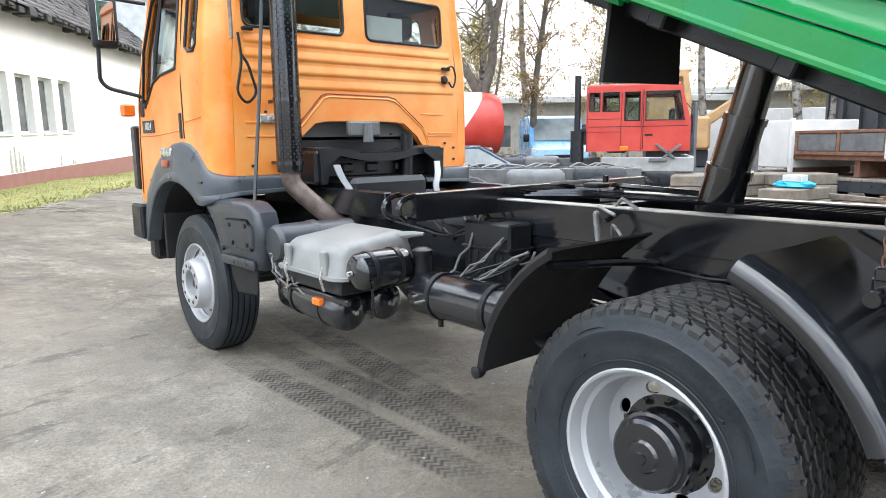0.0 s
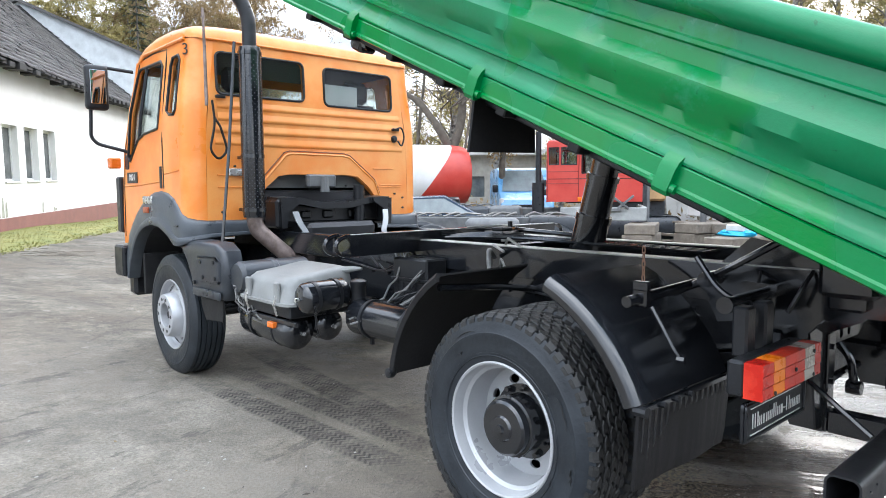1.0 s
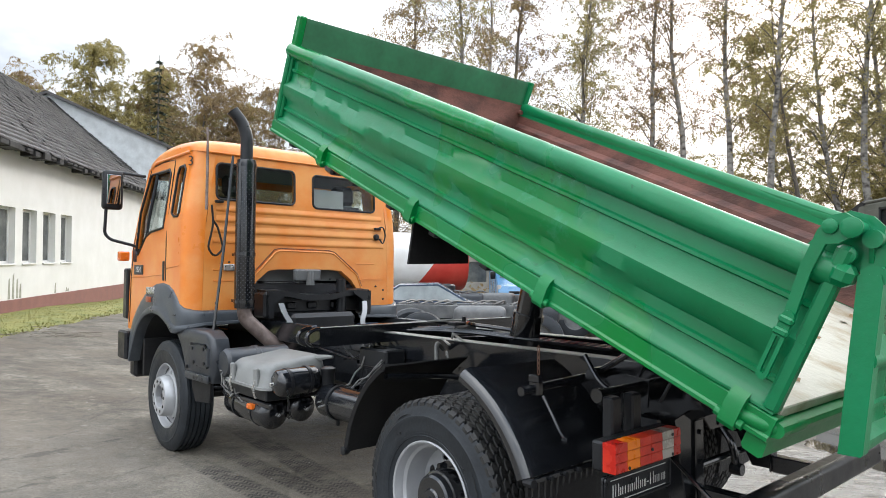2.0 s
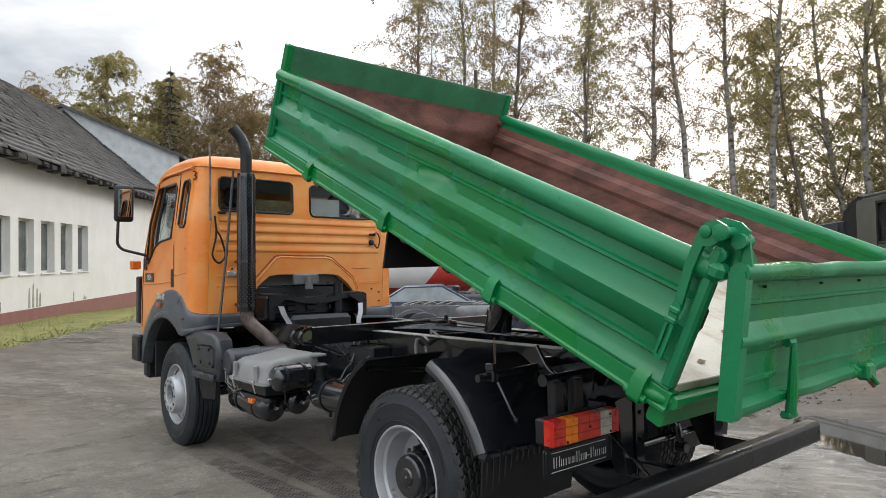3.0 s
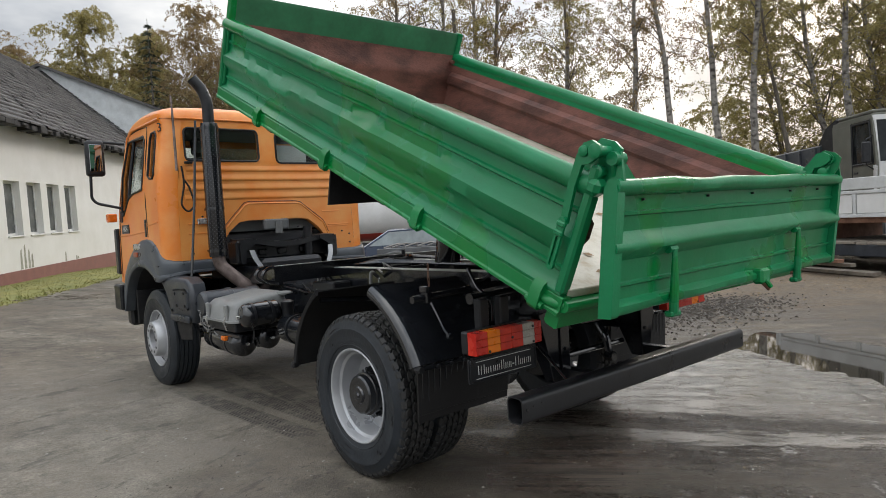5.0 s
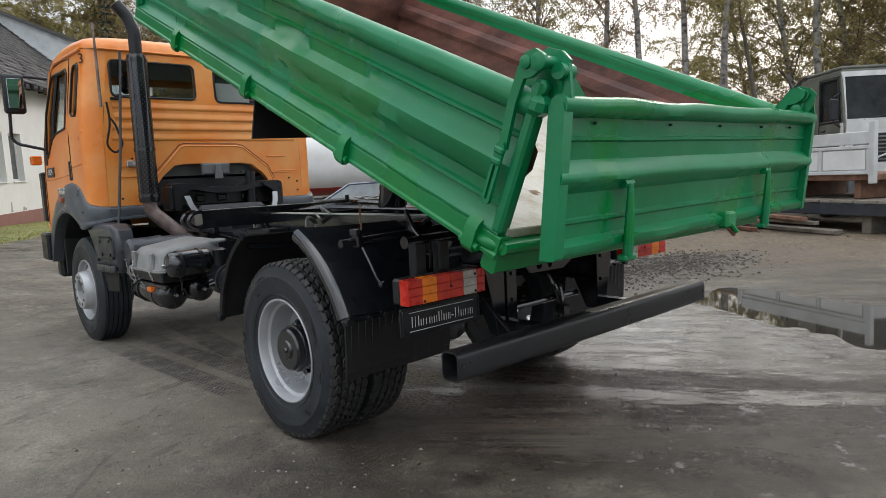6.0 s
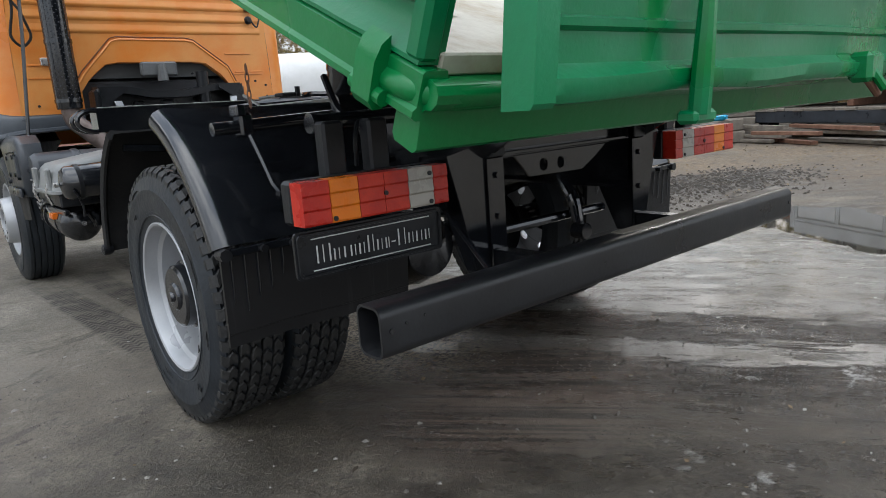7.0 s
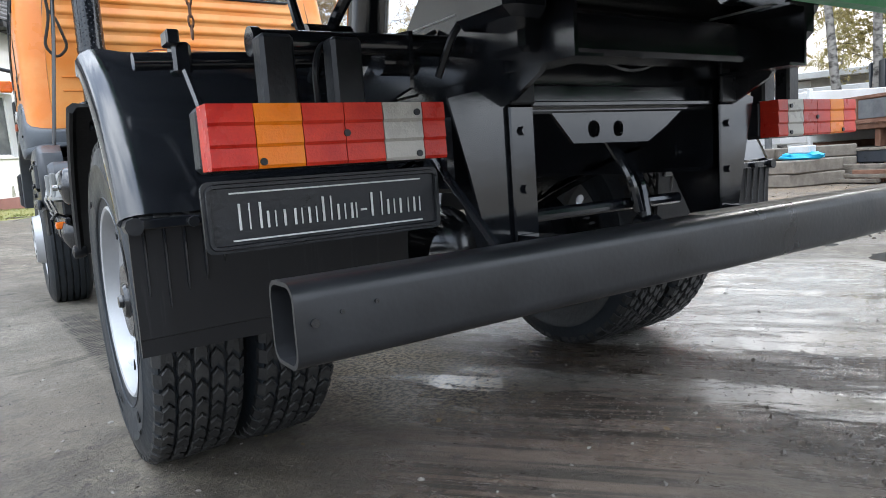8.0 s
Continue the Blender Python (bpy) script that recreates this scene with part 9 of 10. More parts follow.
ds = thing("dropside_body", "white and rusty dropside truck body lying on the trailer", "truck body", m=place_at(A.x, A.y, D_, 0.656))
bm = bmesh.new()
box(bm, (1.7, 0.15, 0.36), (LB - 0.2, 2.1, 0.48), 0.01)
part("floor_frame", bm, M_RUST, ds)
for x in (2.2, 4.0, 6.0, LB - 0.7):
    bm = bmesh.new()
    box(bm, (x, 0.25, 0.0), (x + 0.14, 2.0, 0.36), 0.01)
    part("bearer", bm, M_RUST, ds)
for x0, x1, mt, fr_ in ((2.45, 4.9, M_RUST, M_RUST), (4.95, LB - 0.25, M_WHITE, M_OFFWHITE)):
    bm = bmesh.new()
    box(bm, (x0, 0.115, 0.48), (x1, 0.15, 1.02), 0.006)
    bd = part("side_board", bm, M_OFFWHITE if mt is M_WHITE else M_RUST, ds)
    n = max(2, int((x1 - x0) / 0.85))
    for k in range(n + 1):
        x = x0 + (x1 - x0 - 0.08) * k / n
        bm = bmesh.new()
        box(bm, (x, 0.085, 0.48), (x + 0.08, 0.113, 1.02), 0.006)
        part("rib", bm, fr_, bd)
    for z in (0.48, 0.97):
        bm = bmesh.new()
        box(bm, (x0, 0.080, z), (x1, 0.113, z + 0.065), 0.006)
        part("rail", bm, fr_, bd)
    for k in range(n):
        bm = bmesh.new()
        xa = x0 + (x1 - x0 - 0.08) * k / n + 0.10
        xb_ = x0 + (x1 - x0 - 0.08) * (k + 1) / n - 0.02
        box(bm, (xa, 0.098, 0.57), (xb_, 0.114, 0.95), 0.004)
        part("panel", bm, M_WHITE if mt is M_WHITE else M_STEELGREY, bd)
bm = bmesh.new()
box(bm, (4.95, 0.10, 1.06), (LB - 0.25, 0.15, 1.30), 0.01)
part("upper_board", bm, M_OFFWHITE, ds, "pale blue-white upper board")
bm = bmesh.new()
box(bm, (LB - 0.26, 0.06, 0.30), (LB - 0.14, 0.17, 1.48), 0.012)
part("corner_post", bm, M_OFFWHITE, ds)
bm = bmesh.new()
box(bm, (4.86, 0.06, 0.40), (4.97, 0.17, 1.2), 0.012)
part("corner_post", bm, M_OFFWHITE, ds)
bm = bmesh.new()
box(bm, (5.6, 0.07, 0.60), (5.72, 0.08, 0.66), 0.004)
part("reflector", bm, M_ORANGELAMP, ds)
bm = bmesh.new()
box(bm, (0.4, 0.05, 0.15), (2.38, 2.1, 1.30), 0.02)
for k in range(3):
    box(bm, (0.45 + k * 0.92, 0.02, 0.18), (0.49 + k * 0.92, 0.06, 1.27), 0.006)
box(bm, (2.36, 0.0, 0.02), (2.44, 0.10, 1.34), 0.008)
part("box_section", bm, M_WHITE, ds, "white sheet-metal box with dents and stains")
# white drum and stacked tyres at the trailer's near end
dm = thing("drum", "white metal drum lying on the trailer", "drum", m=Matrix.Translation((11.6, -0.75, 1.02)))
bm = bmesh.new()
lathe(bm, (-0.6, 0.55, 0), (0.8, -1.0, 0.0), [(0, 0.0), (0.0, 0.30), (0.05, 0.35), (0.55, 0.36), (0.56, 0.375), (0.60, 0.375), (0.61, 0.36), (1.3, 0.36), (1.35, 0.30), (1.35, 0.0)], 26)
part("shell", bm, M_WHITE, dm)
bm = bmesh.new()
lathe(bm, (-0.35, 0.25, 0), (0.8, -1.0, 0.0), [(0, 0.365), (0, 0.372), (0.05, 0.372), (0.05, 0.365)], 26)
part("band", bm, M_DKGREY, dm)
tp = thing("old_tyre", "worn black truck tyre leaning at the trailer end", "tyre", "old tyres", m=Matrix.Translation((11.0, -1.75, 0.5)) @ Matrix.Rotation(0.5, 4, "Z"))
bm = bmesh.new()
lathe(bm, (-0.14, 0, 0), (1, 0, 0), [(0.03, 0.28), (0.0, 0.33), (0.0, 0.42), (0.04, 0.48), (0.14, 0.5), (0.24, 0.48), (0.28, 0.42), (0.28, 0.33), (0.25, 0.28)], 28)
part("casing", bm, M_RUBBER, tp)
copy_thing(tp, Matrix.Translation((11.3, -2.3, 0.5)) @ Matrix.Rotation(0.9, 4, "Z"))
copy_thing(tp, Matrix.Translation((4.75, 7.55, 0.52)) @ Matrix.Rotation(0.9, 4, "Z"))

# grey and white dump truck, nose towards the yard
FT = Vector((-0.72, -0.69)).normalized()
dt = thing("dump_truck", "pale grey cab-over dump truck with dark skip body", "truck", m=place_at(17.0, 2.35, FT))
fr2 = cab_shell(dt, 2.1, 2.45, 1.12, 3.52, M_OLIVE, 0.14, windows=((0.50, 0.93),), belt=0.50, screen=M_SCREEN, grille=False, front_paint=M_OFFWHITE)
bm = bmesh.new()
box(bm, (2.098, -1.0, 1.35), (2.112, 1.0, 2.02), 0.004)
gr2 = part("grille", bm, M_BLACKMATT, dt, "black slatted radiator grille")
for k in range(7):
    bm = bmesh.new()
    box(bm, (2.112, -0.97, 1.39 + 0.088 * k), (2.135, 0.97, 1.425 + 0.088 * k), 0.006)
    part("slat", bm, M_STEELGREY, gr2)
bm = bmesh.new()
box(bm, (-0.022, -0.72, -0.018), (0.0, 0.72, 0.018), 0.004, Matrix.Translation((2.16, 0.1, 1.68)) @ Matrix.Rotation(0.38, 4, "X"))
part("grille_badge_bar", bm, M_OFFWHITE, gr2)
for sy in (-1, 1):
    bm = bmesh.new()
    tube(bm, [(2.085, sy * 0.75, 2.34), (2.06, sy * 0.4, 2.42), (2.05, sy * 0.05, 2.45)], 0.012, 5)
    part("wiper", bm, M_BLACKMATT, dt)
for sy in (-1, 1):
    bm = bmesh.new()
    tube(bm, [(1.0, sy * 1.242, 1.3), (1.0, sy * 1.242, 3.38), (1.9, sy * 1.242, 3.38)], 0.012, 4)
    tube(bm, [(1.04, sy * 1.236, 2.34), (1.98, sy * 1.236, 2.34), (1.86, sy * 1.236, 3.33), (1.04, sy * 1.236, 3.33), (1.04, sy * 1.236, 2.34)], 0.03, 5)
    part("door_frame", bm, M_BLACKMATT, dt)
    bm = bmesh.new()
    box(bm, (1.1, sy * 1.245 - 0.012, 2.12), (1.28, sy * 1.245 + 0.012, 2.17), 0.006)
    part("door_handle", bm, M_BLACKMATT, dt)
    bm = bmesh.new()
    box(bm, (1.955, sy * 1.21 - 0.03, 1.25), (2.10, sy * 1.21 + 0.03, 2.30), 0.02)
    part("corner_panel", bm, M_OFFWHITE, dt)
for sy in (-1, 1):
    for x0, x1, z1 in ((0.02, 1.0, 3.35), (1.004, 2.05, 2.28)):
        bm = bmesh.new()
        box(bm, (x0, sy * 1.235 - 0.004, 1.25), (x1, sy * 1.235 + 0.004, z1), 0.003)
        part("side_panel", bm, M_OLIVE, dt, "olive grey lower cab panel")
bm = bmesh.new()
box(bm, (0.2, -1.2, 3.53), (1.9, 1.2, 3.62), 0.05, seg=2)
part("roof_visor", bm, M_OLIVE, dt)
bm = bmesh.new()
lathe(bm, (1.5, 0.5, 3.62), (0, 0, 1), [(0, 0.08), (0.12, 0.08), (0.16, 0.05), (0.17, 0.0)], 12)
part("beacon", bm, M_ORANGELAMP, dt, "orange roof beacon")
bm = bmesh.new()
box(bm, (2.05, -1.2, 0.55), (2.25, 1.2, 1.05), 0.04)
part("bumper", bm, M_STEELGREY, dt)
for sy in (-1, 1):
    bm = bmesh.new()
    box(bm, (2.10, sy * 0.95 - 0.18, 1.16), (2.14, sy * 0.95 + 0.18, 1.34), 0.02)
    part("headlamp", bm, M_OFFWHITE, dt)
    bm = bmesh.new()
    tube(bm, [(1.95, sy * 1.22, 3.0), (2.1, sy * 1.45, 2.9), (2.1, sy * 1.45, 2.3), (1.98, sy * 1.24, 2.2)], 0.018, 6)
    box(bm, (2.06, sy * 1.45 - 0.1, 2.35), (2.14, sy * 1.45 + 0.1, 2.85), 0.03)
    part("mirror", bm, M_BLACKMATT, dt)
    for x in (1.0, -3.4, -4.7):
        simple_wheel(dt, x, sy * 1.0, 0.52, 0.3)
bm = bmesh.new()
strip(bm, [(-0.06, 1.35), (-0.06, 3.42), (0.30, 3.60), (0.10, 3.66), (-0.45, 3.50), (-1.05, 2.95), (-1.15, 2.4), (-0.75, 1.35)], [-1.20, -1.12, 0.0, 1.12, 1.20], None, lambda s, p, q: (p, s, q - (0.05 if abs(s) > 1.15 and q > 2 else 0.0)), True)
part("sleeper_cover", bm, M_FLAP, dt, "dark tarpaulin roll behind the cab")
ladder_frame(dt, -6.0, 0.5, 0.85, 1.12)
bm = bmesh.new()
strip(bm, [(-1.2, 1.35), (-1.25, 3.0), (-1.16, 3.05), (-1.1, 1.42), (1.1, 1.42), (1.16, 3.05), (1.25, 3.0), (1.2, 1.35)], -6.2, -0.7, lambda s, p, q: (s, p, q), True)
sk = part("skip_body", bm, M_DKGREY, dt, "dark blue-grey steel skip body")
for k in range(6):
    for sy in (-1, 1):
        bm = bmesh.new()
        box(bm, (-6.0 + k * 1.0, sy * 1.25 - 0.05, 1.4), (-5.9 + k * 1.0, sy * 1.25 + 0.05, 3.0), 0.01)
        part("stake", bm, M_DKGREY, sk)

# tan digger arm and white container behind the red truck
dg = thing("tan_excavator", "tan excavator cab behind the red truck", "excavator", m=place_at(16.2, 10.2, (0.6, -0.8)))
bm = bmesh.new()
box(bm, (-1.0, -0.9, 1.2), (0.9, 0.9, 2.2), 0.08)
part("engine_cover", bm, M_TAN, dg)
bm = bmesh.new()
plate(bm, [(0, 0), (1.3, 0), (1.1, 1.4), (0.1, 1.4)], [[(0.15, 0.6), (1.05, 0.6), (0.95, 1.25), (0.2, 1.25)]], lambda u, v, w: (u - 0.9, -0.92 - w, 2.1 + v), 0.06)
box(bm, (-0.85, -0.86, 2.15), (0.3, 0.2, 2.65))
box(bm, (-0.85, -0.95, 3.48), (0.3, 0.3, 3.56), 0.03)
box(bm, (-0.82, 0.2, 2.15), (0.25, 0.26, 3.5))
part("cab", bm, M_TAN, dg)
bm = bmesh.new()
box(bm, (-0.2, -0.15, -0.15), (2.6, 0.15, 0.15), 0.04, Matrix.Translation((0.7, 0.3, 1.9)) @ Matrix.Rotation(radians(-35), 4, "Y"))
part("boom", bm, M_TAN, dg)
for sy in (-1, 1):
    bm = bmesh.new()
    box(bm, (-1.4, sy * 0.85 - 0.22, 0.0), (1.4, sy * 0.85 + 0.22, 0.75), 0.3, seg=4)
    part("track", bm, M_DKGREY, dg)
bm = bmesh.new()
box(bm, (-0.9, -0.6, 0.6), (0.9, 0.6, 1.22), 0.04)
part("turntable", bm, M_DKGREY, dg)
ct = thing("white_container", "long white site container behind the vehicles", "container", m=place_at(20.5, 11.0, (0.55, -0.83)))
bm = bmesh.new()
box(bm, (-2.5, -1.2, 0.2), (3.5, 1.2, 2.5), 0.02)
part("shell", bm, M_WHITE, ct)
for k in range(13):
    bm = bmesh.new()
    box(bm, (-2.4 + k * 0.46, -1.235, 0.3), (-2.3 + k * 0.46, -1.2, 2.4), 0.006)
    part("rib", bm, M_WHITE, ct)
bm = bmesh.new()
for x in (-2.4, 3.2):
    box(bm, (x, -1.15, -0.2), (x + 0.2, 1.15, 0.2))
part("footing", bm, M_CONCRETE, ct)

# pallets, sawn baulks and a steel goal frame between the vehicles
for j, (x, y, a) in enumerate(((11.3, 6.9, 0.9), (12.6, 5.9, 0.2), (12.9, 5.2, -0.3), (11.6, 4.7, 0.4))):
    for k in range(3 if j < 3 else 2):
        p_ = thing("timber_baulk", "weathered grey timber baulk in a stack", "timber", "stacked baulks", m=Matrix.Translation((x, y, ground_z(x, y) + 0.13 + 0.25 * k)) @ Matrix.Rotation(a - 0.6 + 0.08 * k, 4, "Z"))
        bm = bmesh.new()
        box(bm, (-0.75, -0.35, -0.12), (0.75, 0.35, 0.12), 0.02)
        part("baulk", bm, M_WOOD, p_)
for j, (x, y) in enumerate(((12.3, 7.4), (13.0, 6.2))):
    bm = bmesh.new()
    box(bm, (-0.06, -0.06, 0), (0.06, 0.06, 1.75 if j else 2.4), 0.01)
    o_ = tagged(finish(bm, "steel_post", M_STEELGREY), "upright grey steel post beside the trucks", "post", "steel posts")
    o_.matrix_basis = Matrix.Translation((x, y, ground_z(x, y)))
bc = thing("blue_sack", "bright blue plastic sheet bundle on a stack of baulks", "plastic sheet", m=Matrix.Translation((11.6, 4.7, ground_z(11.6, 4.7) + 0.50)))
bm = bmesh.new()
bmesh.ops.create_icosphere(bm, subdivisions=3, radius=1.0)
for v in bm.verts:
    k = 1 + 0.25 * noise.noise(v.co * 2.3)
    v.co = Vector((v.co.x * 0.22 * k, v.co.y * 0.42 * k, max(0.0, (v.co.z + 0.6) * 0.10 * k)))
part("sheet", bm, M_CLOTH, bc, sharp=60)
bm = bmesh.new()
box(bm, (-0.15, -0.2, 0.12), (0.15, 0.2, 0.27), 0.02)
part("carton", bm, M_OFFWHITE, bc)
# scrap heap of rails and planks along the trailer
rs_ = random.Random(17)
for k in range(22):
    t = rs_.random()
    p = A.lerp(B, t * 0.75)
    x, y = p.x - rs_.uniform(0.5, 1.4), p.y - rs_.uniform(0.2, 0.9)
    bm = bmesh.new()
    L = rs_.uniform(0.9, 2.6)
    box(bm, (-L / 2, -rs_.uniform(0.04, 0.10), -0.03), (L / 2, 0.06, 0.04), 0.006)
    o_ = tagged(finish(bm, "scrap_plank", M_WOOD if k % 3 else M_RUST), "weathered plank in the scrap heap by the trailer", "plank", "scrap planks")
    o_.matrix_basis = Matrix.Translation((x, y, ground_z(x, y) + 0.05 + 0.09 * (k % 4))) @ Matrix.Rotation(math.atan2(D_.y, D_.x) + rs_.uniform(-0.25, 0.25), 4, "Z")

# pale long sheds behind the wrecks
for x, y, a, L, H in ((27.0, 24.0, -0.72, 26.0, 3.6), (36.0, 14.0, -1.1, 24.0, 4.0)):
    sh = thing("shed", "long pale shed with a flat roof behind the yard", "shed", "sheds", m=Matrix.Translation((x, y, 0)) @ Matrix.Rotation(a, 4, "Z"))
    bm = bmesh.new()
    plate(bm, [(-L / 2, -0.3), (L / 2, -0.3), (L / 2, H), (-L / 2, H)], [[(-L / 2 + 1.2 + 2.6 * k, 1.2), (-L / 2 + 2.6 + 2.6 * k, 1.2), (-L / 2 + 2.6 + 2.6 * k, 2.4), (-L / 2 + 1.2 + 2.6 * k, 2.4)] for k in range(int(L / 2.6) - 1)], lambda u, v, w: (u, w, v), 0.3)
    w_ = part("wall", bm, M_CONCRETE, sh)
    bm = bmesh.new()
    box(bm, (-L / 2 - 0.3, -0.5, H), (L / 2 + 0.3, 6.3, H + 0.35), 0.03)
    part("roof", bm, M_OFFWHITE, sh)
    bm = bmesh.new()
    box(bm, (-L / 2, 0.5, 0), (L / 2, 6.0, H - 0.1))
    part("inner_wall", bm, M_CABIN, sh)
    for k in range(int(L / 2.6) - 1):
        bm = bmesh.new()
        box(bm, (-L / 2 + 1.2 + 2.6 * k, 0.12, 1.2), (-L / 2 + 2.6 + 2.6 * k, 0.15, 2.4))
        part("window", bm, M_PANE, sh)

# yellow bin and branches at the foot of the house
yb = thing("yellow_grit_bin", "yellow bin with black hatching by the house", "bin", m=Matrix.Translation((-2.35, 14.1, ground_z(-2.35, 14.1))) @ Matrix.Rotation(0.4, 4, "Z"))
bm = bmesh.new()
box(bm, (-0.35, -0.3, 0.0), (0.35, 0.3, 0.75), 0.03)
box(bm, (-0.37, -0.32, 0.75), (0.37, 0.32, 0.85), 0.04)
part("body", bm, M_YELLOW, yb)
for k in range(3):
    bm = bmesh.new()
    plate(bm, [(-0.30 + 0.2 * k, 0.2), (-0.22 + 0.2 * k, 0.2), (-0.12 + 0.2 * k, 0.6), (-0.20 + 0.2 * k, 0.6)], [], lambda u, v, w: (u, -0.303 - w, v), 0.003)
    part("black_hatch", bm, M_BLACKMATT, yb)
bm = bmesh.new()
rb_ = random.Random(8)
for k in range(46):
    x, y = -0.6 + rb_.gauss(0, 0.9), 12.9 + rb_.gauss(0, 0.35)
    a = rb_.uniform(-0.6, 0.6)
    z = ground_z(x, y) + rb_.uniform(0.0, 0.015)
    L = rb_.uniform(0.15, 0.5)
    tube(bm, [(x, y, z), (x + L * math.cos(a) * 0.5, y + L * math.sin(a) * 0.5, z + 0.012), (x + L * math.cos(a), y + L * math.sin(a), z)], 0.006, 4)
tagged(finish(bm, "dry_twigs", M_WOOD), "scatter of dry twigs on the yard by the grass", "twigs", kind="stuff")

# stones, clods and fallen leaves on the yard
rl = random.Random(33)
bm = bmesh.new()
for k in range(2600):
    if k % 2:
        x, y = rl.uniform(-4.5, 4.5), rl.uniform(-4.5, 7.0)
    else:
        x, y = rl.uniform(2.0, 12.0), rl.uniform(-4.0, 8.0)
    s = rl.uniform(0.004, 0.014) * (1.6 if rl.random() < 0.08 else 1.0)
    z = ground_z(x, y)
    top = bm.verts.new((x + rl.gauss(0, s * 0.2), y, z + s * 0.5))
    base = [bm.verts.new((x + s * rl.uniform(0.8, 1.4) * math.cos(a), y + s * rl.uniform(0.8, 1.4) * math.sin(a), z - 0.002)) for a in (0, 1.3, 2.5, 3.8, 5.0)]
    for i in range(5):
        bm.faces.new((base[i], base[(i + 1) % 5], top))
tagged(finish(bm, "gravel", mat("yard_stone", (0.10, 0.09, 0.08), 0.8, var=0.4, scale=9, bump=0.2, col2=(0.30, 0.28, 0.25))), "small stones and clods scattered over the yard", "gravel", kind="stuff")
bm = bmesh.new()
for k in range(2200):
    x, y = (rl.uniform(5, 16), rl.uniform(0.5, 7)) if k % 9 else (rl.uniform(-4, 6), rl.uniform(-4, 3))
    z = ground_z(x, y) + 0.006
    s, a = rl.uniform(0.012, 0.03) * (1.0 if k % 9 else 0.5), rl.uniform(0, 6.28)
    u, v = Vector((math.cos(a), math.sin(a), rl.gauss(0, 0.25))) * s, Vector((-math.sin(a), math.cos(a), rl.gauss(0, 0.25))) * s * 0.6
    c = Vector((x, y, z + 0.004))
    bm.faces.new([bm.verts.new(c + q) for q in (u, v, -u, -v)])
tagged(finish(bm, "fallen_leaves", mat("fallen_leaf", (0.13, 0.085, 0.04), 0.7, var=0.4, scale=12, bump=0.0, col2=(0.26, 0.19, 0.10)), sharp=180), "brown fallen leaves on the yard", "leaves", kind="stuff")
bm = bmesh.new()
for k in range(34):
    x, y = rl.uniform(-0.98, 0.9), rl.uniform(0.1, 0.9)
    s, a = rl.uniform(0.015, 0.04), rl.uniform(0, 6.28)
    u, v = Vector((math.cos(a), math.sin(a), 0.1)) * s, Vector((-math.sin(a), math.cos(a), 0.15)) * s * 0.6
    bm.faces.new([bm.verts.new(bp(*(Vector((x, y, 0.082)) + q))) for q in (u, v, -u, -v)])
finish(bm, "dry_leaves", mat("dry_leaf", (0.22, 0.13, 0.06), 0.7, var=0.4, scale=12, bump=0.0), tbody, 180)
# churned mud by the puddle
bm = bmesh.new()
for k in range(2600):
    x, y = 5.9 + rl.gauss(0, 0.85), 1.5 + rl.gauss(0, 0.42)
    s = rl.uniform(0.006, 0.026)
    z = ground_z(x, y)
    top = [bm.verts.new((x + s * 0.5 * math.cos(a), y + s * 0.5 * math.sin(a), z + s * rl.uniform(0.6, 1.0))) for a in (0.3, 2.4, 4.4)]
    base = [bm.verts.new((x + s * rl.uniform(0.8, 1.5) * math.cos(a), y + s * rl.uniform(0.8, 1.5) * math.sin(a), z - 0.004)) for a in (0.3, 2.4, 4.4)]
    for i in range(3):
        bm.faces.new((base[i], base[(i + 1) % 3], top[(i + 1) % 3], top[i]))
    bm.faces.new(top)
tagged(finish(bm, "mud_clods", mat("wet_mud", (0.035, 0.028, 0.021), 0.35, var=0.3, scale=9, bump=0.3, col2=(0.075, 0.06, 0.045)), sharp=50), "heap of churned dark wet mud clods", "mud", kind="stuff")
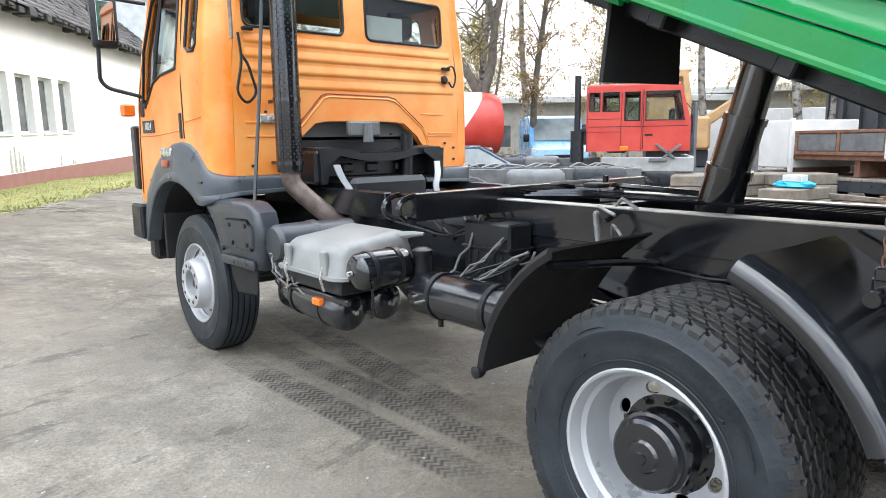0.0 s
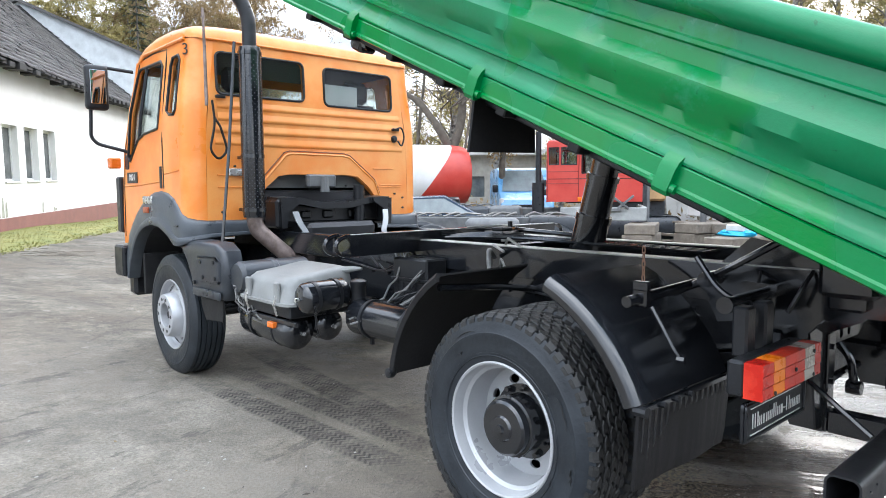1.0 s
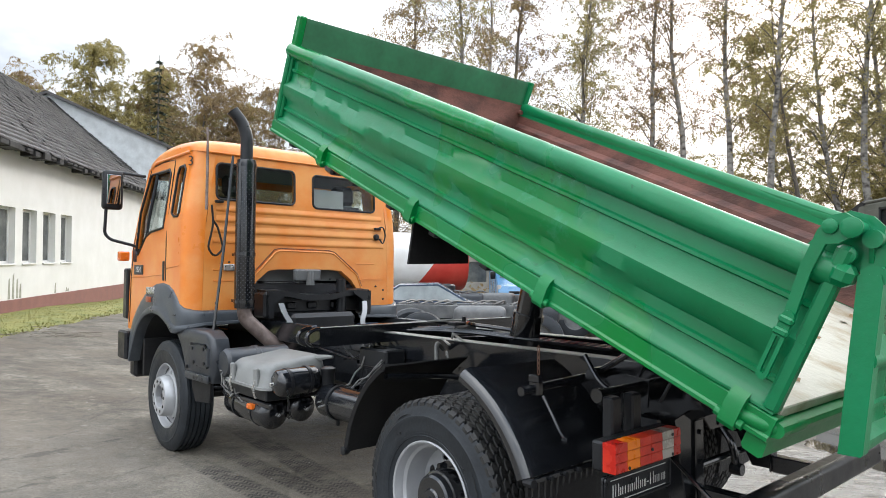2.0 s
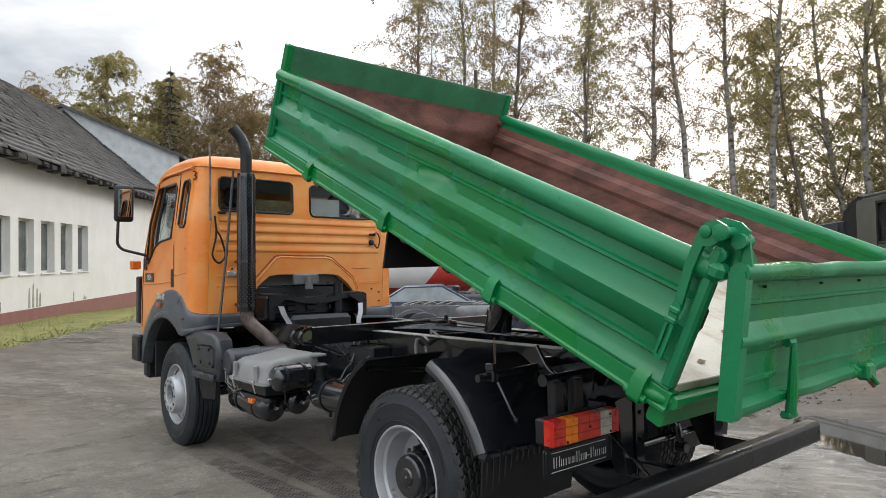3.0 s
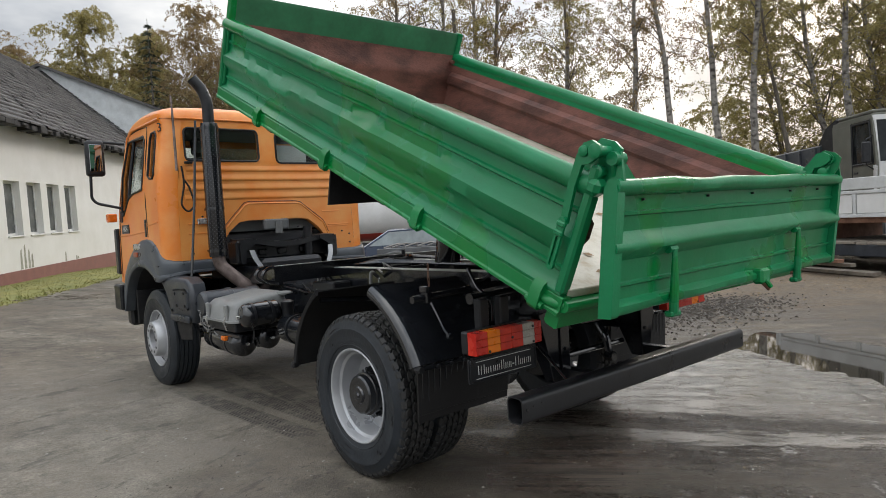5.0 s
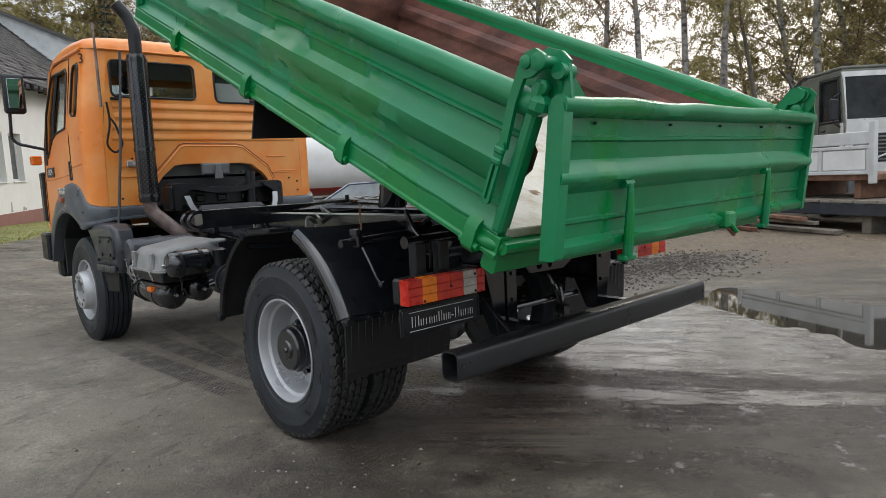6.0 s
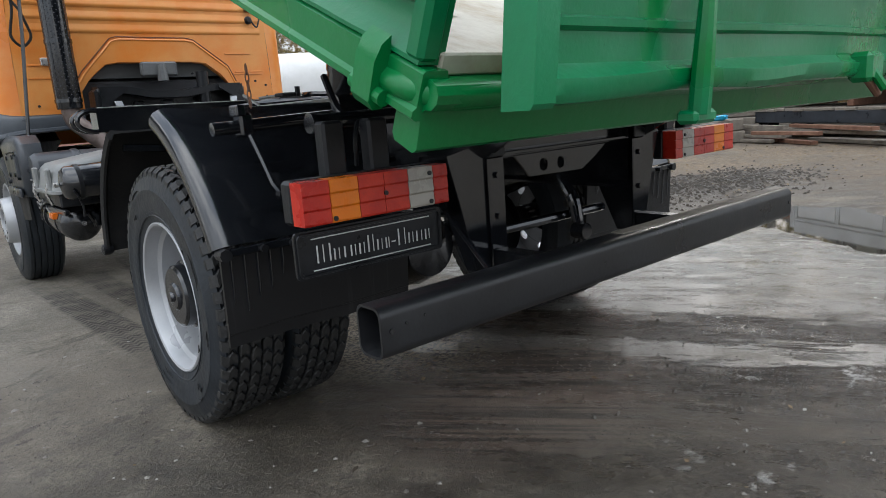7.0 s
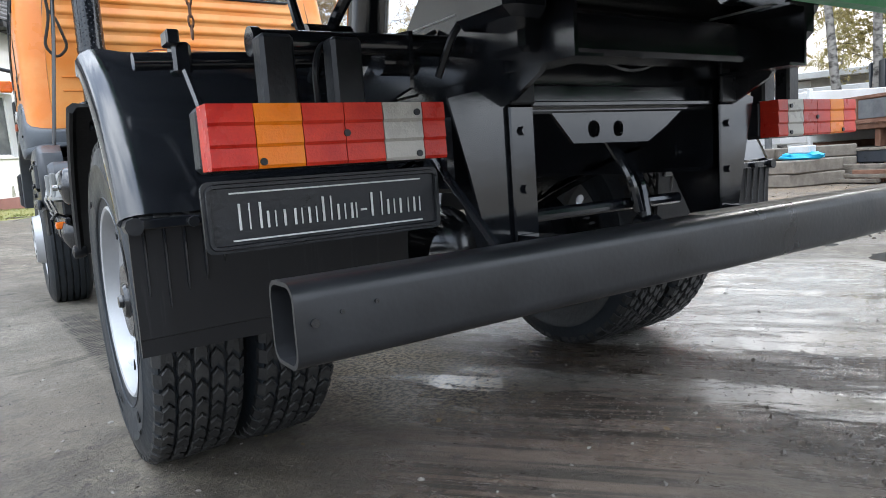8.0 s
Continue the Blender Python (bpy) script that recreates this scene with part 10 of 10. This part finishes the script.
# crumbs of mud along the drag marks behind the truck
bm = bmesh.new()
for k in range(3200):
    n_ = rl.choice((0.34, -0.30)) + rl.gauss(0, 0.13)
    s_ = rl.uniform(0.15, 2.9)
    x, y = 0.53 * s_ + 0.848 * n_, -0.848 * s_ + 0.53 * n_
    s = rl.uniform(0.002, 0.009) * (1.8 if rl.random() < 0.06 else 1.0)
    z = ground_z(x, y)
    top = bm.verts.new((x + rl.gauss(0, s * 0.3), y, z + s * 0.45))
    base = [bm.verts.new((x + s * rl.uniform(0.8, 1.9) * math.cos(a), y + s * rl.uniform(0.8, 1.5) * math.sin(a), z - 0.002)) for a in (0, 1.6, 3.1, 4.7)]
    for i in range(4):
        bm.faces.new((base[i], base[(i + 1) % 4], top))
tagged(finish(bm, "mud_crumbs", bpy.data.materials["wet_mud"]), "dark crumbs of mud strewn behind the truck", "mud", kind="stuff")
# pale flakes trodden into the yard
bm = bmesh.new()
for k in range(120):
    x, y = rl.uniform(-3.4, 2.6), rl.uniform(-3.0, 3.0)
    s, a = rl.uniform(0.003, 0.012), rl.uniform(0, 6.28)
    z = ground_z(x, y)
    pts = [(x + s * rl.uniform(0.6, 1.3) * math.cos(a + q), y + 0.7 * s * rl.uniform(0.6, 1.3) * math.sin(a + q)) for q in (0, 1.1, 2.3, 3.4, 4.6, 5.4)]
    lo_, up_ = [bm.verts.new((p, q, z - 0.003)) for p, q in pts], [bm.verts.new((p, q, z + 0.004)) for p, q in pts]
    skin(bm, lo_, up_)
    bm.faces.new(up_)
tagged(finish(bm, "pale_flakes", M_CONCRETE), "pale flakes of broken concrete on the yard", "rubble", kind="stuff")
# dark crumbs and bits of twig on the yard round the truck
bm = bmesh.new()
for k in range(1500):
    cx, cy = ((-0.9, -1.0), (0.6, -1.7), (-1.7, 0.6), (1.0, -0.9), (-2.2, -1.6))[k % 5]
    x, y = cx + rl.gauss(0, 0.55), cy + rl.gauss(0, 0.45)
    s = rl.uniform(0.002, 0.007) * (2.2 if rl.random() < 0.05 else 1.0)
    z, a = ground_z(x, y), rl.uniform(0, 6.28)
    st = 3.0 if rl.random() < 0.12 else 1.0
    base = [bm.verts.new((x + s * (st * math.cos(q) * math.cos(a) - math.sin(q) * math.sin(a)), y + s * (st * math.cos(q) * math.sin(a) + math.sin(q) * math.cos(a)), z - 0.002)) for q in (0, 1.3, 2.5, 3.8, 5.0)]
    top = bm.verts.new((x, y, z + s * 0.8))
    for i in range(5):
        bm.faces.new((base[i], base[(i + 1) % 5], top))
tagged(finish(bm, "dark_crumbs", bpy.data.materials["wet_mud"]), "dark crumbs of earth and twig strewn on the yard", "dirt", kind="stuff")
